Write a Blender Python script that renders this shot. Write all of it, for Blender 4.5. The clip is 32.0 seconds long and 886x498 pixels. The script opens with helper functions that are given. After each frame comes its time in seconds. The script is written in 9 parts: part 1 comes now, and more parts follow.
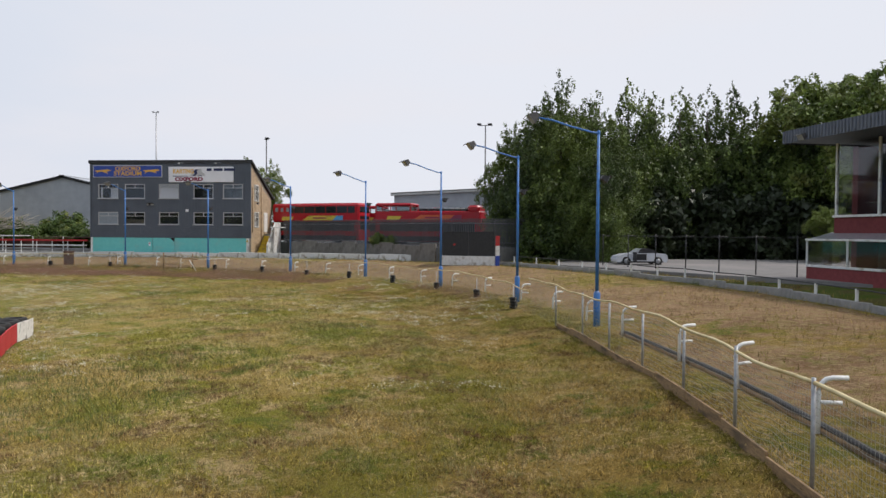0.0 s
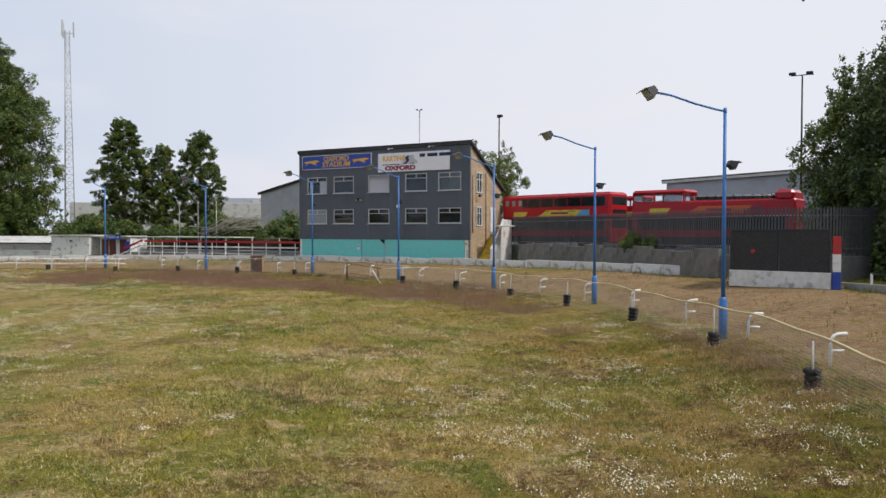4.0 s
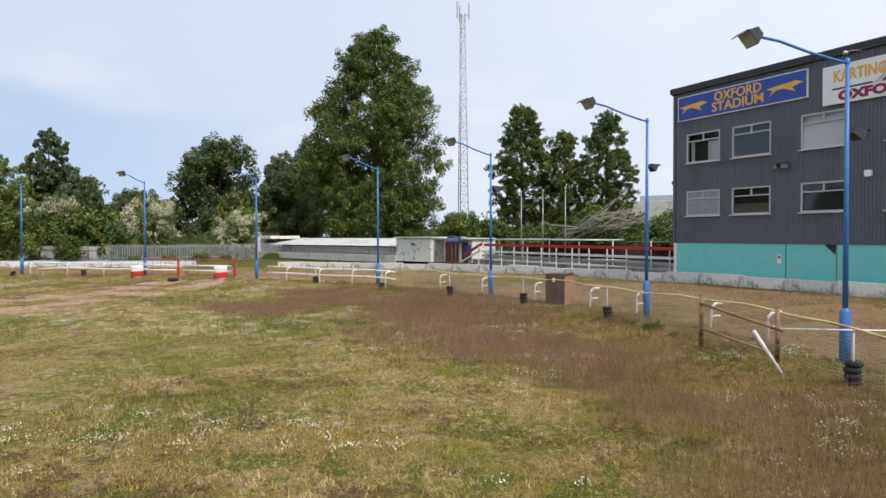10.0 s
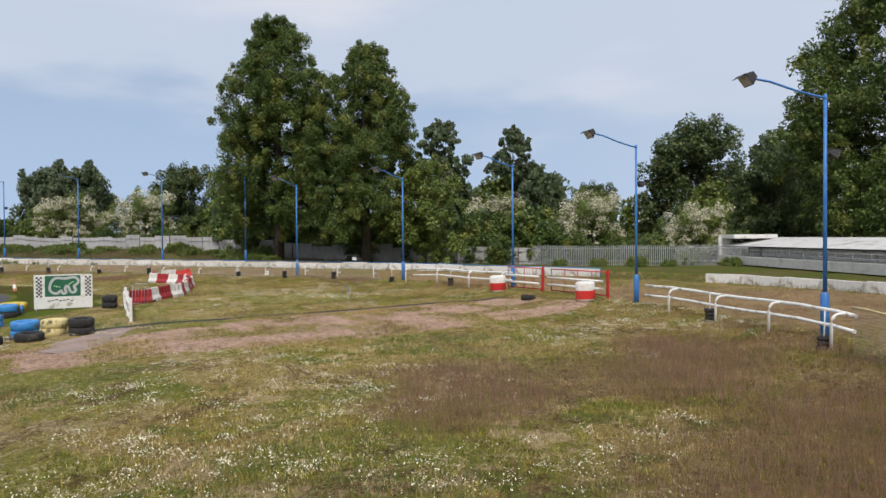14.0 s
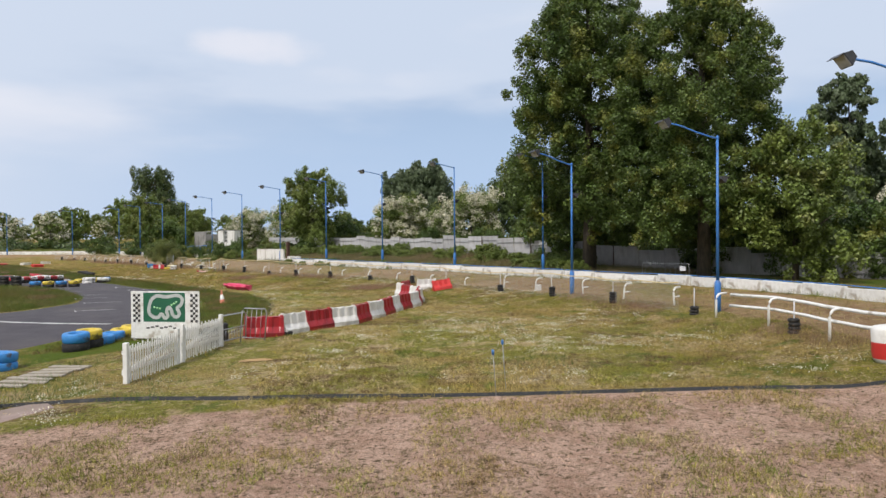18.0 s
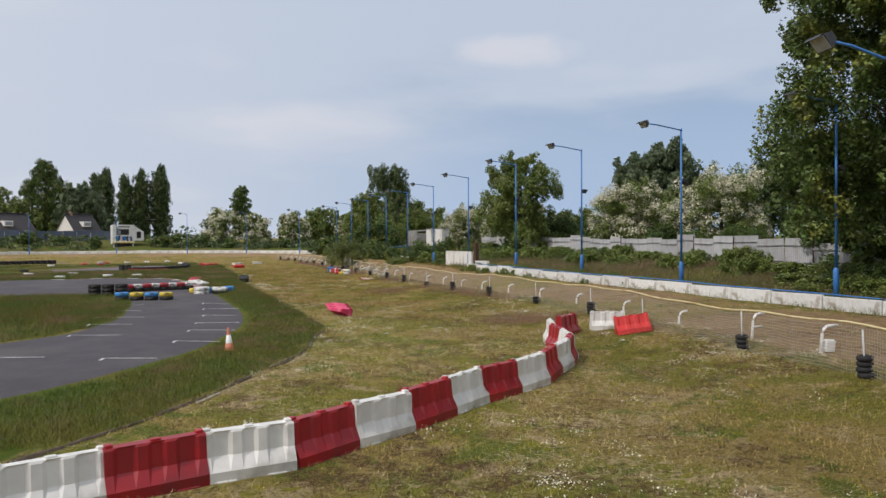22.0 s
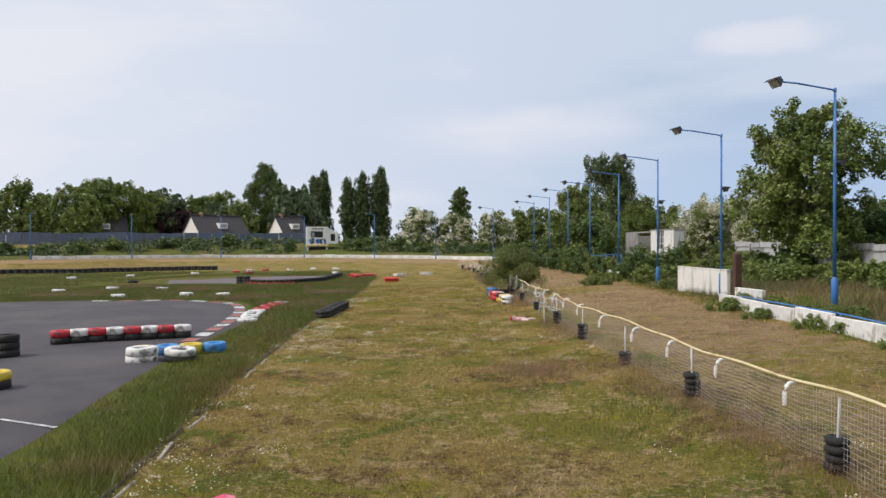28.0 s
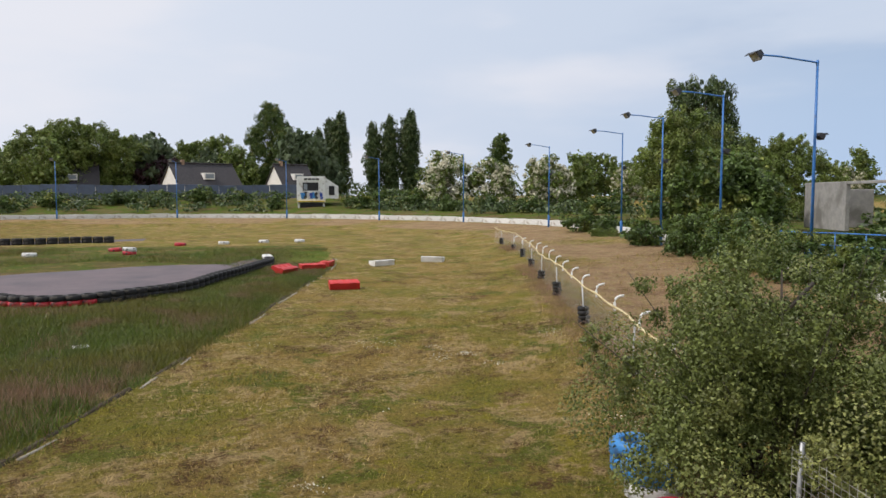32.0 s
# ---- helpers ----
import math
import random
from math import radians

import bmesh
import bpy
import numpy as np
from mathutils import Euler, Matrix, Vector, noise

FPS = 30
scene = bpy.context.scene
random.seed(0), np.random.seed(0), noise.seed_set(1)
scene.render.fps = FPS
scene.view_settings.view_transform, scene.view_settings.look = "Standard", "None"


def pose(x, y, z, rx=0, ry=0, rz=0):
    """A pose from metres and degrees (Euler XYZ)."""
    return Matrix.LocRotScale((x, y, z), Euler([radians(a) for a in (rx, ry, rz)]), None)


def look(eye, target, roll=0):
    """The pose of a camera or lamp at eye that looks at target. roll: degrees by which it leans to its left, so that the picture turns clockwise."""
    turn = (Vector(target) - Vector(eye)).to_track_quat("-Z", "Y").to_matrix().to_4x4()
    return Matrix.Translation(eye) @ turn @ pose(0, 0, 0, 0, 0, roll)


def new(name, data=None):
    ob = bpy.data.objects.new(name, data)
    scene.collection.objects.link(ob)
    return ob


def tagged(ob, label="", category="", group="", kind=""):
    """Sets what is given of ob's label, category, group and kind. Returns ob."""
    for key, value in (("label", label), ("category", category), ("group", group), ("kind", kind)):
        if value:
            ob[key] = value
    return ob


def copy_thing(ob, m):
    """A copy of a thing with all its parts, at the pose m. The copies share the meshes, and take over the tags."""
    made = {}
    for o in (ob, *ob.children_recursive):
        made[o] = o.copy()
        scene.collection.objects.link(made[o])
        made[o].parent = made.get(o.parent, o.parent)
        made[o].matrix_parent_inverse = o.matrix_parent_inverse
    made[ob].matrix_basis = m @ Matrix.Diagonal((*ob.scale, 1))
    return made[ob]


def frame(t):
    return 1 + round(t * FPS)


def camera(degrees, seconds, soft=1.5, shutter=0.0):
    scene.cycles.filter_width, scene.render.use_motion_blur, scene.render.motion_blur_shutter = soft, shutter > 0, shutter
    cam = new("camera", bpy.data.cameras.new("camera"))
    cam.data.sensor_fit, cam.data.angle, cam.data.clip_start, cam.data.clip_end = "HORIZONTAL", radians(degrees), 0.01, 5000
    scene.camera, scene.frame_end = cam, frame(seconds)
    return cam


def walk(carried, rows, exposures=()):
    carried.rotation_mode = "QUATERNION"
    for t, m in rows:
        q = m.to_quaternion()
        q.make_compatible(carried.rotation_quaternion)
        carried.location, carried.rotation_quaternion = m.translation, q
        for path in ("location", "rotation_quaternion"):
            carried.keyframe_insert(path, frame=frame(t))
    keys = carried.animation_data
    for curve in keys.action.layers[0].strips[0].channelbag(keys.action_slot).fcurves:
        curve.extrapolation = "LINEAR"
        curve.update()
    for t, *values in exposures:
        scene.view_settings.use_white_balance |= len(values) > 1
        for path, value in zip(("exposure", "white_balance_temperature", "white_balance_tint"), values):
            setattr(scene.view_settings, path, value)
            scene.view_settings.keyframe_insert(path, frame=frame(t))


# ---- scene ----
cam = camera(63.2, 32.0)
# seconds, eye x, y, z, yaw, pitch, roll
ROWS = [
    (0, 3.60, -1.37, 3.11, 3.79, -1.29, 0.38),
    (0.5, 3.75, 0.92, 3.14, 6.40, -1.34, 0.32),
    (1, 3.84, 3.45, 3.15, 8.68, -1.33, 0.26),
    (1.5, 3.87, 5.70, 3.16, 11.04, -1.38, 0.21),
    (2, 3.75, 8.19, 3.16, 14.34, -1.36, 0.17),
    (2.5, 3.56, 10.70, 3.15, 17.88, -1.35, 0.14),
    (4.5, 2.05, 20.08, 3.04, 29.15, -1.31, 0.08),
    (5, 1.35, 22.23, 3.01, 32.38, -1.24, 0.08),
    (5.5, 0.53, 24.53, 2.97, 34.09, -1.26, 0.08),
    (6, -0.24, 26.75, 2.93, 36.09, -1.23, 0.08),
    (6.5, -1.35, 28.85, 2.90, 39.38, -1.24, 0.07),
    (7, -2.49, 31.08, 2.87, 41.47, -1.20, 0.07),
    (7.5, -3.53, 33.32, 2.84, 43.49, -1.15, 0.06),
    (8, -4.58, 35.24, 2.83, 46.90, -1.09, 0.04),
    (8.5, -6.09, 37.47, 2.82, 50.17, -1.10, 0.02),
    (9, -7.29, 39.06, 2.81, 53.12, -1.08, -0.01),
    (9.5, -8.99, 41.29, 2.81, 57.48, -1.11, -0.05),
    (10, -10.45, 42.77, 2.82, 61.96, -1.10, -0.09),
    (10.5, -12.01, 44.35, 2.82, 67.38, -1.17, -0.14),
    (11, -13.79, 45.86, 2.83, 72.90, -1.15, -0.19),
    (11.5, -15.64, 47.31, 2.84, 76.93, -1.28, -0.24),
    (12, -17.49, 48.50, 2.84, 81.33, -1.22, -0.29),
    (12.5, -19.68, 49.85, 2.85, 87.86, -1.10, -0.34),
    (13, -22.14, 50.91, 2.85, 93.57, -1.09, -0.38),
    (13.5, -24.33, 51.80, 2.86, 97.26, -1.00, -0.42),
    (14, -26.68, 52.57, 2.86, 102.03, -1.05, -0.44),
    (14.5, -28.89, 52.95, 2.87, 106.90, -1.03, -0.47),
    (15, -31.14, 53.19, 2.87, 111.88, -0.99, -0.48),
    (15.5, -33.65, 53.42, 2.87, 117.42, -0.96, -0.48),
    (17.5, -42.76, 51.99, 2.86, 129.88, -0.81, -0.46),
    (18, -44.92, 51.32, 2.85, 133.16, -0.79, -0.45),
    (18.5, -47.03, 50.36, 2.85, 135.67, -0.77, -0.44),
    (19, -49.16, 49.12, 2.85, 138.27, -0.75, -0.42),
    (19.5, -51.15, 48.05, 2.85, 141.50, -0.78, -0.41),
    (20, -53.10, 46.69, 2.86, 143.83, -0.78, -0.40),
    (20.5, -54.96, 45.19, 2.87, 144.53, -0.86, -0.39),
    (21, -56.72, 43.67, 2.89, 145.84, -0.73, -0.37),
    (21.5, -58.42, 42.04, 2.92, 148.99, -0.72, -0.35),
    (22, -60.05, 40.37, 2.95, 153.54, -0.73, -0.33),
    (22.5, -61.66, 38.62, 2.98, 155.42, -0.69, -0.30),
    (23, -63.29, 36.47, 3.01, 155.73, -0.49, -0.27),
    (23.5, -64.56, 34.68, 3.04, 156.66, -0.38, -0.24),
    (24, -65.80, 32.78, 3.06, 158.78, -0.44, -0.21),
    (24.5, -67.03, 30.78, 3.09, 163.79, -0.47, -0.18),
    (25, -68.04, 29.02, 3.11, 166.64, -0.50, -0.15),
    (25.5, -69.04, 26.97, 3.12, 167.11, -0.53, -0.13),
    (26, -69.94, 24.97, 3.13, 168.06, -0.52, -0.11),
    (26.5, -70.78, 22.99, 3.15, 170.54, -0.49, -0.09),
    (28.5, -73.02, 13.77, 3.20, 171.68, -0.45, -0.10),
    (28.8, -73.50, 12.01, 3.21, 171.70, -0.52, -0.11),
    (28.9, -73.55, 11.46, 3.22, 171.69, -4.29, -0.11),
    (29, -73.61, 10.90, 3.22, 171.68, -4.29, -0.11),
    (29.5, -74.39, 6.76, 3.26, 171.71, -4.31, -0.12),
    (30, -75.17, 2.23, 3.31, 171.66, -4.35, -0.13),
    (30.5, -76.02, -2.78, 3.37, 172.88, -4.38, -0.13),
    (31, -77.00, -8.38, 3.44, 174.86, -4.31, -0.12),
    (31.5, -77.92, -14.40, 3.53, 174.87, -4.27, -0.10),
    (32, -78.84, -20.53, 3.63, 174.85, -4.23, -0.08),
]
EXPOSE = [(t, v, 6500, 14) for t, v in ((0, 0), (7, 0.08), (9, 0.22), (10.5, 0.22), (12.5, 0.0), (16.3, 0), (17.5, 0.14), (18.5, 0.12), (19.3, 0), (20.3, -0.14), (22, -0.14), (24, -0.06), (26, 0), (29, 0.08), (32, 0.06))]
walk(cam, [(t, pose(x, y, z, 0, 0, yaw) @ pose(0, 0, 0, 90 + pitch, 0, 0) @ pose(0, 0, 0, 0, 0, roll)) for t, x, y, z, yaw, pitch, roll in ROWS], EXPOSE)

# ---- light: hazy sun from the east under thin cloud ----
SUN_ELEV, SUN_AZ = 50.0, 82.0     # azimuth clockwise from +y
world = bpy.data.worlds.new("world")
scene.world = world
world.use_nodes = True
wn, wl = world.node_tree.nodes, world.node_tree.links
wn.clear()
w_out = wn.new("ShaderNodeOutputWorld")
w_bg = wn.new("ShaderNodeBackground")
w_sky = wn.new("ShaderNodeTexSky")
w_sky.sky_type, w_sky.sun_disc = "NISHITA", False
w_sky.sun_elevation, w_sky.sun_rotation = radians(SUN_ELEV), radians(SUN_AZ)
w_sky.air_density, w_sky.dust_density, w_sky.ozone_density = 1.0, 2.0, 1.5
w_co = wn.new("ShaderNodeTexCoord")


def w_math(op, a, b=0.0, c=0.0):
    n = wn.new("ShaderNodeMath")
    n.operation = op
    for sock, v in zip(n.inputs, (a, b, c)):
        if isinstance(v, (int, float)):
            sock.default_value = v
        else:
            wl.new(v, sock)
    return n.outputs[0]


def w_step(v, a, b):
    n = wn.new("ShaderNodeMapRange")
    n.interpolation_type = "SMOOTHSTEP"
    n.inputs["From Min"].default_value, n.inputs["From Max"].default_value = a, b
    wl.new(v, n.inputs["Value"])
    return n.outputs["Result"]


def w_noise(scale, stretch, at, detail=4.0):
    p = wn.new("ShaderNodeMapping")
    p.inputs["Scale"].default_value, p.inputs["Location"].default_value = (1, 1, stretch), at
    n = wn.new("ShaderNodeTexNoise")
    n.inputs["Scale"].default_value, n.inputs["Detail"].default_value, n.inputs["Roughness"].default_value = scale, detail, 0.5
    wl.new(w_co.outputs["Generated"], p.inputs["Vector"])
    wl.new(p.outputs["Vector"], n.inputs["Vector"])
    return n.outputs["Fac"]


def w_blend(f, a, b):
    n = wn.new("ShaderNodeMix")
    n.data_type = "RGBA"
    wl.new(f, n.inputs[0])
    for sock, v in ((n.inputs[6], a), (n.inputs[7], b)):
        if isinstance(v, tuple):
            sock.default_value = (*v, 1)
        else:
            wl.new(v, sock)
    return n.outputs[2]


w_sep = wn.new("ShaderNodeSeparateXYZ")
wl.new(w_co.outputs["Generated"], w_sep.inputs[0])
w_west = w_math("ADD", w_math("MULTIPLY", w_sep.outputs["X"], -0.86), w_math("MULTIPLY", w_sep.outputs["Y"], -0.51))
w_veil = w_blend(w_step(w_west, -0.5, 0.95), (0.775, 0.82, 0.875), (0.545, 0.64, 0.76))           # bright haze, bluer away from the sun
w_veil = w_blend(w_math("MULTIPLY", w_step(w_noise(2.2, 3.5, (0.35, 0.1, 0.2)), 0.47, 0.70), 0.55), w_veil, (0.80, 0.81, 0.84))
# clear gap between the cloud sheet and the western horizon
w_edge = w_math("ADD", w_sep.outputs["Z"], w_math("MULTIPLY_ADD", w_noise(3.0, 4.0, (1.3, 0.4, 0.6)), 0.30, -0.15))
w_gap = w_math("MULTIPLY", w_math("SUBTRACT", 1.0, w_step(w_edge, 0.13, 0.22)), w_step(w_west, 0.62, 0.98))
w_gain = wn.new("ShaderNodeVectorMath")
w_gain.operation = "SCALE"
w_gain.inputs["Scale"].default_value = 0.085
wl.new(w_sky.outputs["Color"], w_gain.inputs[0])
w_clear = w_blend(w_step(w_sep.outputs["Z"], -0.02, 0.5), (0.40, 0.56, 0.78), w_gain.outputs["Vector"])
w_all = w_blend(w_math("MULTIPLY", w_gap, 0.85), w_veil, w_clear)
w_side = w_math("ADD", w_math("MULTIPLY", w_sep.outputs["X"], -0.843), w_math("MULTIPLY", w_sep.outputs["Y"], 0.537))
w_ahead = w_math("ADD", w_math("MULTIPLY", w_sep.outputs["X"], -0.537), w_math("MULTIPLY", w_sep.outputs["Y"], -0.843))
w_puff = w_math("ADD", w_math("POWER", w_math("DIVIDE", w_side, 0.085), 2.0), w_math("POWER", w_math("DIVIDE", w_math("SUBTRACT", w_sep.outputs["Z"], 0.252), 0.024), 2.0))
w_puff = w_math("SUBTRACT", w_math("MULTIPLY_ADD", w_noise(14.0, 2.0, (0.2, 0.7, 0.1), 5.0), 1.6, 0.1), w_puff)
w_puff = w_math("MULTIPLY", w_step(w_puff, -0.3, 0.9), w_step(w_ahead, 0.0, 0.4))
w_all = w_blend(w_math("MULTIPLY", w_puff, 0.45), w_all, (0.86, 0.84, 0.85))
wl.new(w_all, w_bg.inputs["Color"])
w_bg.inputs["Strength"].default_value = 1.0
wl.new(w_bg.outputs["Background"], w_out.inputs["Surface"])

sun = new("sun", bpy.data.lights.new("sun", "SUN"))
sun.data.energy, sun.data.angle, sun.data.color = 2.6, radians(4.0), (1.0, 0.95, 0.87)
_se, _sa = radians(SUN_ELEV), radians(SUN_AZ)
sun.matrix_world = look((math.sin(_sa) * math.cos(_se) * 50, math.cos(_sa) * math.cos(_se) * 50, math.sin(_se) * 50), (0, 0, 0))


# ---- building tools ----
def link_nodes(m):
    m.use_nodes = True
    nt = m.node_tree
    return nt, nt.nodes["Principled BSDF"]


def mat(name, c1, c2=None, scale=6.0, rough=0.7, metal=0.0, bump=0.0, bscale=None, rnd=0.0, island=0.0, c3=None, s3=0.8, amt3=0.5, world_pos=False, stretch=(1, 1, 1), trans=0.0, spec=0.5):
    """A procedural surface: c1 and c2 mixed by fine noise, c3 laid over in broad stains, with relief and per-piece variation."""
    m = bpy.data.materials.new(name)
    nt, bs = link_nodes(m)
    N, K = nt.nodes, nt.links
    bs.inputs["Roughness"].default_value, bs.inputs["Metallic"].default_value = rough, metal
    bs.inputs["Specular IOR Level"].default_value = spec
    co = N.new("ShaderNodeNewGeometry" if world_pos else "ShaderNodeTexCoord")
    mp = N.new("ShaderNodeMapping")
    mp.inputs["Scale"].default_value = stretch
    K.new(co.outputs["Position" if world_pos else "Object"], mp.inputs["Vector"])

    def noise_at(s, detail=4.0):
        n = N.new("ShaderNodeTexNoise")
        n.inputs["Scale"].default_value, n.inputs["Detail"].default_value = s, detail
        K.new(mp.outputs["Vector"], n.inputs["Vector"])
        return n

    def mix(f, a, b, low=0.35, high=0.65):
        r = N.new("ShaderNodeMapRange")
        r.inputs["From Min"].default_value, r.inputs["From Max"].default_value = low, high
        K.new(f, r.inputs["Value"])
        x = N.new("ShaderNodeMix")
        x.data_type = "RGBA"
        K.new(r.outputs["Result"], x.inputs[0])
        for sock, v in ((x.inputs[6], a), (x.inputs[7], b)):
            if isinstance(v, tuple):
                sock.default_value = (*v, 1)
            else:
                K.new(v, sock)
        return x.outputs[2]

    c2 = c2 or tuple(v * 0.8 for v in c1)
    n1 = noise_at(scale)
    col = mix(n1.outputs["Fac"], c1, c2)
    if c3:
        n3 = noise_at(s3, 6.0)
        col = mix(n3.outputs["Fac"], col, c3, 0.62 - 0.25 * amt3, 0.72 - 0.15 * amt3)
    if rnd or island:
        src = N.new("ShaderNodeObjectInfo") if rnd else co if world_pos else N.new("ShaderNodeNewGeometry")
        out = src.outputs["Random"] if rnd else src.outputs["Random Per Island"]
        v = rnd or island
        r = N.new("ShaderNodeMapRange")
        r.inputs["To Min"].default_value, r.inputs["To Max"].default_value = 1 - v, 1 + v
        K.new(out, r.inputs["Value"])
        h = N.new("ShaderNodeHueSaturation")
        K.new(r.outputs["Result"], h.inputs["Value"])
        K.new(col, h.inputs["Color"])
        col = h.outputs["Color"]
    K.new(col, bs.inputs["Base Color"])
    if bump:
        b = N.new("ShaderNodeBump")
        b.inputs["Strength"].default_value, b.inputs["Distance"].default_value = bump, 0.02
        K.new((noise_at(bscale, 5.0) if bscale else n1).outputs["Fac"], b.inputs["Height"])
        K.new(b.outputs["Normal"], bs.inputs["Normal"])
    if trans:
        tr = N.new("ShaderNodeBsdfTranslucent")
        K.new(col, tr.inputs["Color"])
        ms = N.new("ShaderNodeMixShader")
        ms.inputs["Fac"].default_value = trans
        K.new(bs.outputs["BSDF"], ms.inputs[1])
        K.new(tr.outputs["BSDF"], ms.inputs[2])
        K.new(ms.outputs["Shader"], N["Material Output"].inputs["Surface"])
    return m


class Geo:
    """Collects vertices and faces of one mesh."""

    def __init__(self):
        self.v, self.f, self.s = [], [], []

    def add(self, verts, faces, smooth=False):
        k = len(self.v)
        self.v.extend(verts)
        self.f.extend(tuple(i + k for i in f) for f in faces)
        self.s.extend([smooth] * len(faces))
        return self

    def box(self, c, size, bev=0.0, m=None):
        hx, hy, hz = (v / 2 for v in size)
        b = min(bev, hx * 0.9, hy * 0.9, hz * 0.9)
        m = m or Matrix()
        c = Vector(c)
        if b <= 0:
            vs = [Vector((x * hx, y * hy, z * hz)) for x in (-1, 1) for y in (-1, 1) for z in (-1, 1)]
            fs = [(0, 1, 3, 2), (4, 6, 7, 5), (0, 4, 5, 1), (2, 3, 7, 6), (0, 2, 6, 4), (1, 5, 7, 3)]
            return self.add([tuple(m @ (v + c)) for v in vs], fs)
        idx, vs = {}, []
        for sx in (-1, 1):
            for sy in (-1, 1):
                for sz in (-1, 1):
                    for ax in range(3):
                        p = [sx * (hx - b), sy * (hy - b), sz * (hz - b)]
                        p[ax] = (sx * hx, sy * hy, sz * hz)[ax]
                        idx[sx, sy, sz, ax] = len(vs)
                        vs.append(tuple(m @ (Vector(p) + c)))
        fs = []
        for ax in range(3):
            o1, o2 = (ax + 1) % 3, (ax + 2) % 3
            for s in (-1, 1):
                q = []
                for a, d in ((-1, -1), (1, -1), (1, 1), (-1, 1)):
                    k = [0, 0, 0]
                    k[ax], k[o1], k[o2] = s, a, d
                    q.append(idx[(*k, ax)])
                fs.append(tuple(q if s > 0 else q[::-1]))
        for ax in range(3):
            o1, o2 = (ax + 1) % 3, (ax + 2) % 3
            for a in (-1, 1):
                for d in (-1, 1):
                    k0, k1 = [0, 0, 0], [0, 0, 0]
                    k0[ax], k1[ax] = -1, 1
                    for k in (k0, k1):
                        k[o1], k[o2] = a, d
                    q = [idx[(*k0, o1)], idx[(*k1, o1)], idx[(*k1, o2)], idx[(*k0, o2)]]
                    fs.append(tuple(q if a * d > 0 else q[::-1]))
        for sx in (-1, 1):
            for sy in (-1, 1):
                for sz in (-1, 1):
                    q = [idx[sx, sy, sz, 0], idx[sx, sy, sz, 1], idx[sx, sy, sz, 2]]
                    fs.append(tuple(q if sx * sy * sz > 0 else q[::-1]))
        return self.add(vs, fs)

    def tube(self, pts, r, n=8, caps=True, r2=None):
        """A round bar along points; r2: radius at the end."""
        pts = [Vector(p) for p in pts]
        rings, k0 = [], len(self.v)
        up = Vector((0, 0, 1))
        for i, p in enumerate(pts):
            d = (pts[min(i + 1, len(pts) - 1)] - pts[max(i - 1, 0)]).normalized()
            a = d.cross(up if abs(d.z) < 0.95 else Vector((1, 0, 0))).normalized()
            b = d.cross(a)
            rr = r if r2 is None else r + (r2 - r) * i / (len(pts) - 1)
            for j in range(n):
                t = 2 * math.pi * j / n
                self.v.append(tuple(p + (a * math.cos(t) + b * math.sin(t)) * rr))
        for i in range(len(pts) - 1):
            for j in range(n):
                q = (k0 + i * n + j, k0 + i * n + (j + 1) % n, k0 + (i + 1) * n + (j + 1) % n, k0 + (i + 1) * n + j)
                self.f.append(q)
                self.s.append(True)
        if caps:
            self.f.append(tuple(k0 + j for j in range(n))[::-1])
            self.f.append(tuple(k0 + (len(pts) - 1) * n + j for j in range(n)))
            self.s.extend([False, False])
        return self

    def lathe(self, prof, n=16, c=(0, 0, 0), m=None, closed=False):
        """Turns a profile of (radius, height) about z."""
        k0, m, c = len(self.v), m or Matrix(), Vector(c)
        for r, z in prof:
            for j in range(n):
                t = 2 * math.pi * j / n
                self.v.append(tuple(m @ (c + Vector((r * math.cos(t), r * math.sin(t), z)))))
        rows = len(prof) if closed else len(prof) - 1
        for i in range(rows):
            i2 = (i + 1) % len(prof)
            for j in range(n):
                self.f.append((k0 + i * n + j, k0 + i * n + (j + 1) % n, k0 + i2 * n + (j + 1) % n, k0 + i2 * n + j))
                self.s.append(True)
        return self

    def prism(self, poly, depth, m=None):
        """A flat outline in x-z, given thickness along y (centred)."""
        m, n = m or Matrix(), len(poly)
        vs = [tuple(m @ Vector((x, -depth / 2, z))) for x, z in poly] + [tuple(m @ Vector((x, depth / 2, z))) for x, z in poly]
        fs = [tuple(range(n)), tuple(range(2 * n - 1, n - 1, -1))] + [(i, n + i, n + (i + 1) % n, (i + 1) % n) for i in range(n)]
        return self.add(vs, fs)

    def mesh(self, name, material):
        me = bpy.data.meshes.new(name)
        me.from_pydata(self.v, [], self.f)
        me.polygons.foreach_set("use_smooth", self.s)
        me.materials.append(material)
        me.update()
        return me


def part(name, geo, material, parent=None, label=""):
    ob = new(name, geo if isinstance(geo, bpy.types.Mesh) else geo.mesh(name, material))
    ob.parent = parent
    return tagged(ob, label)


def thing(name, m, label, category, group="", kind=""):
    ob = new(name)
    ob.matrix_world = m
    ob.empty_display_size = 0.2
    return tagged(ob, label, category, group, kind)


def soup(name, verts, faces, material, smooth=False):
    """A mesh from arrays: faces of three or four corners."""
    me = bpy.data.meshes.new(name)
    verts, faces = np.asarray(verts, np.float32), np.asarray(faces, np.int32)
    k = faces.shape[1]
    me.vertices.add(len(verts))
    me.vertices.foreach_set("co", verts.ravel())
    me.loops.add(faces.size)
    me.loops.foreach_set("vertex_index", faces.ravel())
    me.polygons.add(len(faces))
    me.polygons.foreach_set("loop_start", np.arange(0, faces.size, k, dtype=np.int32))
    me.polygons.foreach_set("use_smooth", np.full(len(faces), smooth))
    me.materials.append(material)
    me.update(calc_edges=True)
    me.validate()
    return me


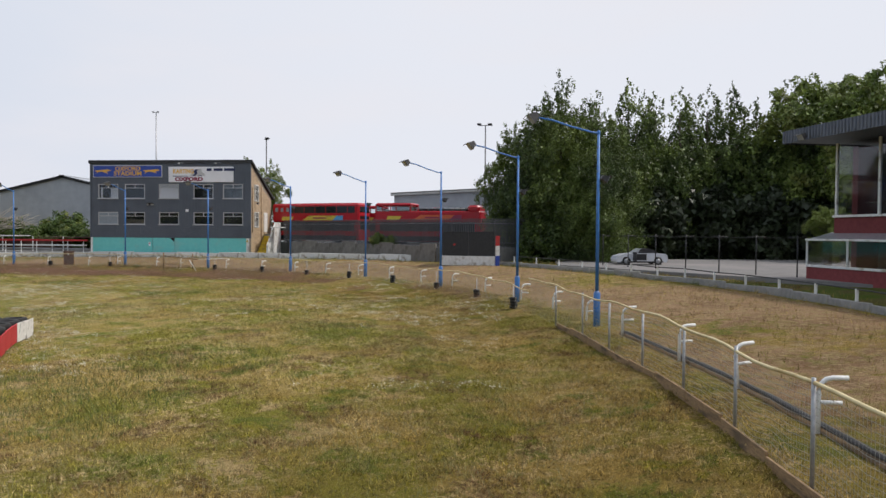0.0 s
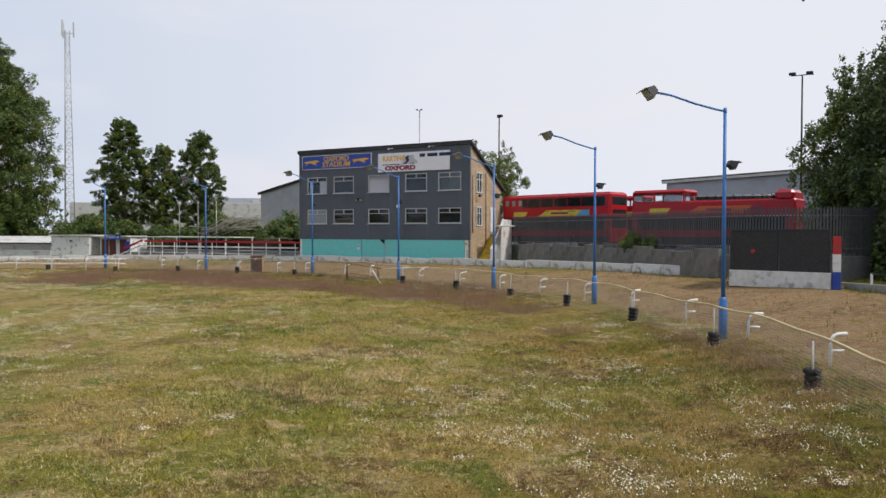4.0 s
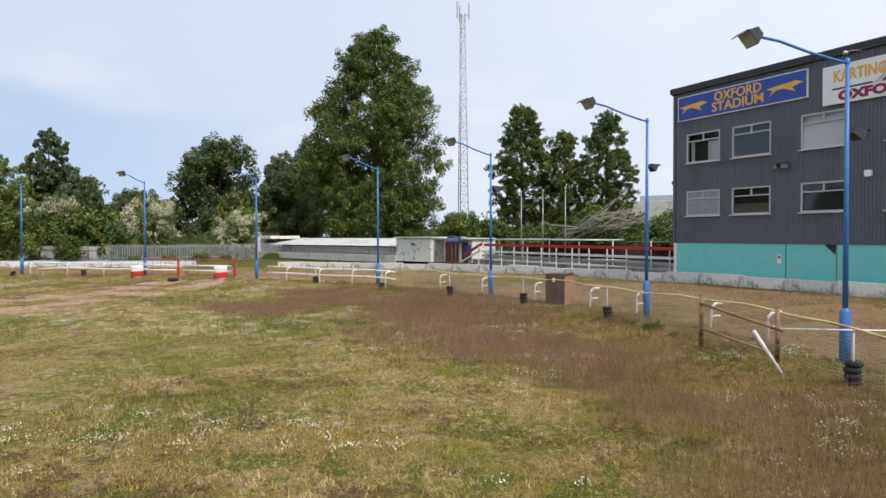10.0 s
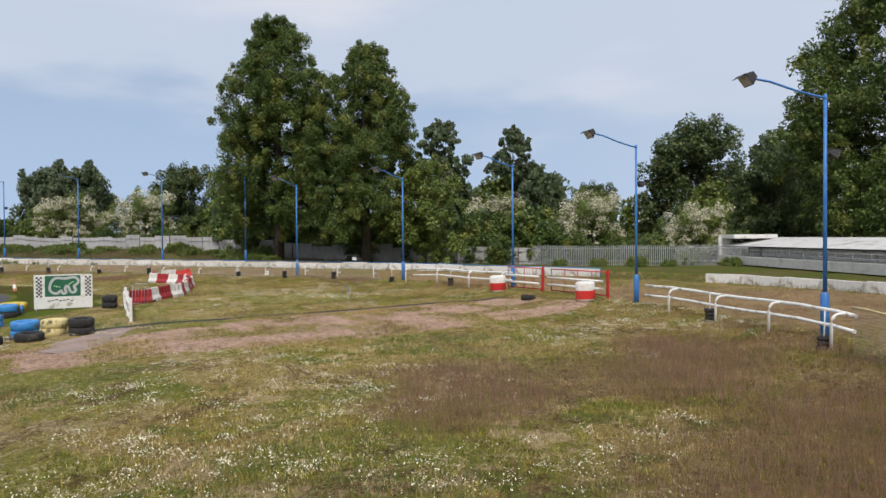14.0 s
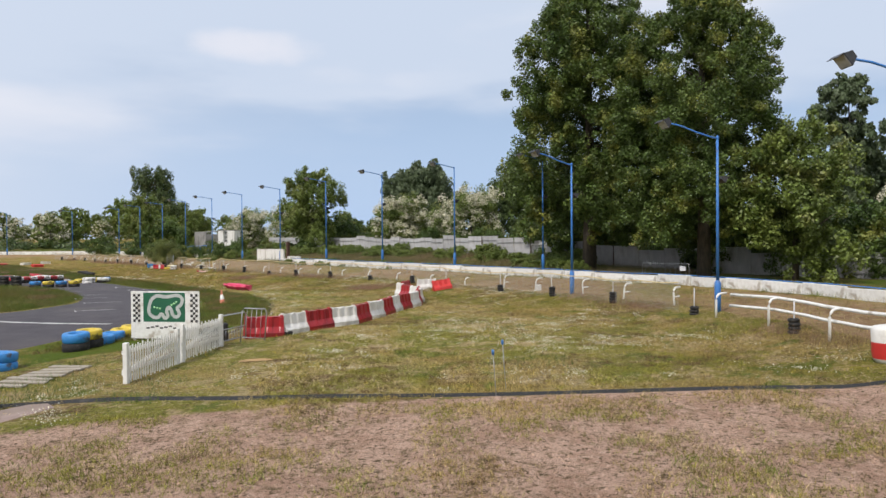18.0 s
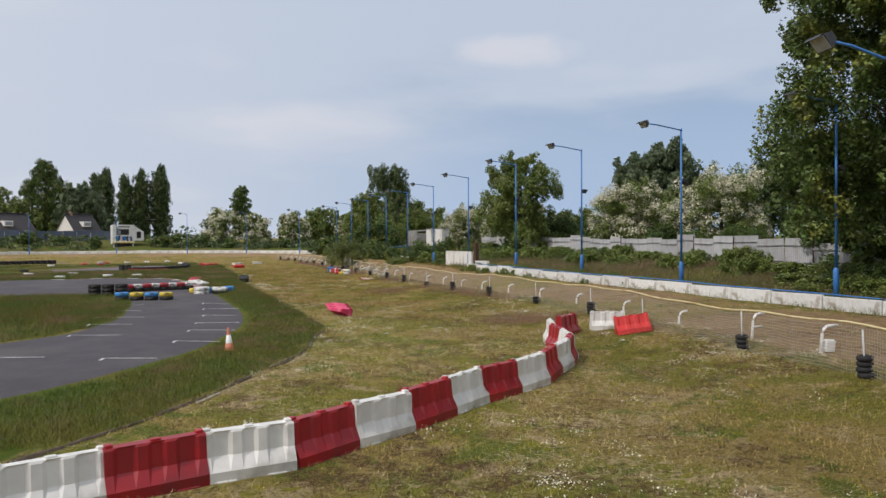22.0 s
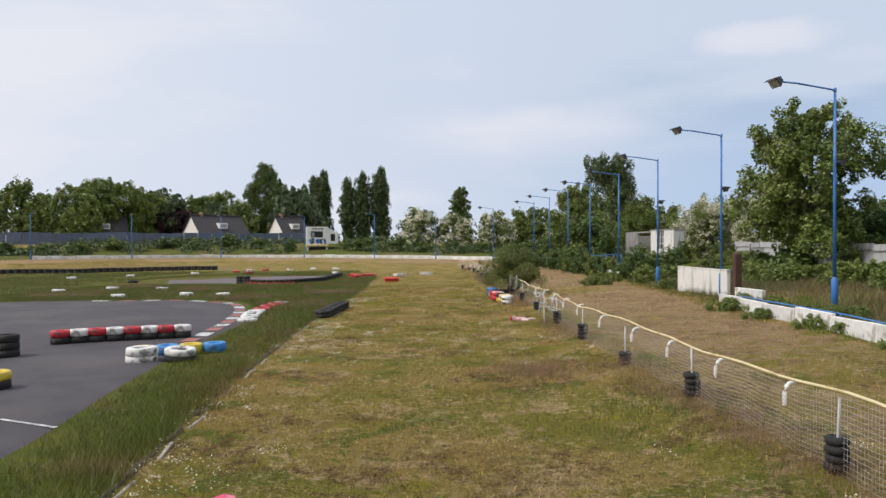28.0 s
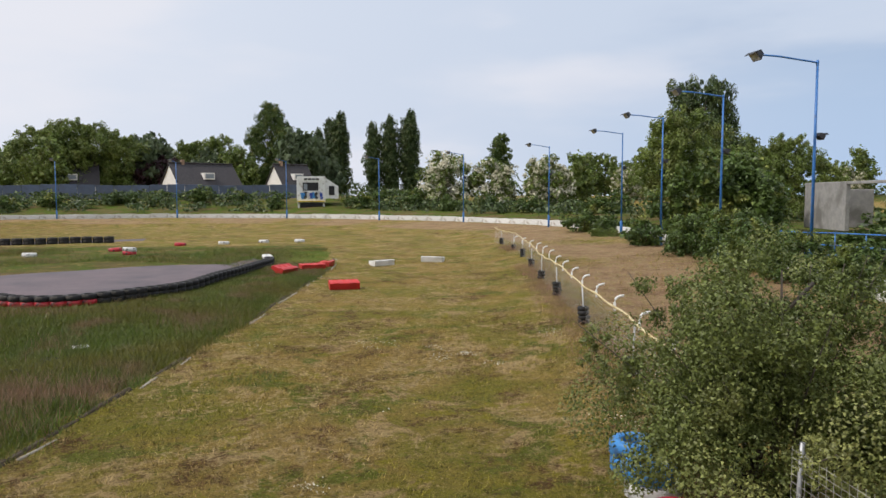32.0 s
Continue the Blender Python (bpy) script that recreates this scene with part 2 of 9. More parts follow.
def words(name, text, size, material, parent, m, width=None, depth=0.01, bold=0.0):
    """Raised letters, turned into a mesh."""
    cu = bpy.data.curves.new(name, "FONT")
    cu.body, cu.size, cu.extrude, cu.offset = text, size, depth, bold
    cu.align_x, cu.align_y = "CENTER", "CENTER"
    cu.resolution_u = 3
    ob = bpy.data.objects.new(name, cu)
    scene.collection.objects.link(ob)
    bpy.context.view_layer.update()
    me = bpy.data.meshes.new_from_object(ob.evaluated_get(bpy.context.evaluated_depsgraph_get()))
    bpy.data.objects.remove(ob)
    if width:
        xs = [v.co.x for v in me.vertices]
        k = width / (max(xs) - min(xs))
        for v in me.vertices:
            v.co.x *= k
    me.materials.clear()
    me.materials.append(material)
    out = new(name, me)
    out.parent, out.matrix_local = parent, m
    return out


# ---- plan of the oval: inner fence and outer wall ----
CX, CY, RAD = -35.4, 18.1, 42.63        # centre of the north bend, radius of the lamp line


def smooth_line(ctrl, step=0.5):
    """A Catmull-Rom line through control points, at even steps."""
    c = np.array(ctrl, float)
    c = np.vstack([2 * c[0] - c[1], c, 2 * c[-1] - c[-2]])
    out = []
    for i in range(1, len(c) - 2):
        p0, p1, p2, p3 = c[i - 1 : i + 3]
        for t in np.linspace(0, 1, 24, endpoint=False):
            out.append(0.5 * (2 * p1 + (p2 - p0) * t + (2 * p0 - 5 * p1 + 4 * p2 - p3) * t**2 + (3 * p1 - p0 - 3 * p2 + p3) * t**3))
    out = np.array(out + [c[-2]])
    s = np.r_[0, np.cumsum(np.hypot(*np.diff(out, axis=0).T))]
    q = np.arange(0, s[-1], step)
    return np.stack([np.interp(q, s, out[:, 0]), np.interp(q, s, out[:, 1])], 1)


def arc(r, a0, a1, n, c=(CX, CY)):
    return [(c[0] + r * math.cos(radians(a)), c[1] + r * math.sin(radians(a))) for a in np.linspace(a0, a1, n)]


def inside_r(a):
    """The net fence's radius round the bend."""
    return 41.6 if a > 20 else 42.2


FENCE = smooth_line([(0.5, -75), (5.6, -40), (7.5, -5), (7.45, 8), (7.2, 14), (6.2, 21.5)] + arc(41.6, 12, 168, 14)
                    + [(-77.7, 18), (-78.75, 12), (-79.75, 2), (-80.6, -8), (-82.7, -24), (-85.3, -46), (-88.1, -70)] + arc(42.0, 195, 340, 9, (-46.6, -76)))
WALL = smooth_line([(10.5, -75), (14.5, -40), (17.0, -5), (17.2, 12)] + arc(52.4, 5, 128, 12) + arc(50.6, 142, 166, 3)
                   + [(-85.6, 18), (-86.4, 8), (-87.4, -2), (-89.3, -14), (-91.6, -26), (-93.3, -36), (-98.2, -72)] + arc(52.0, 196, 340, 10, (-48.2, -76)))


def to_line(line, x, y):
    """Signed distance to a closed line (outside positive), and the nearest sample."""
    p = np.stack([np.ravel(x), np.ravel(y)], 1).astype(np.float32)
    q = line[::3].astype(np.float32)
    best, at = np.full(len(p), 1e9, np.float32), np.zeros(len(p), int)
    for k in range(0, len(p), 40000):
        d = ((p[k : k + 40000, None] - q[None]) ** 2).sum(-1)
        at[k : k + 40000] = d.argmin(1)
        best[k : k + 40000] = np.sqrt(d.min(1))
    nxt, prv = q[np.minimum(at + 1, len(q) - 1)], q[np.maximum(at - 1, 0)]
    tx, ty = (nxt - prv).T
    side = (p[:, 0] - q[at, 0]) * ty - (p[:, 1] - q[at, 1]) * tx
    return np.where(side > 0, best, -best), at


def sm(x):
    x = np.clip(x, 0, 1)
    return x * x * (3 - 2 * x)


def wave(x, y, k, seed=0.0):
    """Cheap smooth noise on arrays, about -1 to 1."""
    return (np.sin(x * k + 1.7 * np.sin(y * k * 0.61 + seed) + seed) + np.sin(y * k * 1.13 + 1.9 * np.sin(x * k * 0.53 + 2 * seed) + 1.3 * seed)) / 2


def ground_z(x, y):
    x, y = np.asarray(x, float), np.asarray(y, float)
    shape = x.shape
    d = to_line(FENCE, x, y)[0].reshape(shape)
    o = to_line(WALL, x, y)[0].reshape(shape)
    turn = np.degrees(np.arctan2(y - CY, x - CX)) % 360
    north = np.interp(turn, [0, 45, 58, 72, 90, 108, 125, 150, 170, 186, 220, 300, 360], [0.45, 0.75, 0.64, 0.50, 0.40, 0.30, 0.20, 0.14, 0.16, 0.38, 0.48, 0.45, 0.45])
    bank = 0.45 + (north - 0.45) * sm((y + 2) / 8)
    z = bank * sm((d - 0.3) / 9.0) + 0.45 * sm((o - 0.4) / 3.0) * sm((1.5 - (y - 8) / 22)) * (1 - 0.75 * sm((turn - 55) / 15) * sm((185 - turn) / 15))
    z = z + 2.2 * sm((-y - 133) / 22)
    z += 0.5 * sm((o - 4) / 8) * sm((24 - y) / 20) * sm((-60 - x) / 10) - 0.36 * sm((-d + 0.8) / 3.6) - 0.24 * sm((-d - 15) / 9) * sm((y - 14) / 14)
    z += 0.03 * wave(x, y, 0.9, 1.0) + 0.05 * wave(x, y, 0.23, 3.0) * sm(1 - d / 5)
    return z


def gz(x, y):
    return float(ground_z(np.array([x]), np.array([y]))[0])


def along(line, s):
    """Point, tangent and outward normal at a distance along a line of half-metre samples."""
    i = s / 0.5
    k = int(min(max(i, 0), len(line) - 2))
    p = line[k] + (line[k + 1] - line[k]) * (i - k)
    t = line[min(k + 2, len(line) - 1)] - line[max(k - 1, 0)]
    t = t / np.hypot(*t)
    return p, t, np.array([t[1], -t[0]])

# ---- materials ----
M_BLUE = mat("blue_paint", (0.035, 0.16, 0.46), (0.05, 0.20, 0.52), 9, 0.45, 0.0, 0.1, c3=(0.10, 0.09, 0.09), s3=3.0, amt3=0.15)
M_GALV = mat("galvanised", (0.30, 0.31, 0.32), (0.42, 0.43, 0.44), 14, 0.5, 0.6)
M_BLACKMET = mat("black_metal", (0.02, 0.02, 0.022), (0.035, 0.035, 0.036), 12, 0.5, 0.2)
M_LAMPGLASS = mat("lamp_glass", (0.30, 0.32, 0.34), (0.38, 0.40, 0.42), 5, 0.12, 0.0)
M_WHITE = mat("white_paint", (0.78, 0.78, 0.76), (0.70, 0.70, 0.67), 7, 0.55, bump=0.1, c3=(0.42, 0.38, 0.32), s3=2.2, amt3=0.25)
M_WALLW = mat("worn_white_wall", (0.72, 0.72, 0.70), (0.60, 0.59, 0.56), 5, 0.85, bump=0.4, bscale=18, c3=(0.38, 0.345, 0.295), s3=2.6, amt3=0.25, rnd=0.10)
M_CONC = mat("grey_concrete", (0.32, 0.31, 0.29), (0.25, 0.245, 0.235), 4, 0.9, bump=0.4, bscale=20, c3=(0.16, 0.155, 0.14), s3=0.7, amt3=0.5)
M_HOSE = mat("yellow_hose", (0.66, 0.56, 0.32), (0.58, 0.48, 0.26), 3, 0.6, c3=(0.45, 0.33, 0.14), s3=1.5, amt3=0.4)
M_WIRE = mat("wire_mesh", (0.34, 0.33, 0.31), (0.46, 0.45, 0.42), 6, 0.6, 0.1)
M_TYRE = mat("black_rubber", (0.011, 0.011, 0.012), (0.022, 0.021, 0.020), 20, 0.8, bump=0.4, bscale=40, c3=(0.07, 0.062, 0.05), s3=3, amt3=0.1)
M_TIMBER = mat("weathered_timber", (0.34, 0.22, 0.11), (0.22, 0.14, 0.075), 8, 0.85, bump=0.4, c3=(0.11, 0.075, 0.045), s3=1.2, amt3=0.5, stretch=(1, 1, 6))
M_BARK = mat("bark", (0.10, 0.08, 0.06), (0.06, 0.05, 0.04), 7, 0.95, bump=0.8, stretch=(1, 1, 0.3))
M_CLAD = mat("slate_grey_cladding", (0.098, 0.114, 0.142), (0.108, 0.125, 0.152), 3, 0.5, c3=(0.085, 0.100, 0.124), s3=0.4, amt3=0.5)
M_CYAN = mat("turquoise_panel", (0.15, 0.58, 0.56), (0.17, 0.62, 0.59), 3, 0.55, c3=(0.22, 0.55, 0.52), s3=0.9, amt3=0.3)
M_SIGNW = mat("white_sign", (0.82, 0.82, 0.85), (0.78, 0.78, 0.81), 2, 0.4)
M_SIGNB = mat("royal_blue_sign", (0.02, 0.055, 0.32), (0.025, 0.07, 0.36), 3, 0.4)
M_GOLD = mat("gold_letter", (0.80, 0.45, 0.06), (0.72, 0.40, 0.05), 5, 0.5)
M_MAROON = mat("maroon_letter", (0.25, 0.015, 0.06), (0.22, 0.012, 0.05), 5, 0.5)
M_NAVY = mat("navy_letter", (0.012, 0.018, 0.08), (0.015, 0.02, 0.09), 5, 0.5)
M_REDP = mat("red_paint", (0.50, 0.025, 0.025), (0.42, 0.02, 0.02), 7, 0.5, c3=(0.30, 0.05, 0.04), s3=2, amt3=0.3)
M_BRICKY = mat("buff_brick", (0.50, 0.38, 0.25), (0.42, 0.31, 0.20), 4, 0.9, bump=0.3, rnd=0.14)
M_MORTAR = mat("mortar", (0.36, 0.32, 0.26), (0.30, 0.27, 0.22), 9, 0.95, bump=0.3)
M_BRICKR = mat("red_brick", (0.16, 0.03, 0.032), (0.20, 0.04, 0.04), 6, 0.85, bump=0.3, rnd=0.2)
M_YELLOW = mat("yellow_paint", (0.62, 0.46, 0.03), (0.52, 0.37, 0.03), 6, 0.65, c3=(0.25, 0.19, 0.06), s3=2.5, amt3=0.3)
M_ALU = mat("window_frame_grey", (0.55, 0.55, 0.56), (0.48, 0.48, 0.49), 8, 0.45)
M_BLIND = mat("closed_blind", (0.82, 0.81, 0.83), (0.78, 0.77, 0.78), 4, 0.8)
M_BLINDG = mat("grey_board", (0.25, 0.29, 0.32), (0.22, 0.25, 0.28), 4, 0.6)
# near-black colour that stands in for the shade inside rooms and hollows
M_INSHADE = mat("painted_inside_shade", (0.02, 0.02, 0.022), (0.03, 0.03, 0.03), 4, 0.9)


def glass(name, tint=(0.6, 0.65, 0.68)):
    m = bpy.data.materials.new(name)
    nt, bs = link_nodes(m)
    bs.inputs["Base Color"].default_value = (*tint, 1)
    bs.inputs["Roughness"].default_value = 0.03
    bs.inputs["Transmission Weight"].default_value = 1.0
    bs.inputs["IOR"].default_value = 1.45
    return m


M_GLASS = glass("window_glass", (0.75, 0.78, 0.80))


def leaf(name, c1, c2, trans=0.2, island=0.35, c3=None):
    return mat(name, c1, c2, 0.25, 0.5, island=island, trans=trans, world_pos=True, spec=0.4, c3=c3, s3=0.55, amt3=0.35)


M_LEAF = leaf("poplar_leaf", (0.060, 0.104, 0.021), (0.098, 0.145, 0.030), 0.18, 0.55, (0.215, 0.230, 0.046))
M_LEAFD = leaf("dark_leaf", (0.054, 0.088, 0.027), (0.080, 0.116, 0.038), 0.18, 0.55, (0.155, 0.175, 0.055))
M_LEAFB = leaf("bright_leaf", (0.165, 0.212, 0.042), (0.120, 0.172, 0.038), 0.18, 0.55, (0.200, 0.220, 0.060))
M_LEAFW = leaf("willow_leaf", (0.105, 0.140, 0.068), (0.080, 0.115, 0.052))
M_LEAFF = leaf("conifer_spray", (0.140, 0.190, 0.040), (0.046, 0.075, 0.020), 0.14, 0.6)
# dark evergreen, deepened further to paint the shade under the conifers
M_LEAFK = leaf("shade_dark_yew_leaf", (0.022, 0.034, 0.014), (0.034, 0.048, 0.018), 0.1, 0.4)
M_LEAFS = leaf("sapling_leaf", (0.108, 0.142, 0.034), (0.155, 0.185, 0.046), 0.25, 0.5, (0.235, 0.245, 0.075))
M_LEAFC = leaf("copper_leaf", (0.045, 0.016, 0.02), (0.03, 0.012, 0.014))
M_BLOSSOM = leaf("hawthorn_blossom", (0.74, 0.70, 0.56), (0.60, 0.57, 0.42), 0.2, 0.25)

# ---- ground: one sheet to the horizon ----
def turf_nodes(N, K):
    """Broken patches of green, olive, straw, dead grey-tan grass and bare brown, by place."""
    ge = N.new("ShaderNodeNewGeometry")

    def nz(scale, detail=5.0, rough=0.55, dist=0.0):
        n = N.new("ShaderNodeTexNoise")
        n.inputs["Scale"].default_value, n.inputs["Detail"].default_value = scale, detail
        n.inputs["Roughness"].default_value, n.inputs["Distortion"].default_value = rough, dist
        K.new(ge.outputs["Position"], n.inputs["Vector"])
        return n.outputs["Fac"]

    def rng(v, a, b, lo=0.0, hi=1.0):
        r = N.new("ShaderNodeMapRange")
        r.interpolation_type = "SMOOTHSTEP"
        for k, x in (("From Min", a), ("From Max", b), ("To Min", lo), ("To Max", hi)):
            r.inputs[k].default_value = x
        K.new(v, r.inputs["Value"])
        return r.outputs["Result"]

    def mix(f, a, b):
        x = N.new("ShaderNodeMix")
        x.data_type = "RGBA"
        for s, v in ((x.inputs[0], f), (x.inputs[6], a), (x.inputs[7], b)):
            if isinstance(v, tuple):
                s.default_value = (*v, 1)
            elif isinstance(v, float):
                s.default_value = v
            else:
                K.new(v, s)
        return x.outputs[2]

    def mul(a, b):
        x = N.new("ShaderNodeMath")
        x.operation = "MULTIPLY"
        K.new(a, x.inputs[0])
        K.new(b, x.inputs[1])
        return x.outputs[0]

    turf = mix(rng(nz(0.25, 6.0, 0.6), 0.43, 0.57), (0.212, 0.210, 0.036), (0.330, 0.252, 0.086))
    turf = mix(rng(nz(0.75, 7.0, 0.7, 0.5), 0.53, 0.60), turf, (0.430, 0.335, 0.180))
    turf = mix(rng(nz(0.6, 7.0, 0.7, 0.6), 0.53, 0.60), turf, (0.140, 0.172, 0.028))
    turf = mix(rng(nz(1.5, 6.0, 0.7, 0.4), 0.56, 0.64), turf, (0.265, 0.250, 0.034))
    bare = mul(mul(rng(nz(0.38, 8.0, 0.75, 0.6), 0.50, 0.57), rng(nz(2.2, 6.0, 0.7), 0.42, 0.54)), rng(nz(13.0, 4.0, 0.8), 0.38, 0.54))
    turf = mix(bare, turf, (0.125, 0.070, 0.038))
    turf = mix(mul(rng(nz(5.5, 6.0, 0.8, 0.8), 0.51, 0.60), rng(nz(0.45, 5.0), 0.38, 0.58)), turf, (0.520, 0.425, 0.250))
    turf = mix(rng(nz(7.0, 6.0, 0.8, 0.8), 0.54, 0.62, 0.0, 0.75), turf, (0.075, 0.060, 0.022))
    turf = mix(rng(nz(3.1, 6.0, 0.8, 0.5), 0.58, 0.66, 0.0, 0.8), turf, (0.185, 0.222, 0.036))
    turf = mix(rng(nz(19.0, 4.0, 0.8, 0.4), 0.54, 0.61, 0.0, 0.65), turf, (0.060, 0.045, 0.018))
    turf = mix(rng(nz(23.0, 4.0, 0.8, 0.5), 0.57, 0.64, 0.0, 0.65), turf, (0.560, 0.465, 0.260))
    place = N.new("ShaderNodeSeparateXYZ")
    K.new(ge.outputs["Position"], place.inputs[0])
    tan = N.new("ShaderNodeMix")
    tan.data_type, tan.blend_type = "RGBA", "MULTIPLY"
    tan.inputs[7].default_value = (1.0, 0.95, 0.86, 1)
    K.new(rng(place.outputs["Y"], 22.0, -14.0), tan.inputs[0])
    K.new(turf, tan.inputs[6])
    pale = N.new("ShaderNodeMix")
    pale.data_type, pale.blend_type, pale.clamp_result = "RGBA", "MULTIPLY", False
    pale.inputs[7].default_value = (1.15, 1.11, 0.98, 1)
    K.new(rng(place.outputs["X"], -36.0, -6.0, 0.25, 1.0), pale.inputs[0])
    K.new(tan.outputs[2], pale.inputs[6])
    far = N.new("ShaderNodeVectorMath")
    far.operation = "DISTANCE"
    far.inputs[1].default_value = (CX, CY, 0.4)
    K.new(ge.outputs["Position"], far.inputs[0])
    ragged = N.new("ShaderNodeMath")
    ragged.operation = "MULTIPLY_ADD"
    ragged.inputs[1].default_value = 9.0
    K.new(nz(0.35, 5.0), ragged.inputs[0])
    K.new(far.outputs["Value"], ragged.inputs[2])
    rough = N.new("ShaderNodeMix")
    rough.data_type, rough.blend_type = "RGBA", "MULTIPLY"
    rough.inputs[7].default_value = (0.76, 0.71, 0.64, 1)
    K.new(mul(rng(ragged.outputs[0], 37.5, 44.0), rng(place.outputs["X"], -52.0, -36.0, 0.6, 1.0)), rough.inputs[0])
    K.new(pale.outputs[2], rough.inputs[6])
    turf = rough.outputs[2]                                                                          # browner on the west straight, paler in the east, a coarser brown belt inside the fence
    return turf, nz, rng, mix, mul


def ground_material():
    m = bpy.data.materials.new("ground_turf")
    nt, bs = link_nodes(m)
    N, K = nt.nodes, nt.links
    bs.inputs["Roughness"].default_value = 0.95
    bs.inputs["Specular IOR Level"].default_value = 0.1
    turf, nz, rng, mix, mul = turf_nodes(N, K)

    def attr(name):
        a = N.new("ShaderNodeAttribute")
        a.attribute_name = name
        return a.outputs["Fac"]

    turf = mix(rng(nz(9.0, 3.0), 0.45, 0.75, 0.0, 0.35), turf, (0.075, 0.060, 0.028))
    dirt = mix(rng(nz(0.6, 6.0), 0.42, 0.62), (0.315, 0.202, 0.112), (0.215, 0.128, 0.070))
    dirt = mix(rng(nz(2.6, 6.0, 0.7, 0.6), 0.47, 0.62), dirt, (0.32, 0.245, 0.112))
    dirt = mix(rng(nz(5.0, 5.0, 0.75, 0.8), 0.52, 0.64, 0.0, 0.8), dirt, (0.44, 0.325, 0.20))
    dirt = mix(rng(nz(14.0, 3.0), 0.45, 0.75, 0.0, 0.5), dirt, (0.09, 0.055, 0.03))
    clay = mix(rng(nz(1.2, 6.0), 0.40, 0.62), (0.60, 0.405, 0.305), (0.48, 0.305, 0.220))
    clay = mix(rng(nz(3.5, 7.0, 0.8, 0.8), 0.50, 0.62), clay, (0.235, 0.165, 0.095))
    clay = mix(rng(nz(6.0, 6.0, 0.8, 0.6), 0.53, 0.62), clay, (0.70, 0.50, 0.385))
    clay = mix(rng(nz(9.0, 5.0, 0.75, 0.6), 0.54, 0.60), clay, (0.115, 0.082, 0.042))
    clay = mix(rng(nz(22.0, 4.0, 0.8, 0.5), 0.55, 0.62, 0.0, 0.8), clay, (0.090, 0.060, 0.034))
    clay = mix(rng(nz(26.0, 4.0, 0.8, 0.5), 0.57, 0.64, 0.0, 0.8), clay, (0.640, 0.480, 0.370))
    rim = mix(rng(nz(0.7, 6.0), 0.40, 0.60), (0.090, 0.130, 0.016), (0.155, 0.150, 0.030))
    wild = mix(rng(nz(0.5, 6.0), 0.42, 0.6), (0.080, 0.116, 0.014), (0.122, 0.106, 0.034))
    wild = mix(rng(nz(0.23, 5.0, 0.65), 0.53, 0.63, 0.0, 0.8), wild, (0.170, 0.118, 0.056))
    wild = mix(rng(nz(6.0, 5.0, 0.75), 0.50, 0.64, 0.0, 0.6), wild, (0.036, 0.046, 0.014))
    edge = nz(1.6, 6.0, 0.65)

    def mask(name, lo=0.40, hi=0.60):
        a = N.new("ShaderNodeMath")
        a.operation = "ADD"
        s = N.new("ShaderNodeMath")
        s.operation = "MULTIPLY_ADD"
        K.new(edge, s.inputs[0])
        s.inputs[1].default_value, s.inputs[2].default_value = 0.9, -0.45
        K.new(attr(name), a.inputs[0])
        K.new(s.outputs[0], a.inputs[1])
        return rng(a.outputs[0], lo, hi)

    col = mix(mask("rim"), turf, rim)
    col = mix(mask("dirt"), col, dirt)
    col = mix(mask("clay"), col, clay)
    col = mix(mask("wild"), col, wild)
    K.new(col, bs.inputs["Base Color"])
    b = N.new("ShaderNodeBump")
    b.inputs["Strength"].default_value, b.inputs["Distance"].default_value = 1.0, 0.12
    K.new(nz(11.0, 8.0, 0.75), b.inputs["Height"])
    K.new(b.outputs["Normal"], bs.inputs["Normal"])
    return m


def blade_material():
    """Grass blades take the colour of the patch they grow in, each a little lighter or darker."""
    m = bpy.data.materials.new("turf_blade")
    nt, bs = link_nodes(m)
    N, K = nt.nodes, nt.links
    bs.inputs["Roughness"].default_value, bs.inputs["Specular IOR Level"].default_value = 0.7, 0.2
    turf = turf_nodes(N, K)[0]
    ge = N.new("ShaderNodeNewGeometry")
    r = N.new("ShaderNodeMapRange")
    r.inputs["To Min"].default_value, r.inputs["To Max"].default_value = 0.45, 1.95
    h = N.new("ShaderNodeHueSaturation")
    K.new(ge.outputs["Random Per Island"], r.inputs["Value"])
    K.new(r.outputs["Result"], h.inputs["Value"])
    K.new(turf, h.inputs["Color"])
    tr = N.new("ShaderNodeBsdfTranslucent")
    ms = N.new("ShaderNodeMixShader")
    ms.inputs["Fac"].default_value = 0.25
    K.new(h.outputs["Color"], bs.inputs["Base Color"])
    K.new(h.outputs["Color"], tr.inputs["Color"])
    K.new(bs.outputs["BSDF"], ms.inputs[1])
    K.new(tr.outputs["BSDF"], ms.inputs[2])
    K.new(ms.outputs["Shader"], N["Material Output"].inputs["Surface"])
    return m


def axis(lo, hi, step, far):
    mid = np.arange(lo, hi + step, step)
    grow, out = step, []
    p = hi + step
    while p < far:
        grow *= 1.25
        p += grow
        out.append(p)
    left, grow, p = [], step, lo
    while p > -far:
        grow *= 1.25
        p -= grow
        left.append(p)
    return np.r_[left[::-1], mid, out]


# line across the infield at the foot of the kart circuit's verge: outer edge of the mown strip
STRIP = smooth_line([(-57.0, 29.5), (-59.4, 27.6), (-61.3, 25.9), (-64.0, 22.3), (-66.0, 19.0), (-67.4, 15.5), (-68.4, 12.7), (-69.6, -2.1), (-70.3, -8.8), (-71.1, -17.7), (-73.2, -31.5), (-75.1, -48.9), (-76.2, -62.6), (-75.0, -76)])


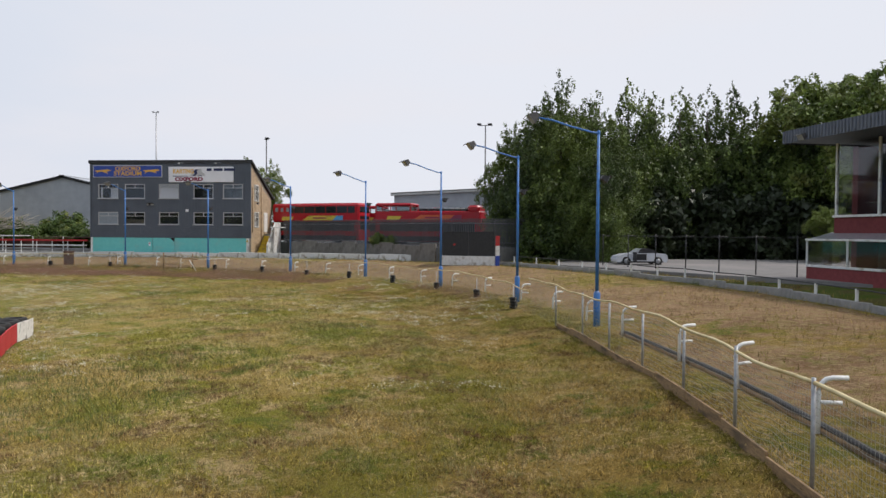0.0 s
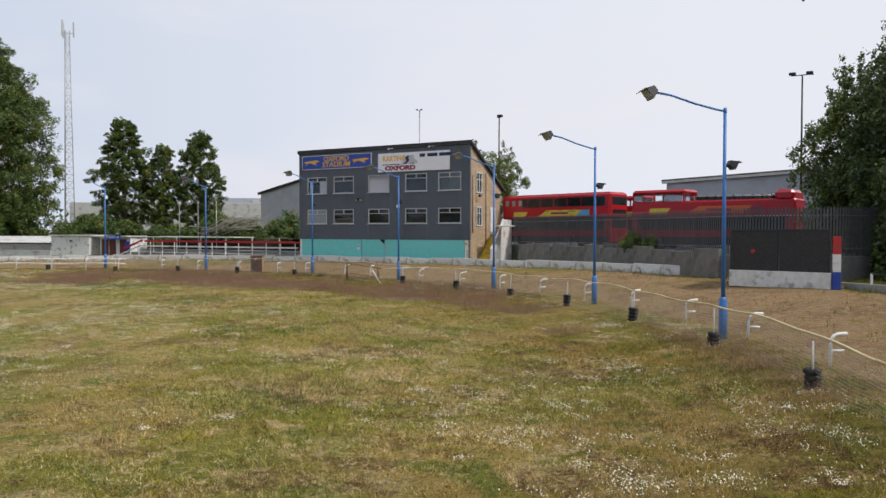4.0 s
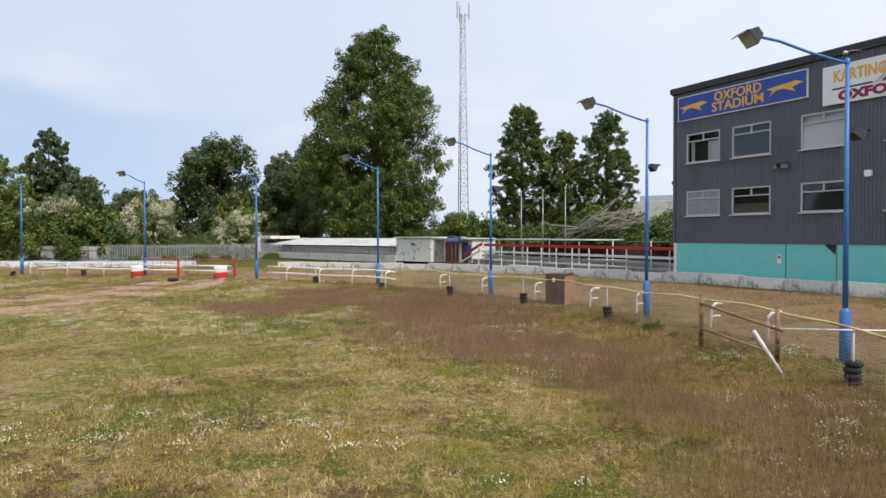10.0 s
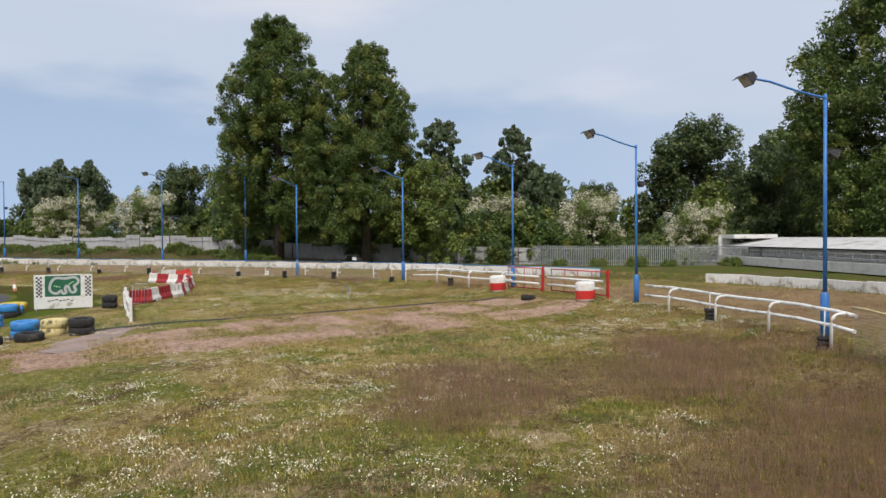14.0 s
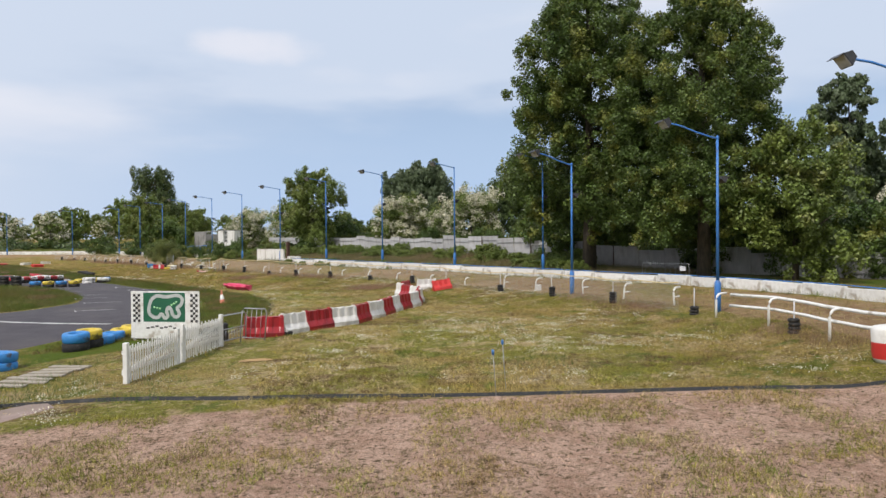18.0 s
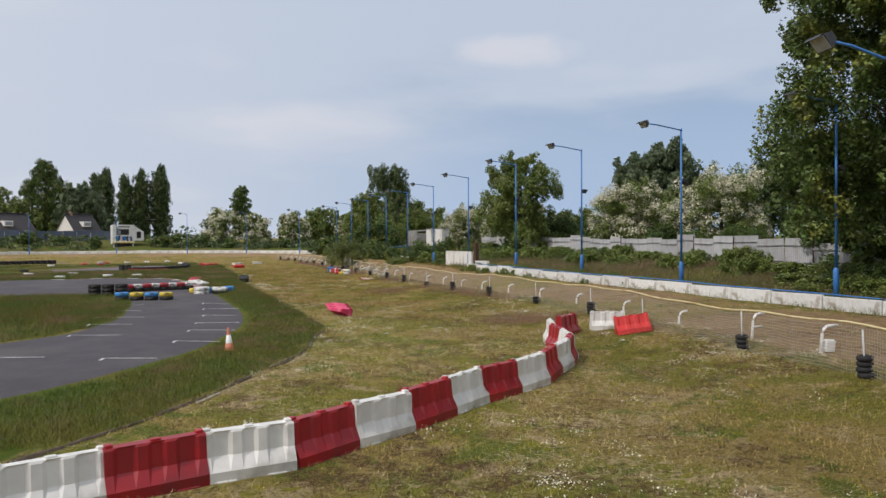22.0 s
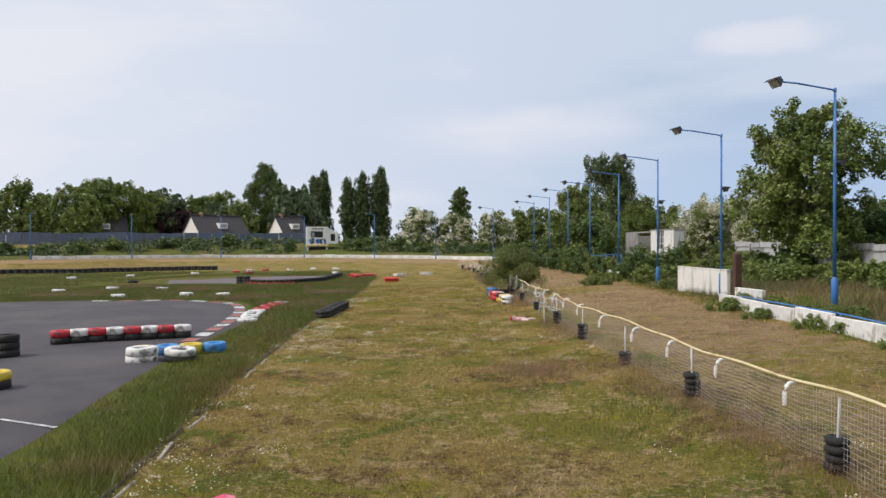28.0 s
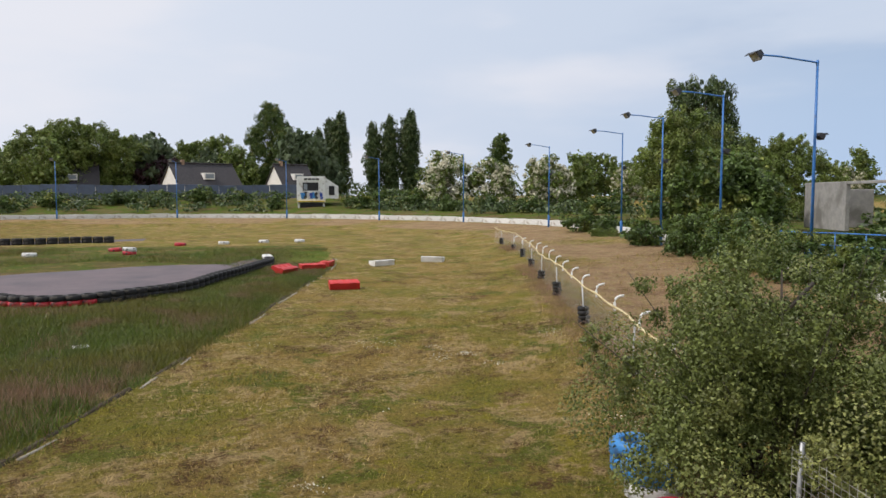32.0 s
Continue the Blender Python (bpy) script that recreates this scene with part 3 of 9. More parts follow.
def clay_mask(x, y):
    """The bare vehicle crossing from the kart circuit to the track gate."""
    ax, ay, bx, by = -45.0, 37.6, -60.3, 49.6
    dx, dy = bx - ax, by - ay
    L = math.hypot(dx, dy)
    u = ((x - ax) * dx + (y - ay) * dy) / L
    v = ((x - ax) * -dy + (y - ay) * dx) / L + 0.3
    w = 2.3 + 1.4 * sm(u / 8) - 0.5 * sm((u - 14) / 5)
    return sm((w - np.abs(v)) / 1.2 + 0.5) * sm((u + 4) / 3) * sm((L + 1.5 - u) / 2)


def build_ground():
    xs, ys = axis(-108, 34, 0.8, 1600), axis(-125, 84, 0.8, 1600)
    X, Y = np.meshgrid(xs, ys)
    Z = ground_z(X, Y)
    d = to_line(FENCE, X, Y)[0].reshape(X.shape)
    o = to_line(WALL, X, Y)[0].reshape(X.shape)
    strip = to_line(STRIP, X, Y)[0].reshape(X.shape)
    ny, nx = X.shape
    idx = np.arange(ny * nx).reshape(ny, nx)
    faces = np.stack([idx[:-1, :-1], idx[:-1, 1:], idx[1:, 1:], idx[1:, :-1]], -1).reshape(-1, 4)
    me = soup("ground", np.stack([X, Y, Z], -1).reshape(-1, 3), faces, ground_material(), True)
    dirt = sm((d - 0.2) / 1.6) * sm((0.2 - o) / 1.2) * (0.60 + 0.25 * wave(X, Y, 0.35, 2.0))
    verge = sm((o + 1.2) / 2.0) * sm((34 - np.abs(o)) / 4)
    far = sm((np.hypot(X + 40, Y + 20) - 170) / 20)
    in_strip = (Y < 29) & (X < -52) & (Y > -76)
    rim = np.where(in_strip, sm((1.0 - strip) / 0.9) * sm((strip + 7.5) / 2.5), 0) * sm((-strip - 0.0) / 0.6)
    inner = 0.58 * sm((-strip - 1.0) / 2.0) * sm((18 - Y) / 10) * sm((-d - 8) / 3) * sm((X + 84) / 3) * sm((-30 - X) / 6) * sm((Y + 84) / 6)
    for name, val in (("dirt", dirt), ("clay", clay_mask(X, Y)), ("rim", rim * 0.8), ("wild", np.maximum(np.maximum(verge * 0.75, far), inner))):
        a = me.attributes.new(name, "FLOAT", "POINT")
        a.data.foreach_set("value", val.astype(np.float32).ravel())
    tagged(new("ground", me), "rough dry grass infield with a bare earth track round it", "ground", kind="structure")


build_ground()

# ---- inner fence: net posts in tyre stacks, hose, wire net, white F-shaped rail supports ----
def hook_meshes():
    post = Geo().tube([(0, 0, -0.15), (0, 0, 0.60), (0.03, 0, 0.72), (0.10, 0, 0.80), (0.20, 0, 0.83), (0.42, 0, 0.84)], 0.040, 8).mesh("post", M_WHITE)
    arm = Geo().tube([(0.02, 0, 0.44), (0.34, 0, 0.45)], 0.032, 8).mesh("arm", M_WHITE)
    return post, arm


HOOK_POST, HOOK_ARM = hook_meshes()


CANE = Geo().tube([(0, 0, -0.25), (0, 0, 0.26), (0.03, 0, 0.36), (0.10, 0, 0.43), (0.20, 0, 0.46), (0.30, 0, 0.465)], 0.040, 8).mesh("post", M_WHITE)


def cane(m):
    t = thing("rail_support", m, "short white steel support curved over at its top", "rail support", "rail supports round the track")
    part("post", CANE, None, t)


def hook(m, i):
    t = thing("rail_support", m, "white F-shaped steel rail support leaning in long grass", "rail support", "rail supports round the track")
    part("post", HOOK_POST, None, t)
    part("arm", HOOK_ARM, None, t)
    return t


def tyre_profile(R, w, r_in):
    """Closed cross-section of a kart or car tyre lying flat."""
    return [(r_in, 0.02), (r_in + 0.05, 0.0), (R - 0.04, 0.0), (R, 0.035), (R, w - 0.035), (R - 0.04, w), (r_in + 0.05, w), (r_in, w - 0.02), (r_in + 0.03, w / 2)]


STACK_TYRE = Geo().lathe(tyre_profile(0.17, 0.125, 0.05), 12, closed=True).mesh("tyre", M_TYRE)
NET_POST = Geo().tube([(0, 0, 0), (0, 0, 1.06)], 0.020, 7).mesh("post", M_ALU)


def net_post(p, z, tyres, lean, i):
    t = thing("net_post", pose(p[0], p[1], z - 0.02, lean, lean * 0.6, 40 * i % 360), "thin white fence post standing in a stack of small black tyres", "fence post", "net posts round the infield")
    part("post", NET_POST, None, t)
    for k in range(tyres):
        o = part("tyre", STACK_TYRE, None, t)
        o.location = (0.012 * ((k * 7) % 3 - 1), 0.012 * ((k * 5) % 3 - 1), 0.02 + 0.123 * k)


F_LEN = 0.5 * (len(FENCE) - 1)


def where(line, x, y):
    return 0.5 * float(np.hypot(line[:, 0] - x, line[:, 1] - y).argmin())


S_KICK0, S_KICK1 = where(FENCE, 7.45, 2), where(FENCE, 5.9, 22.5)
S_GAP0, S_GAP1 = where(FENCE, -56.6, 53.9), where(FENCE, -65.4, 46.9)      # opening for the crossing
S_STEP = where(FENCE, 5.1, 27.2)      # the hose drops a step here
S_BREAK = where(FENCE, -81.25, -14.7)    # torn gap in the west net
S_BEND1 = where(FENCE, -77.7, 18)
S_END = where(FENCE, -89, -78)
RNG = random.Random(5)


def fence_top(s):
    return 1.10 + (0.27 if s < S_STEP else 0.0) + 0.025 * math.sin(s * 0.8) + 0.015 * math.sin(s * 2.1 + 1)


def build_net():
    """Hose and net follow the posts; each stretch is one thing."""
    for a, b, lab in ((S_KICK0, S_STEP - 0.05, "east"), (S_STEP + 0.1, S_GAP0 - 12, "north"), (S_GAP1 + 10, S_BREAK - 0.6, "west"), (S_BREAK, where(FENCE, -82.5, -24.0), "west"), (where(FENCE, -83.2, -29.5), S_END, "far")):
        n = int((b - a) / 0.6)
        top = []
        for k in range(n + 1):
            s = a + (b - a) * k / n
            p, t, nrm = along(FENCE, s)
            top.append((p[0], p[1], gz(*p) + fence_top(s)))
        zs = np.convolve(np.pad([q[2] for q in top], 6, mode="edge"), np.ones(13) / 13, "valid")
        u = np.linspace(a, b, n + 1)
        zs = zs + 0.045 * np.sin(0.57 * u) + 0.025 * np.sin(1.9 * u + 1.0)
        if lab == "north":
            zs = zs - 0.22 * sm(1 - (u - a) / 3.0)
        if b == S_BREAK - 0.6:
            zs = zs - 0.34 * sm(1 - (b - u) / 2.2)
        top = [(q[0], q[1], float(z)) for q, z in zip(top, zs)]
        net = thing("wire_fence", pose(0, 0, 0), "sagging wire mesh fence with a yellow hose along its top", "fence")
        part("hose", Geo().tube([(x + 0.008 * math.sin(k), y, z + 0.02) for k, (x, y, z) in enumerate(top)], 0.027, 6), M_HOSE, net, "faded yellow hose tied along the top")
        v, f = [], []

        def ribbon(p, q, w, flat):
            i = len(v)
            off = np.array([0, 0, w]) if flat else np.array([*(np.array(q[:2]) * 0 + tang * w), 0])
            v.extend([np.array(p) - off, np.array(p) + off, np.array(q) + off, np.array(q) - off])
            f.append((i, i + 1, i + 2, i + 3))

        tang = np.array([1.0, 0.0])
        for k in range(n):
            (x0, y0, z0), (x1, y1, z1) = top[k], top[k + 1]
            tang = np.array([x1 - x0, y1 - y0]) / math.hypot(x1 - x0, y1 - y0)
            b0, b1 = gz(x0, y0) + 0.02, gz(x1, y1) + 0.02
            for j in range(15):
                u = j / 15
                ribbon((x0, y0, b0 + (z0 - b0) * u), (x1, y1, b1 + (z1 - b1) * u), 0.0032, True)
            for j in range(8):
                u = j / 8
                x, y = x0 + (x1 - x0) * u, y0 + (y1 - y0) * u
                ribbon((x, y, b0), (x, y, z0 + (z1 - z0) * u), 0.0032, False)
        me = soup("net", np.array(v), np.array(f), M_WIRE)
        part("net", me, None, net, "thin grey wire netting")


build_net()

POST_AT = [99.4, 105.0, 110.2, 115.5, 121.1, 126.5, 131.6, 136.8, 142.1, 153.0, 158.7, 164.4, 170.2, 176.0, 196.0, 201.5, 207.0, 211.6, 216.0, 221.1, 224.7, 230.0, 235.4, 240.5, 245.0, 249.6, 254.2, 260.0]
HOOK_AT = [96.1, 100.1, 103.8, 107.7, 112.1, 116.1, 119.8, 123.5, 127.2, 131.0, 134.5, 138.2, 142.1, 146.9, 149.4, 153.2, 156.0, 159.8, 163.6, 166.9, 201.0, 204.5, 207.9, 210.8, 214.6, 217.3, 220.9, 224.5, 228.6, 232.2, 235.7, 239.2, 242.3, 245.3, 248.4, 252.6, 256.8, 260.3, 263.4]


def stations(a, first, then, switch, uneven):
    """Even steps at the start, the uneven stations, even steps on."""
    s, out = a, []
    while s < uneven[0] - 2.4:
        out.append(s)
        s += first if s < switch else then
    out += uneven
    while out[-1] + then < S_END:
        out.append(out[-1] + then)
    return out


for i, s in enumerate(stations(S_KICK0 - 18, 2.6, 5.8, S_KICK1 - 3, POST_AT)):
    p, t, nrm = along(FENCE, s)
    if not S_GAP0 - 1 < s < S_GAP1 + 1:
        if S_KICK0 - 20 < s < S_KICK1 + 2.5:
            z = gz(*p)
            o = thing("fence_post", pose(p[0], p[1], z), "slim galvanised post of the wire fence", "fence post", "steel fence posts by the board")
            part("post", Geo().tube([(0, 0, -0.1), (0, 0, 1.40)], 0.028, 7), M_GALV, o)
        else:
            net_post(p, gz(*p), 4 if i % 3 else 3, RNG.uniform(-3, 3), i)
for i, s in enumerate(stations(S_KICK0 - 20, 3.12, 3.12, 0, HOOK_AT)):
    p, t, nrm = along(FENCE, s)
    if not S_GAP0 - 12 < s < S_GAP1 + 10:
        q = p + nrm * 1.3
        m = pose(q[0], q[1], gz(*q) - (0.0 if s > 219 else -0.05 if s < S_KICK1 else 0.10), RNG.uniform(-4, 4), RNG.uniform(-4, 4), math.degrees(math.atan2(nrm[1], nrm[0])) + RNG.uniform(-12, 12))
        if s > 219:
            cane(m)
        else:
            o = hook(m, i)
            if s == 214.6:
                part("junction_box", Geo().box((0.22, 0.0, 0.30), (0.26, 0.16, 0.30), 0.015), M_WHITE, o, "small white junction box")

# low dark guide rail at the feet of the supports, east straight
gr = thing("guide_rail", pose(0, 0, 0), "low dark steel guide rail along the feet of the supports", "rail")
pts = []
for k in range(int((S_KICK1 + 20 - S_KICK0) / 1.0)):
    p, t, nrm = along(FENCE, S_KICK0 - 20 + k)
    q = p + nrm * 1.42
    pts.append((q[0], q[1], gz(*q) + 0.09))
    if k % 3 == 0:
        part("chair", Geo().box((q[0], q[1], gz(*q) + 0.02), (0.16, 0.16, 0.14), 0.02), M_TIMBER, gr)
part("rail", Geo().tube(pts, 0.06, 6), M_BLACKMET, gr)
part("sleeper", Geo().tube([(x, y, z - 0.07) for x, y, z in pts], 0.09, 6), M_TIMBER, gr, "dark timber bed of the rail")

# ---- floodlight posts ----
def flood_parts(parent, m, s=1.0):
    """A floodlight: tapered housing, glass, visor, bracket."""
    head = part("floodlight", Geo().add([tuple(m @ Vector(v)) for v in (
        (-0.21 * s, -0.05, -0.16 * s), (0.21 * s, -0.05, -0.16 * s), (0.21 * s, -0.05, 0.16 * s), (-0.21 * s, -0.05, 0.16 * s),
        (-0.12 * s, 0.2 * s, -0.08 * s), (0.12 * s, 0.2 * s, -0.08 * s), (0.12 * s, 0.2 * s, 0.08 * s), (-0.12 * s, 0.2 * s, 0.08 * s))],
        [(0, 1, 5, 4), (1, 2, 6, 5), (2, 3, 7, 6), (3, 0, 4, 7), (4, 5, 6, 7), (3, 2, 1, 0)]), M_BLACKMET, parent, "dark weathered floodlight housing")
    part("lens", Geo().box((0, -0.058, 0), (0.38 * s, 0.012, 0.28 * s), 0, m), M_LAMPGLASS, head, "dull glass front")
    part("visor", Geo().box((0, -0.11 * s, 0.165 * s), (0.42 * s, 0.14 * s, 0.012), 0, m), M_BLACKMET, head)
    return head


def lamp_post(h, arm, mid, label, group, rise=0.45):
    t = thing("floodlight_post", pose(0, 0, 0), label, "lamp post", group)
    pole = part("pole", Geo().tube([(0, 0, 1.15), (0, 0, h)], 0.062, 10, r2=0.045), M_BLUE, t)
    part("base_sleeve", Geo().lathe([(0.0, -0.2), (0.115, -0.2), (0.115, 1.12), (0.085, 1.17), (0.06, 1.2)], 12), M_BLUE, t, "wider blue base sleeve with a hatch")
    part("hatch", Geo().box((0, -0.113, 0.65), (0.10, 0.012, 0.30), 0.004), M_BLUE, t)
    part("arm", Geo().tube([(0, 0, h - 0.06), (-0.25, 0, h - 0.02), (-0.9, 0, h + 0.31 * rise), (-1.6, 0, h + 0.80 * rise), (-arm, 0, h + rise)], 0.033, 8), M_BLUE, t)
    part("cap", Geo().lathe([(0.0, h + 0.05), (0.05, h + 0.03), (0.055, h - 0.08), (0.05, h - 0.1)], 10), M_BLUE, t)
    flood_parts(t, pose(-arm - 0.12, 0, h + rise - 0.05, 38, 0, -90), 1.15)
    if mid:
        part("bracket", Geo().tube([(0, 0, mid), (0.16, 0, mid + 0.02)], 0.022, 6), M_BLACKMET, t)
        flood_parts(t, pose(0.26, 0, mid + 0.05, 25, 0, 90), 0.8)
    return t


def turn_of(v):
    return math.degrees(math.atan2(v[1], v[0]))


INNER = lamp_post(6.6, 2.15, 4.95, "tall blue steel floodlight post with an arm over the infield", "inner floodlight posts")
first = True
for a, dr in [(7.0, 0.30), (18.4, -0.25), (31.3, -0.35)] + [(v, 0.0) for v in (44.6, 56.6, 69.1, 80.8, 95.0, 107.6, 122.1, 135.2, 148.6, 162.2)]:
    x, y = CX + (RAD + dr) * math.cos(radians(a)), CY + (RAD + dr) * math.sin(radians(a))
    m = pose(x, y, gz(x, y), 0, 0, a)
    if first:
        INNER.matrix_world, first = m, False
    else:
        copy_thing(INNER, m)
OUTER = lamp_post(8.05, 2.4, 5.3, "tall blue steel floodlight post behind the track wall", "outer floodlight posts", 0.15)
first = True
for x, y, a in ((-88.1, 20.8, 178), (-87.8, 12.4, 180), (-89.2, 2.2, 183), (-90.2, -7.4, 185), (-91.2, -17.0, 186), (-92.6, -27.2, 186), (-93.7, -36.4, 186), (-94.8, -45.8, 186),
                (-95.7, -54.8, 186), (-96.8, -65.0, 187), (-98.0, -76.0, 190), (-96.0, -92.0, 203), (-89.0, -106.0, 218), (-79.0, -116.0, 232), (-66.0, -124.0, 248), (-50.0, -127.5, 268), (-34.0, -126.0, 284), (-19.0, -119.0, 300)):
    m = pose(x, y, gz(x, y), 0, 0, a)
    if first:
        OUTER.matrix_world, first = m, False
    else:
        copy_thing(OUTER, m)


# ---- outer track wall: painted concrete panels, one by one ----
WALL_PANEL = {}


def panel_mesh(L, h):
    key = (round(L, 2), h)
    if key not in WALL_PANEL:
        WALL_PANEL[key] = Geo().box((0, 0, h / 2 - 0.15), (L - 0.03, 0.14, h + 0.3), 0.018).mesh("panel", M_CONC if h < 0.4 else M_WALLW)
    return WALL_PANEL[key]


def track_wall(name, s0, s1, h, label, cap=None):
    t = thing(name, pose(0, 0, 0), label, "wall", kind="structure")
    s, rr = s0, random.Random(3)
    while s < s1:
        p, tan, nrm = along(WALL, s + 1.2)
        if -72.6 < p[0] < -68.6 and 52.6 < p[1] < 58:
            s += 2.4
            continue
        o = part("panel", panel_mesh(2.4, h), None, t)
        o.matrix_world = pose(p[0] + nrm[0] * rr.uniform(-0.02, 0.02), p[1], gz(*p) + rr.uniform(-0.05, 0.04), 0, rr.uniform(-1.0, 1.0), turn_of(tan))
        s += 2.4
    return t


S_W0, S_WA, S_WB, S_W1 = where(WALL, 17, -12), where(WALL, -89.2, -13.5), where(WALL, -93.2, -35), where(WALL, -20, -119)
S_WE = where(WALL, 2.0, 56.0)
track_wall("track_wall_east", S_W0, S_WE, 0.30, "low grey concrete kerb wall under a handrail")
track_wall("track_wall_north", S_WE, S_WA, 0.52, "low white painted concrete wall, flaking, along the track")
track_wall("track_wall_far", S_WB, S_W1, 0.62, "low white painted wall round the far bend")

# ---- control building: clad front, buff brick end, turquoise base ----
FA, FB = Vector((-38.05, 71.2, 0)), Vector((-20.8, 70.6, 0))
F_TURN = math.degrees(math.atan2(FB.y - FA.y, FB.x - FA.x))
F_W, F_Z0, F_TOP, F_D = 17.25, 0.4, 10.4, 6.2
hall = thing("stadium_building", pose(FA.x, FA.y, 0, 0, 0, F_TURN), "dark grey clad stadium building with turquoise base and brick end", "building")
# local: x along the front, y into the building, z up
BACK_TOP = 6.9
part("wall", Geo().box((F_W / 2, 0.85, 5.2), (F_W - 0.5, 0.9, 9.6)).box((F_W / 2, F_D - 0.2, 3.6), (F_W - 0.5, 0.3, 6.4)), M_CONC, hall)
# end walls follow the falling roof
for x0, nm in ((0.12, "side_wall"), (F_W - 0.12, "brick_end_wall")):
    g = Geo()
    out = [(0.1, F_Z0), (F_D, F_Z0), (F_D, BACK_TOP - 0.2), (0.1, F_TOP - 0.35)]
    g.add([(x0 + s * 0.10, y, z) for s in (-1, 1) for y, z in out], [(0, 1, 2, 3), (7, 6, 5, 4)] + [(k, 4 + k, 4 + (k + 1) % 4, (k + 1) % 4) for k in range(4)])
    END_WALL = part(nm, g, M_MORTAR, hall, "buff brick end wall" if nm == "brick_end_wall" else "")
roof = part("roof", Geo().add([(x, y, z) for x in (-0.15, F_W + 0.22) for y, z in ((-0.2, F_TOP - 0.02), (F_D + 0.35, BACK_TOP - 0.1), (F_D + 0.35, BACK_TOP - 0.3), (-0.2, F_TOP - 0.24))],
            [(0, 1, 2, 3), (7, 6, 5, 4), (0, 4, 5, 1), (1, 5, 6, 2), (2, 6, 7, 3), (3, 7, 4, 0)]), M_BLACKMET, hall, "dark sheet roof falling to the rear")


def ribbed(x0, x1, z0, z1, pitch, depth, y=0.0):
    """Box-ribbed sheet from x0 to x1, seen from -y."""
    g, n = Geo(), int(round((x1 - x0) / pitch))
    xs = []
    for k in range(n):
        a = x0 + (x1 - x0) * k / n
        w = (x1 - x0) / n
        xs += [(a, 0), (a + w * 0.12, depth), (a + w * 0.5, depth), (a + w * 0.62, 0)]
    xs.append((x1, 0))
    v = [(x, y - d, z) for x, d in xs for z in (z0, z1)]
    g.add(v, [(2 * k, 2 * k + 2, 2 * k + 3, 2 * k + 1) for k in range(len(xs) - 1)])
    return g


WIN = [(0.85, 3.02), (3.76, 5.93), (7.46, 9.60), (11.17, 13.27), (14.32, 16.42)]
ZU, ZL = (6.45, 7.94), (3.77, 5.04)
# cladding in bands and piers, so that the windows are real openings
bands = [(0.0, F_W, ZU[1], F_TOP - 0.28), (0.0, F_W, ZL[1], ZU[0]), (0.0, F_W, 2.42, ZL[0])]
piers = []
edges = [0.0] + [v for w in WIN for v in w] + [F_W]
for z0, z1 in (ZU, ZL):
    for k in range(0, len(edges), 2):
        piers.append((edges[k], edges[k + 1], z0, z1))
for x0, x1, z0, z1 in bands + piers:
    part("cladding_sheet", ribbed(x0, x1, z0, z1, 0.155, 0.03), M_CLAD, hall, "slate grey ribbed cladding")
part("fascia", ribbed(-0.1, F_W + 0.16, F_TOP - 0.29, F_TOP, 0.24, 0.025, -0.16), M_CLAD, hall)
part("corner_trim", Geo().box((F_W - 0.03, -0.03, 6.2), (0.14, 0.1, 7.6), 0.01), M_CLAD, hall)
part("corner_trim", Geo().box((0.03, -0.03, 6.2), (0.14, 0.1, 7.6), 0.01), M_CLAD, hall)
for x0, x1 in ((0.25, 6.75), (6.80, 9.15), (9.19, 16.75)):
    part("base_panel", Geo().box(((x0 + x1) / 2, -0.01, 1.42), (x1 - x0, 0.06, 2.0), 0.006), M_CYAN, hall, "painted turquoise base panel")
part("base_strip", Geo().box((0.12, -0.02, 1.42), (0.22, 0.06, 2.0), 0.006), M_WHITE, hall)
part("base_strip", Geo().box((16.93, -0.02, 1.42), (0.30, 0.06, 2.0), 0.006), M_WHITE, hall)
part("drip_rail", Geo().box((F_W / 2, -0.05, 2.43), (F_W, 0.05, 0.04), 0.006), M_CLAD, hall)
part("notice", Geo().box((6.45, -0.05, 1.75), (0.20, 0.012, 0.42), 0.003), M_SIGNW, hall, "small white notice with a red mark")
part("notice_mark", Geo().box((6.45, -0.059, 1.82), (0.12, 0.006, 0.12)), M_REDP, hall)
part("warning_plate", Geo().prism([(16.74, 2.02), (17.04, 2.02), (16.89, 2.28)], 0.012, pose(0, -0.06, 0)), M_YELLOW, hall, "yellow triangular warning plate")
# flat dark triangle: the hole's shade is painted on
hole = Geo().add([(8.62, -0.043, 2.40), (9.16, -0.043, 2.40), (9.12, -0.043, 1.98)], [(0, 2, 1)])
part("broken_corner", hole, M_INSHADE, hall, "broken panel corner")


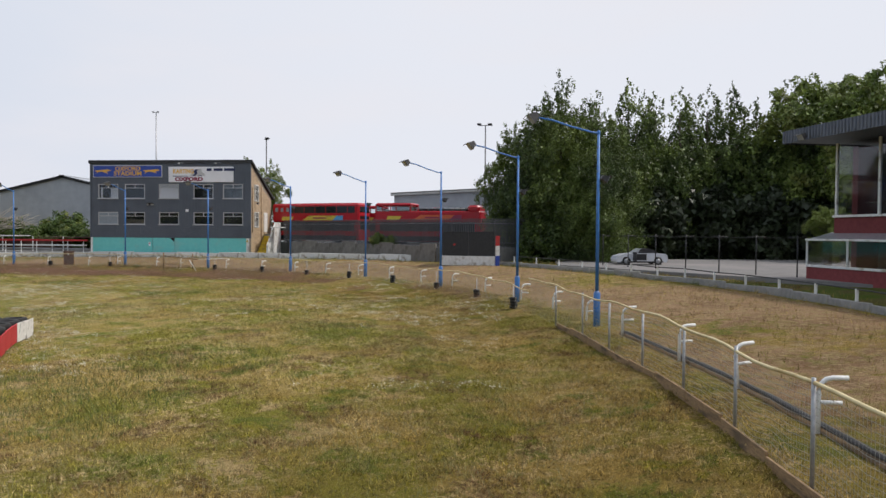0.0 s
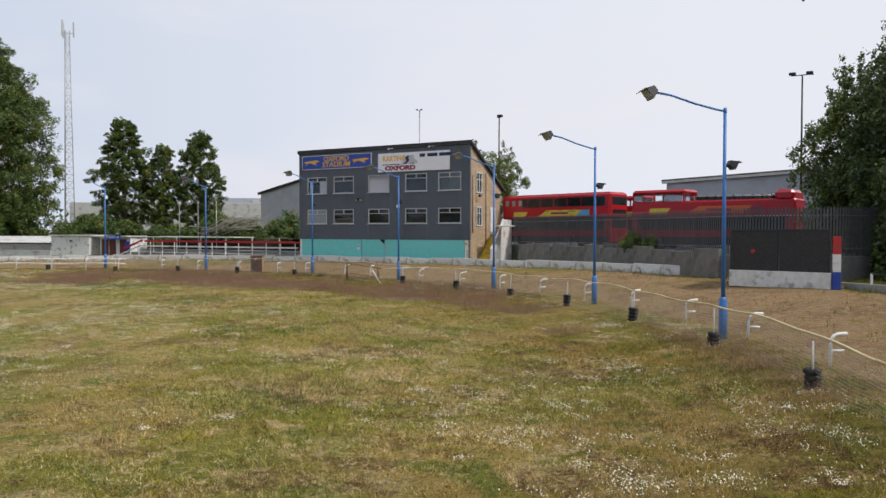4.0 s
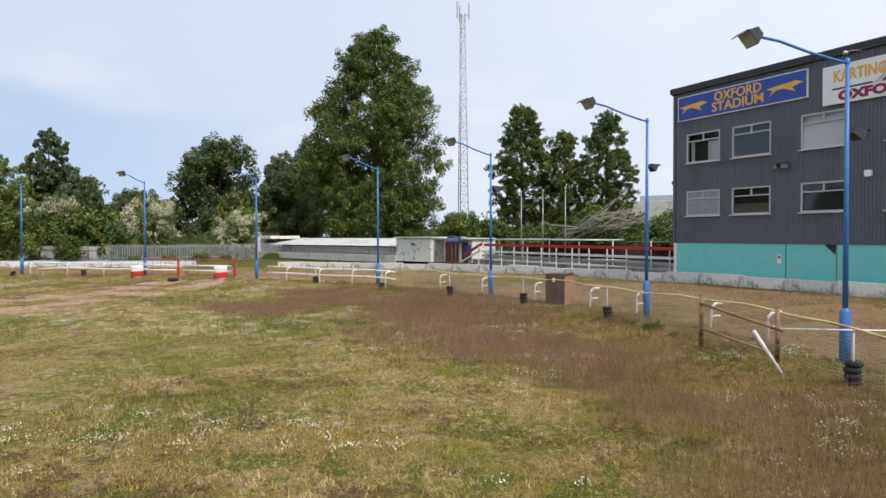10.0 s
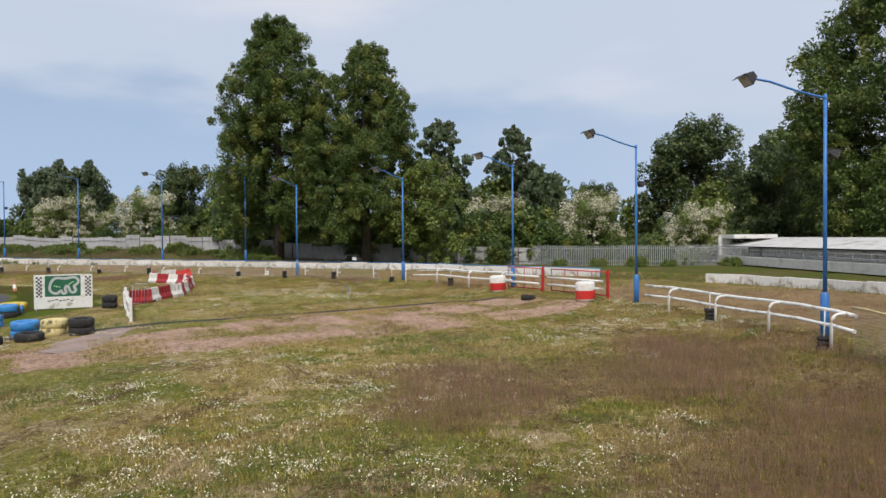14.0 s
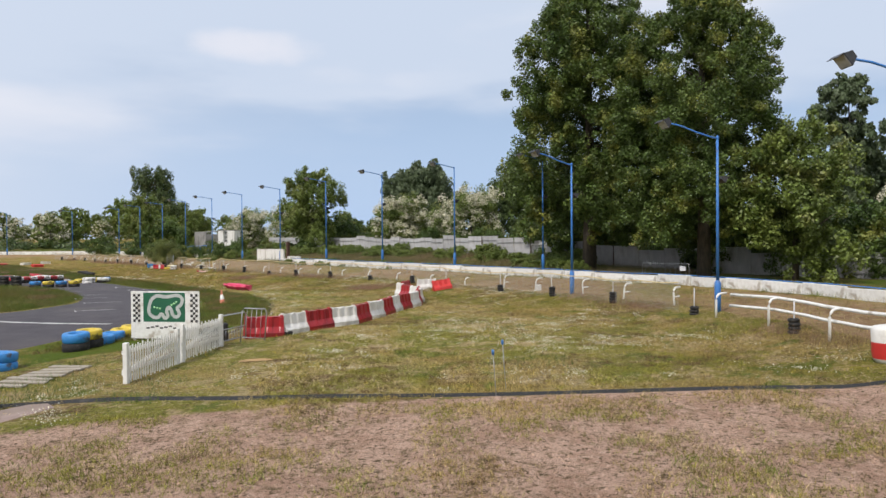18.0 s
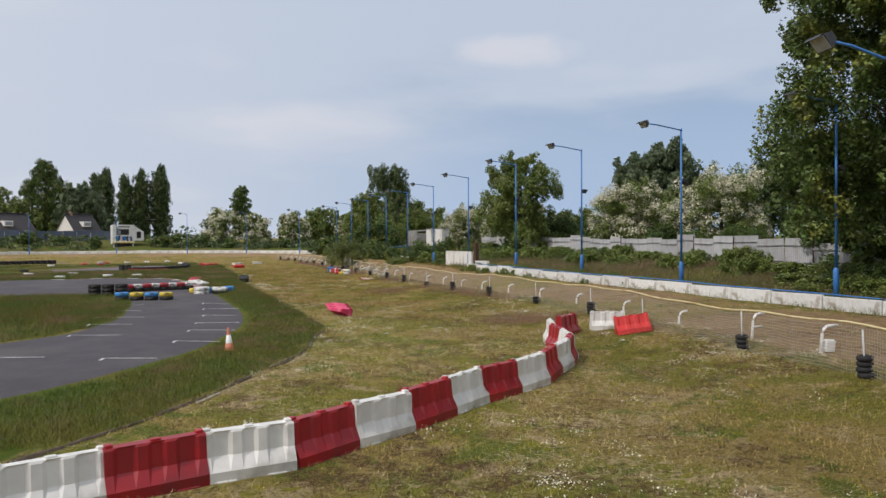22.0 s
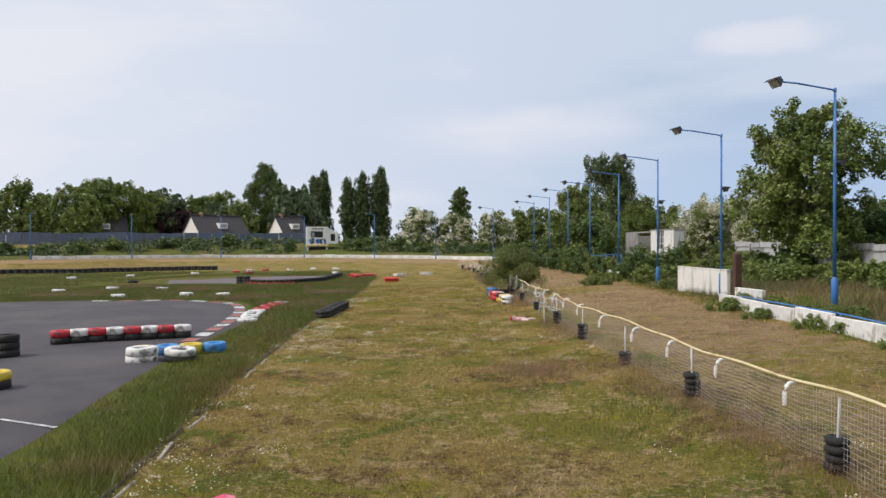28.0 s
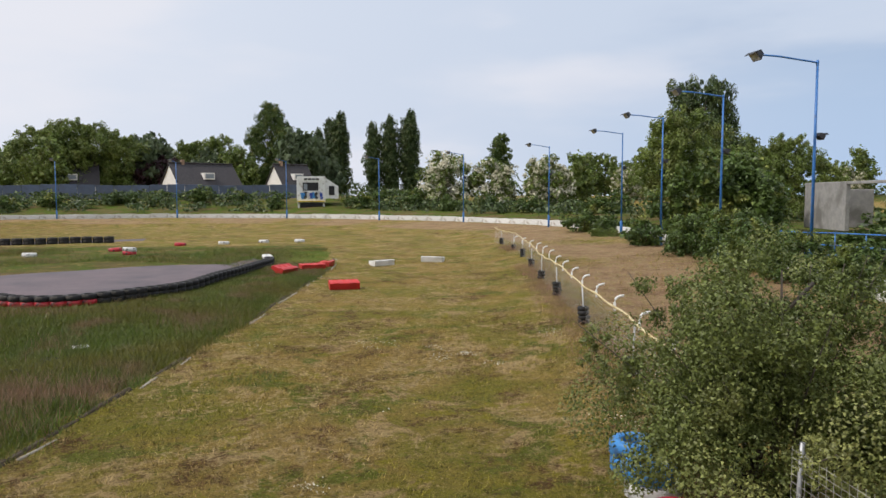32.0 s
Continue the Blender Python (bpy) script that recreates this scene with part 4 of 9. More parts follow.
def hall_window(x0, x1, z0, z1, fill, top_open):
    # fill is a plate close behind the pane; a dark one paints the unlit room
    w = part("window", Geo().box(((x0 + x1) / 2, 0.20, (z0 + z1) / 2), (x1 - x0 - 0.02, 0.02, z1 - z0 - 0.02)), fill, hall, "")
    cx, wd = (x0 + x1) / 2, x1 - x0
    zt = z1 - 0.40
    fr = Geo()
    for bx, bz, sx, sz in ((cx, z1 - 0.035, wd, 0.07), (cx, z0 + 0.035, wd, 0.07), (x0 + 0.035, (z0 + z1) / 2, 0.07, z1 - z0), (x1 - 0.035, (z0 + z1) / 2, 0.07, z1 - z0), (cx, zt, wd, 0.055), (cx, (zt + z1) / 2, 0.055, z1 - zt)):
        fr.box((bx, 0.04, bz), (sx, 0.11, sz), 0.008)
    part("frame", fr, M_ALU, w, "grey-white window frame")
    part("sill", Geo().box((cx, -0.06, z0 - 0.03), (wd + 0.14, 0.14, 0.05), 0.01), M_ALU, w)
    pane = part("pane", Geo().box((cx, 0.05, (z0 + zt) / 2), (wd - 0.12, 0.008, zt - z0 - 0.08)), M_GLASS, w)
    pane.visible_shadow = False
    for s in (-1, 1):
        p = part("top_light", Geo().box((cx + s * wd / 4, 0.05, (zt + z1) / 2), (wd / 2 - 0.10, 0.008, z1 - zt - 0.10)), M_GLASS, w)
        p.visible_shadow = False
    return w


# blinds and boards, and near-black plates for the shade of the rooms
FILLS = [M_INSHADE, M_INSHADE, M_BLIND, M_INSHADE, M_BLINDG], [M_BLINDG, M_INSHADE, M_INSHADE, M_INSHADE, M_INSHADE]
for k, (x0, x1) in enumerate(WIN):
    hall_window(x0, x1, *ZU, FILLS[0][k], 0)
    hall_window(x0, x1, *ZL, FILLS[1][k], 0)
# pale curtain strips behind the first upper window, boards in some panes
for x in (1.15, 2.25):
    part("curtain", Geo().box((x, 0.15, 7.0), (0.22, 0.03, 1.0), 0.01), M_BLIND, hall, "pale hanging curtain")
part("curtain", Geo().box((2.62, 0.15, 7.0), (0.5, 0.03, 1.0), 0.01), M_BLIND, hall, "pale hanging curtain")
part("closed_blind", Geo().box((8.53, 0.06, 7.0), (2.0, 0.012, 1.05), 0.003), M_BLIND, hall, "white closed roller blind")
part("closed_blind", Geo().box((15.37, 0.06, 6.95), (1.95, 0.012, 0.95), 0.003), M_BLINDG, hall, "grey boarded pane")
part("closed_blind", Geo().box((1.94, 0.03, 4.40), (2.05, 0.012, 1.15), 0.003), M_BLINDG, hall, "grey boarded window")
part("half_blind", Geo().box((4.85, 0.06, 4.05), (1.9, 0.012, 0.45), 0.003), mat("sandy_board", (0.22, 0.18, 0.14), (0.19, 0.155, 0.12), 4, 0.8), hall, "sandy boarded lower pane")

# signs
sg = part("name_sign", Geo().box((4.1, -0.10, 9.25), (7.4, 0.08, 1.16), 0.01), M_SIGNB, hall, "royal blue sign with gold stadium lettering")
part("sign_border", Geo().box((4.1, -0.085, 9.84), (7.5, 0.1, 0.05), 0.008).box((4.1, -0.085, 8.66), (7.5, 0.1, 0.05), 0.008).box((0.38, -0.085, 9.25), (0.05, 0.1, 1.2), 0.008).box((7.82, -0.085, 9.25), (0.05, 0.1, 1.2), 0.008), M_SIGNW, sg, "pale blue border")
words("lettering", "OXFORD", 0.62, M_GOLD, sg, pose(4.15, -0.15, 9.50, 90, 0, 0), 2.75, 0.008, 0.012)
words("lettering", "STADIUM", 0.62, M_GOLD, sg, pose(4.15, -0.15, 9.00, 90, 0, 0), 3.0, 0.008, 0.012)
for cx in (1.45, 6.75):
    # running-dog emblem as a plain swept shape
    g = Geo().prism([(-0.95, 0.10), (-0.45, 0.16), (0.1, 0.20), (0.55, 0.24), (0.92, 0.12), (0.6, 0.06), (0.35, -0.02), (0.55, -0.22), (0.2, -0.10), (-0.1, 0.0), (-0.45, -0.02), (-0.8, -0.24), (-0.62, -0.02)], 0.012, pose(cx, -0.148, 9.22))
    part("emblem", g, M_GOLD, sg, "gold running emblem")
s2 = part("advert_board", Geo().box((12.0, -0.10, 8.92), (6.9, 0.08, 1.58), 0.01), M_SIGNW, hall, "white advertising board with gold and maroon lettering")
words("lettering", "KARTING", 0.62, M_GOLD, s2, pose(10.15, -0.145, 9.22, 90, 0, 0), 2.2, 0.006, 0.02)
words("lettering", "OXFORD", 0.50, M_MAROON, s2, pose(10.75, -0.145, 8.42, 90, 0, 0), 3.0, 0.006, 0.03)
part("rule", Geo().box((9.85, -0.145, 8.74), (1.7, 0.008, 0.07)), M_NAVY, s2)
for k in range(3):
    g = Geo().prism([(-0.55, -0.42), (-0.2, -0.1), (-0.32, 0.12), (-0.1, 0.34), (0.18, 0.30), (0.22, 0.05), (0.5, -0.15), (0.62, -0.42), (0.3, -0.34), (0.0, -0.30)], 0.008, pose(11.25 + 0.32 * k, -0.145 - 0.004 * k, 9.08 + 0.03 * k))
    part("emblem", g, (M_ALU, M_NAVY, M_ALU)[k], s2, "grey kart emblem")
# the telephone line as plain bars
for k, w in enumerate((0.52, 0.95, 1.15)):
    part("text_bar", Geo().box((12.95 + (0.0, 0.95, 2.15)[k] - 0.05, -0.145, 9.40), (w, 0.008, 0.27), 0.002), M_NAVY, s2, "dark lettering bar")
# sign lamps on swan necks, corner floodlights, alarm box
for x in (9.9, 13.8):
    a = part("sign_lamp", Geo().tube([(x + 0.35, -0.1, 10.05), (x + 0.2, -0.5, 10.06), (x, -0.62, 10.02)], 0.018, 6), M_GALV, hall, "small sign lamp on a bracket")
    part("lamp_head", Geo().lathe([(0.0, 0.12), (0.06, 0.1), (0.11, 0.0), (0.10, -0.01), (0.0, 0.02)], 10, (x, -0.64, 9.96)), M_ALU, a)
for x in (6.4, 6.85):
    f = flood_parts(hall, pose(x, -0.25, 5.85, 25, 0, 20 if x > 6.5 else -25), 0.75)
part("lamp_bracket", Geo().box((6.62, -0.06, 5.95), (0.5, 0.08, 0.1), 0.01), M_BLACKMET, hall)
part("alarm_box", Geo().box((10.5, -0.07, 5.22), (0.30, 0.12, 0.26), 0.02), M_SIGNW, hall, "white alarm box")

# brick end: windows, door, pipes, lamp, yellow stair with white side wall
ex = F_W - 0.02
for z0, z1 in ((6.3, 7.9), (3.6, 5.1)):
    # dark plate on the brick, painting the unlit room
    w = part("end_window", Geo().box((ex + 0.03, 1.55, (z0 + z1) / 2), (0.05, 0.95, z1 - z0)), M_INSHADE, hall)
    fr = Geo()
    for dy, dz, sy, sz in ((0, (z1 - z0) / 2, 1.0, 0.08), (0, -(z1 - z0) / 2, 1.1, 0.08), (-0.47, 0, 0.07, z1 - z0), (0.47, 0, 0.07, z1 - z0), (0, 0, 0.06, z1 - z0), (0, 0.25, 1.0, 0.05)):
        fr.box((ex + 0.06, 1.55 + dy, (z0 + z1) / 2 + dz), (0.09, sy, sz), 0.008)
    part("frame", fr, M_WHITE, w)
part("downpipe", Geo().tube([(ex + 0.06, 2.9, 0.5), (ex + 0.06, 2.9, 8.0)], 0.05, 8), M_TIMBER, hall, "brown downpipe")
part("downpipe", Geo().tube([(ex + 0.06, 0.35, 3.0), (ex + 0.06, 0.35, 7.6)], 0.05, 8), M_TIMBER, hall, "brown downpipe")
flood_parts(hall, pose(ex + 0.35, 1.2, 6.0, 30, 0, 90), 0.7)
part("side_door", Geo().box((ex + 0.04, 4.3, 4.1), (0.06, 0.95, 2.1), 0.01), M_WHITE, hall, "white flush door")
st = part("outside_stair", Geo().box((ex + 0.75, 4.2, 1.6), (1.2, 1.2, 2.6)), M_CONC, hall, "outside stair with yellow treads")
for k in range(11):
    part("tread", Geo().box((ex + 0.75, 1.05 + 0.25 * k, 0.55 + 0.2 * k), (1.2, 0.30, 0.20), 0.012), M_YELLOW, st, "yellow painted tread")
part("stair_wall", Geo().add([(ex + 1.42 + s * 0.08, y, z) for s in (-1, 1) for y, z in ((0.9, 0.2), (5.0, 0.2), (5.0, 4.1), (3.4, 4.1), (0.9, 1.7))],
     [(0, 1, 2, 3, 4), (9, 8, 7, 6, 5)] + [(k, 5 + k, 5 + (k + 1) % 5, (k + 1) % 5) for k in range(5)]), M_WHITE, hall, "white painted stair side wall")
part("canopy", Geo().box((ex + 2.1, 2.2, 3.55), (1.3, 1.3, 0.10), 0.02), M_WHITE, hall)

# buff bricks of the end wall, course by course
BRICK = Geo().box((0, 0, 0), (0.024, 0.47, 0.135), 0.006).mesh("brick", M_BRICKY)
rr = random.Random(8)
zc = 0.55
row = 0
while zc < F_TOP - 0.6:
    y = 0.12 + (0.24 if row % 2 else 0)
    ymax = F_D if zc < BACK_TOP - 0.4 else (F_TOP - 0.55 - zc) / (F_TOP - BACK_TOP) * F_D
    while y + 0.24 < ymax + 0.2:
        hidden = any(abs(y + 0.1 - 1.55) < 0.68 and z0 - 0.1 < zc < z1 + 0.1 for z0, z1 in ((6.3, 7.9), (3.6, 5.1))) or (abs(y - 4.3) < 0.65 and 2.95 < zc < 5.2)
        if not hidden and y + 0.24 < ymax:
            o = new("brick", BRICK)
            o.parent = END_WALL
            o.location = (F_W - 0.012, y + 0.12, zc)
        y += 0.49
    zc += 0.15
    row += 1

# ---- trees ----
def crown_mesh(name, blobs, count, size, material, seed, flat=0.35, droop=0.0, extra=None, share=0.0, sub=9, fill=0.5, fine=True):
    """Leaf sprays in small tufts over many overlapping limbs, uneven and with gaps.
    blobs: rows of x, y, z, rx, ry, rz. Each spray is a small blade, or a bent pair where not fine."""
    r = np.random.default_rng(seed)
    b = np.array(blobs, float)
    tuft = r.normal(size=(len(b), sub, 3))
    tuft[:, :, 2] += 0.25
    tuft /= np.linalg.norm(tuft, axis=2, keepdims=True)
    tuft *= r.uniform(0.45, 1.12, (len(b), sub, 1))
    big = r.uniform(0.28, 0.52, (len(b), sub, 1))
    wgt = b[:, 3] * b[:, 4] + b[:, 5] * b[:, 3]
    k = r.choice(len(b), count, p=wgt / wgt.sum())
    j = r.integers(0, sub, count)
    n = r.normal(size=(count, 3))
    n /= np.linalg.norm(n, axis=1, keepdims=True)
    rad = 1 - np.abs(r.normal(0, fill * 0.6, count))
    c = b[k, :3] + b[k, 3:] * (tuft[k, j] + n * big[k, j] * rad[:, None])
    m = len(c)
    a = n + r.normal(0, 0.7, (m, 3))
    a[:, 2] += flat
    a /= np.linalg.norm(a, axis=1, keepdims=True)
    u = np.cross(a, r.normal(size=(m, 3)))
    u /= np.linalg.norm(u, axis=1, keepdims=True)
    u[:, 2] -= droop
    w = np.cross(a, u)
    s = (size * r.uniform(0.5, 1.4, m))[:, None]
    if fine:
        v = np.stack([c - w * s * 0.62 - u * s * 0.6, c + w * s * 0.62 - u * s * 0.6, c + u * s], 1).reshape(-1, 3)
        f = np.arange(3 * m).reshape(m, 3)
    else:
        v = np.stack([c - u * s, c + w * s * 0.55 + a * s * 0.12, c + u * s, c - w * s * 0.55 + a * s * 0.12], 1).reshape(-1, 3)
        f = np.arange(4 * m).reshape(m, 4)
        f = np.concatenate([f[:, [0, 1, 3]], f[:, [1, 2, 3]]])
    me = soup(name, v, f, material)
    if extra:
        me.materials.append(extra)
        bloom = r.random((len(b), sub)) < share
        top = bloom[k, j] & (n[:, 2] > -0.45) & (r.random(m) < 0.85)
        me.polygons.foreach_set("material_index", (top if fine else np.r_[top, top]).astype(np.int32))
    return me


def lumps(h0, h1, rmax, n, seed, shape="oak", sub=0.42):
    r = random.Random(seed)
    out = []
    if shape == "spires":      # several feathery leaders side by side
        for j in range(6):
            a, top = j * 1.05 + r.random(), h1 * (1.0 if j == 0 else r.uniform(0.62, 0.92))
            d = 0.0 if j == 0 else rmax * r.uniform(0.25, 0.5)
            for k in range(n // 6):
                u = (k + 0.6 * r.random()) / (n // 6)
                w = 1.0 - max(0.0, (u - 0.45) / 0.55) ** 1.4 * 0.80
                q = rmax * 0.42 * w * r.uniform(0.7, 1.1)
                t, e = r.uniform(0, 6.28), rmax * 0.5 * w * r.uniform(0.3, 1.0)
                out.append((d * math.cos(a) + e * math.cos(t), d * math.sin(a) + e * math.sin(t), h0 + (top - h0) * u, q * 0.8, q * 0.8, max(0.9, q * 1.15)))
        return out
    if shape == "column":      # tall plumes pressed together
        for k in range(n):
            u, a = (k + r.random()) / n, r.uniform(0, 6.28)
            w = rmax * (0.30 + 0.70 * math.sin(math.pi * min(1.0, 0.18 + 0.68 * u)) ** 0.7) * (1.0 if u < 0.8 else 1.0 - 1.3 * (u - 0.8))
            d = w * r.uniform(0.1, 0.62)
            out.append((d * math.cos(a), d * math.sin(a), h0 + (h1 - h0) * u * 0.93, w * 0.45, w * 0.45, 2.4))
        return out
    for k in range(n):
        u = (k + r.random()) / n
        if shape == "oak":
            prof = math.sin(math.pi * min(1, 0.26 + 0.70 * u)) ** 0.75
        elif shape == "poplar":
            prof = math.sin(math.pi * min(1, 0.12 + 0.83 * u)) ** 0.75
        elif shape == "cone":
            prof = 1.02 - 0.92 * u
        else:
            prof = math.sqrt(max(0.05, 1 - (2 * u - 0.9) ** 2 * 0.75))
        a = r.uniform(0, 2 * math.pi) if k % 3 else k * 2.4
        d = rmax * prof * (0.15 + 0.72 * r.random() ** 0.6)
        q = rmax * sub * (0.5 + 0.8 * r.random()) * (0.5 + 0.5 * prof)
        out.append((d * math.cos(a), d * math.sin(a), h0 + (h1 - h0) * u, q, q, q * r.uniform(0.9, 1.25)))
    return out


def wood_mesh(h, r0, limbs, seed, spread):
    r = random.Random(seed)
    g = Geo().tube([(0, 0, -0.3), (0.04 * h * 0.2, 0, h * 0.3), (-0.02 * h * 0.3, 0.02 * h * 0.3, h * 0.6), (0, 0, h * 0.92)], r0, 9, r2=r0 * 0.15)
    for k in range(limbs):
        z, a = h * (0.22 + 0.6 * k / limbs), r.uniform(0, 6.28)
        L = spread * r.uniform(0.5, 0.95) * (1.1 - 0.6 * k / limbs)
        g.tube([(0, 0, z), (L * 0.4 * math.cos(a), L * 0.4 * math.sin(a), z + L * 0.35), (L * math.cos(a + 0.2), L * math.sin(a + 0.2), z + L * 0.75)], r0 * 0.4, 6, r2=0.02)
    return g.mesh("trunk", M_BARK)


TREES = {}


def tree_kind(key, name, label, h, r0, blobs, count, size, material, seed, **kw):
    TREES[key] = (name, label, wood_mesh(h, r0, 9, seed, min(max(b[3] for b in blobs) * 2.2, h * 0.32)), crown_mesh("crown", blobs, count, size, material, seed, **kw), [None])


def tree(key, x, y, s=1.0, turn=0.0, sz=None, z=None, label=None):
    name, lab, wood, crown, first = TREES[key]
    t = thing(name, pose(x, y, (gz(x, y) if z is None else z) - 0.1, 0, 0, turn), label or lab, "shrub" if "bush" in name or "shrub" in name else "tree", name + "s beyond the track")
    t.scale = (s, s, sz or s)
    part("trunk", wood, None, t)
    part("crown", crown, None, t)
    return t


tree_kind("poplarA", "broadleaf_tree", "big spreading green broadleaf tree, full in leaf", 25, 0.55, lumps(1.2, 24.0, 8.2, 300, 1, "oak", 0.185), 200000, 0.125, M_LEAF, 11)
tree_kind("poplarC", "broadleaf_tree", "tall dense green broadleaf tree with a rounded top", 22, 0.5, lumps(3.0, 21.4, 6.2, 230, 31, "oak", 0.20), 270000, 0.092, M_LEAF, 12)
tree_kind("poplarB", "broadleaf_tree", "tall green poplar with loose upswept crown", 20, 0.45, lumps(2.0, 20.0, 4.9, 70, 2, "poplar", 0.36), 60000, 0.17, M_LEAF, 12)
tree_kind("poplarN", "broadleaf_tree", "slim upright green poplar in full leaf", 20, 0.4, lumps(1.5, 20.4, 3.9, 230, 35, "poplar", 0.20), 110000, 0.10, M_LEAF, 36)
tree_kind("thin", "birch_tree", "young birch with loose yellow-green leaves", 8.5, 0.12, lumps(1.5, 9.0, 2.6, 34, 37, "poplar", 0.34), 26000, 0.065, M_LEAFB, 38, sub=5)
tree_kind("birch", "birch_tree", "slim grey-green birch with drooping twigs", 17, 0.25, lumps(2.5, 17, 3.6, 50, 32, "poplar", 0.38), 38000, 0.14, M_LEAFW, 33, droop=0.8, sub=6)
tree_kind("round", "round_tree", "rounded dark green broadleaf tree", 12, 0.3, lumps(1.0, 11.6, 5.0, 54, 3, "round", 0.36), 46000, 0.16, M_LEAFD, 13)
tree_kind("ash", "ash_tree", "bright green tree with an open crown", 9.5, 0.22, lumps(1.2, 9.3, 3.9, 44, 4, "round", 0.34), 40000, 0.12, M_LEAFB, 14)
tree_kind("willow", "willow_tree", "grey-green willow tree with drooping branches", 13, 0.35, lumps(2.0, 12.6, 5.2, 50, 5, "round", 0.34), 40000, 0.16, M_LEAFW, 15, droop=0.9)
tree_kind("haw", "hawthorn_bush", "hawthorn covered in white blossom", 6.2, 0.18, lumps(0.4, 5.7, 3.7, 50, 6, "round", 0.34), 50000, 0.085, M_LEAFB, 16, extra=M_BLOSSOM, share=0.62)
tree_kind("bush", "green_bush", "dense green bush growing wild", 3.2, 0.1, lumps(0.0, 2.8, 2.5, 26, 7, "round", 0.40), 14000, 0.11, M_LEAF, 17)
tree_kind("bramble", "bramble_bush", "low green tangled bramble", 1.6, 0.05, lumps(0.0, 1.2, 2.3, 22, 8, "round", 0.34), 11000, 0.085, M_LEAFB, 18)
tree_kind("lombardy", "lombardy_poplar", "slim dark green Lombardy poplar", 24, 0.4, lumps(0.5, 23.4, 3.9, 96, 9, "column"), 36000, 0.24, M_LEAFD, 19)
tree_kind("fir", "conifer_tree", "tall feathery cypress with light green tips", 14, 0.35, lumps(0.4, 15.0, 4.4, 160, 10, "spires"), 62000, 0.125, M_LEAFF, 20, flat=0.1, droop=-0.35, sub=8, fill=0.7)
tree_kind("firA", "conifer_tree", "tall feathery cypress with light green tips", 14, 0.35, lumps(0.4, 15.0, 4.4, 190, 10, "spires"), 120000, 0.095, M_LEAFF, 24, flat=0.1, droop=-0.35, sub=9, fill=0.7)
# bush whose near-black leaves carry the shade below the trees
tree_kind("yew", "dark_bush", "dense dark evergreen bush, deep shade put into its leaf colour", 4.5, 0.1, lumps(0.0, 4.0, 3.0, 26, 71, "round", 0.42), 5000, 0.24, M_LEAFK, 72)
tree_kind("copper", "copper_beech", "dark copper-leaved beech tree", 10, 0.3, lumps(1.0, 10, 4.8, 40, 21, "round", 0.36), 9000, 0.30, M_LEAFC, 21)
# lighter kinds for the far growth
tree_kind("roundF", "round_tree", "rounded dark green tree, far off", 12, 0.3, lumps(1.0, 11.6, 5.0, 40, 3, "round", 0.38), 7000, 0.36, M_LEAFB, 53)
tree_kind("ashF", "ash_tree", "bright green open-crowned tree, far off", 9.5, 0.22, lumps(1.2, 9.3, 3.9, 34, 4, "round", 0.36), 4200, 0.34, M_LEAFB, 54)
tree_kind("willowF", "willow_tree", "grey-green drooping willow, far off", 13, 0.35, lumps(2.0, 12.6, 5.2, 40, 5, "round", 0.36), 4500, 0.45, M_LEAFW, 55, droop=0.9)
tree_kind("hawF", "hawthorn_bush", "hawthorn in white blossom, far off", 6.2, 0.18, lumps(0.4, 5.7, 3.7, 36, 6, "round", 0.36), 8000, 0.21, M_LEAFB, 56, extra=M_BLOSSOM, share=0.6)
tree_kind("bushF", "green_bush", "wild green bush growing densely", 3.2, 0.1, lumps(0.0, 2.8, 2.5, 22, 7, "round", 0.42), 2600, 0.23, M_LEAF, 57)

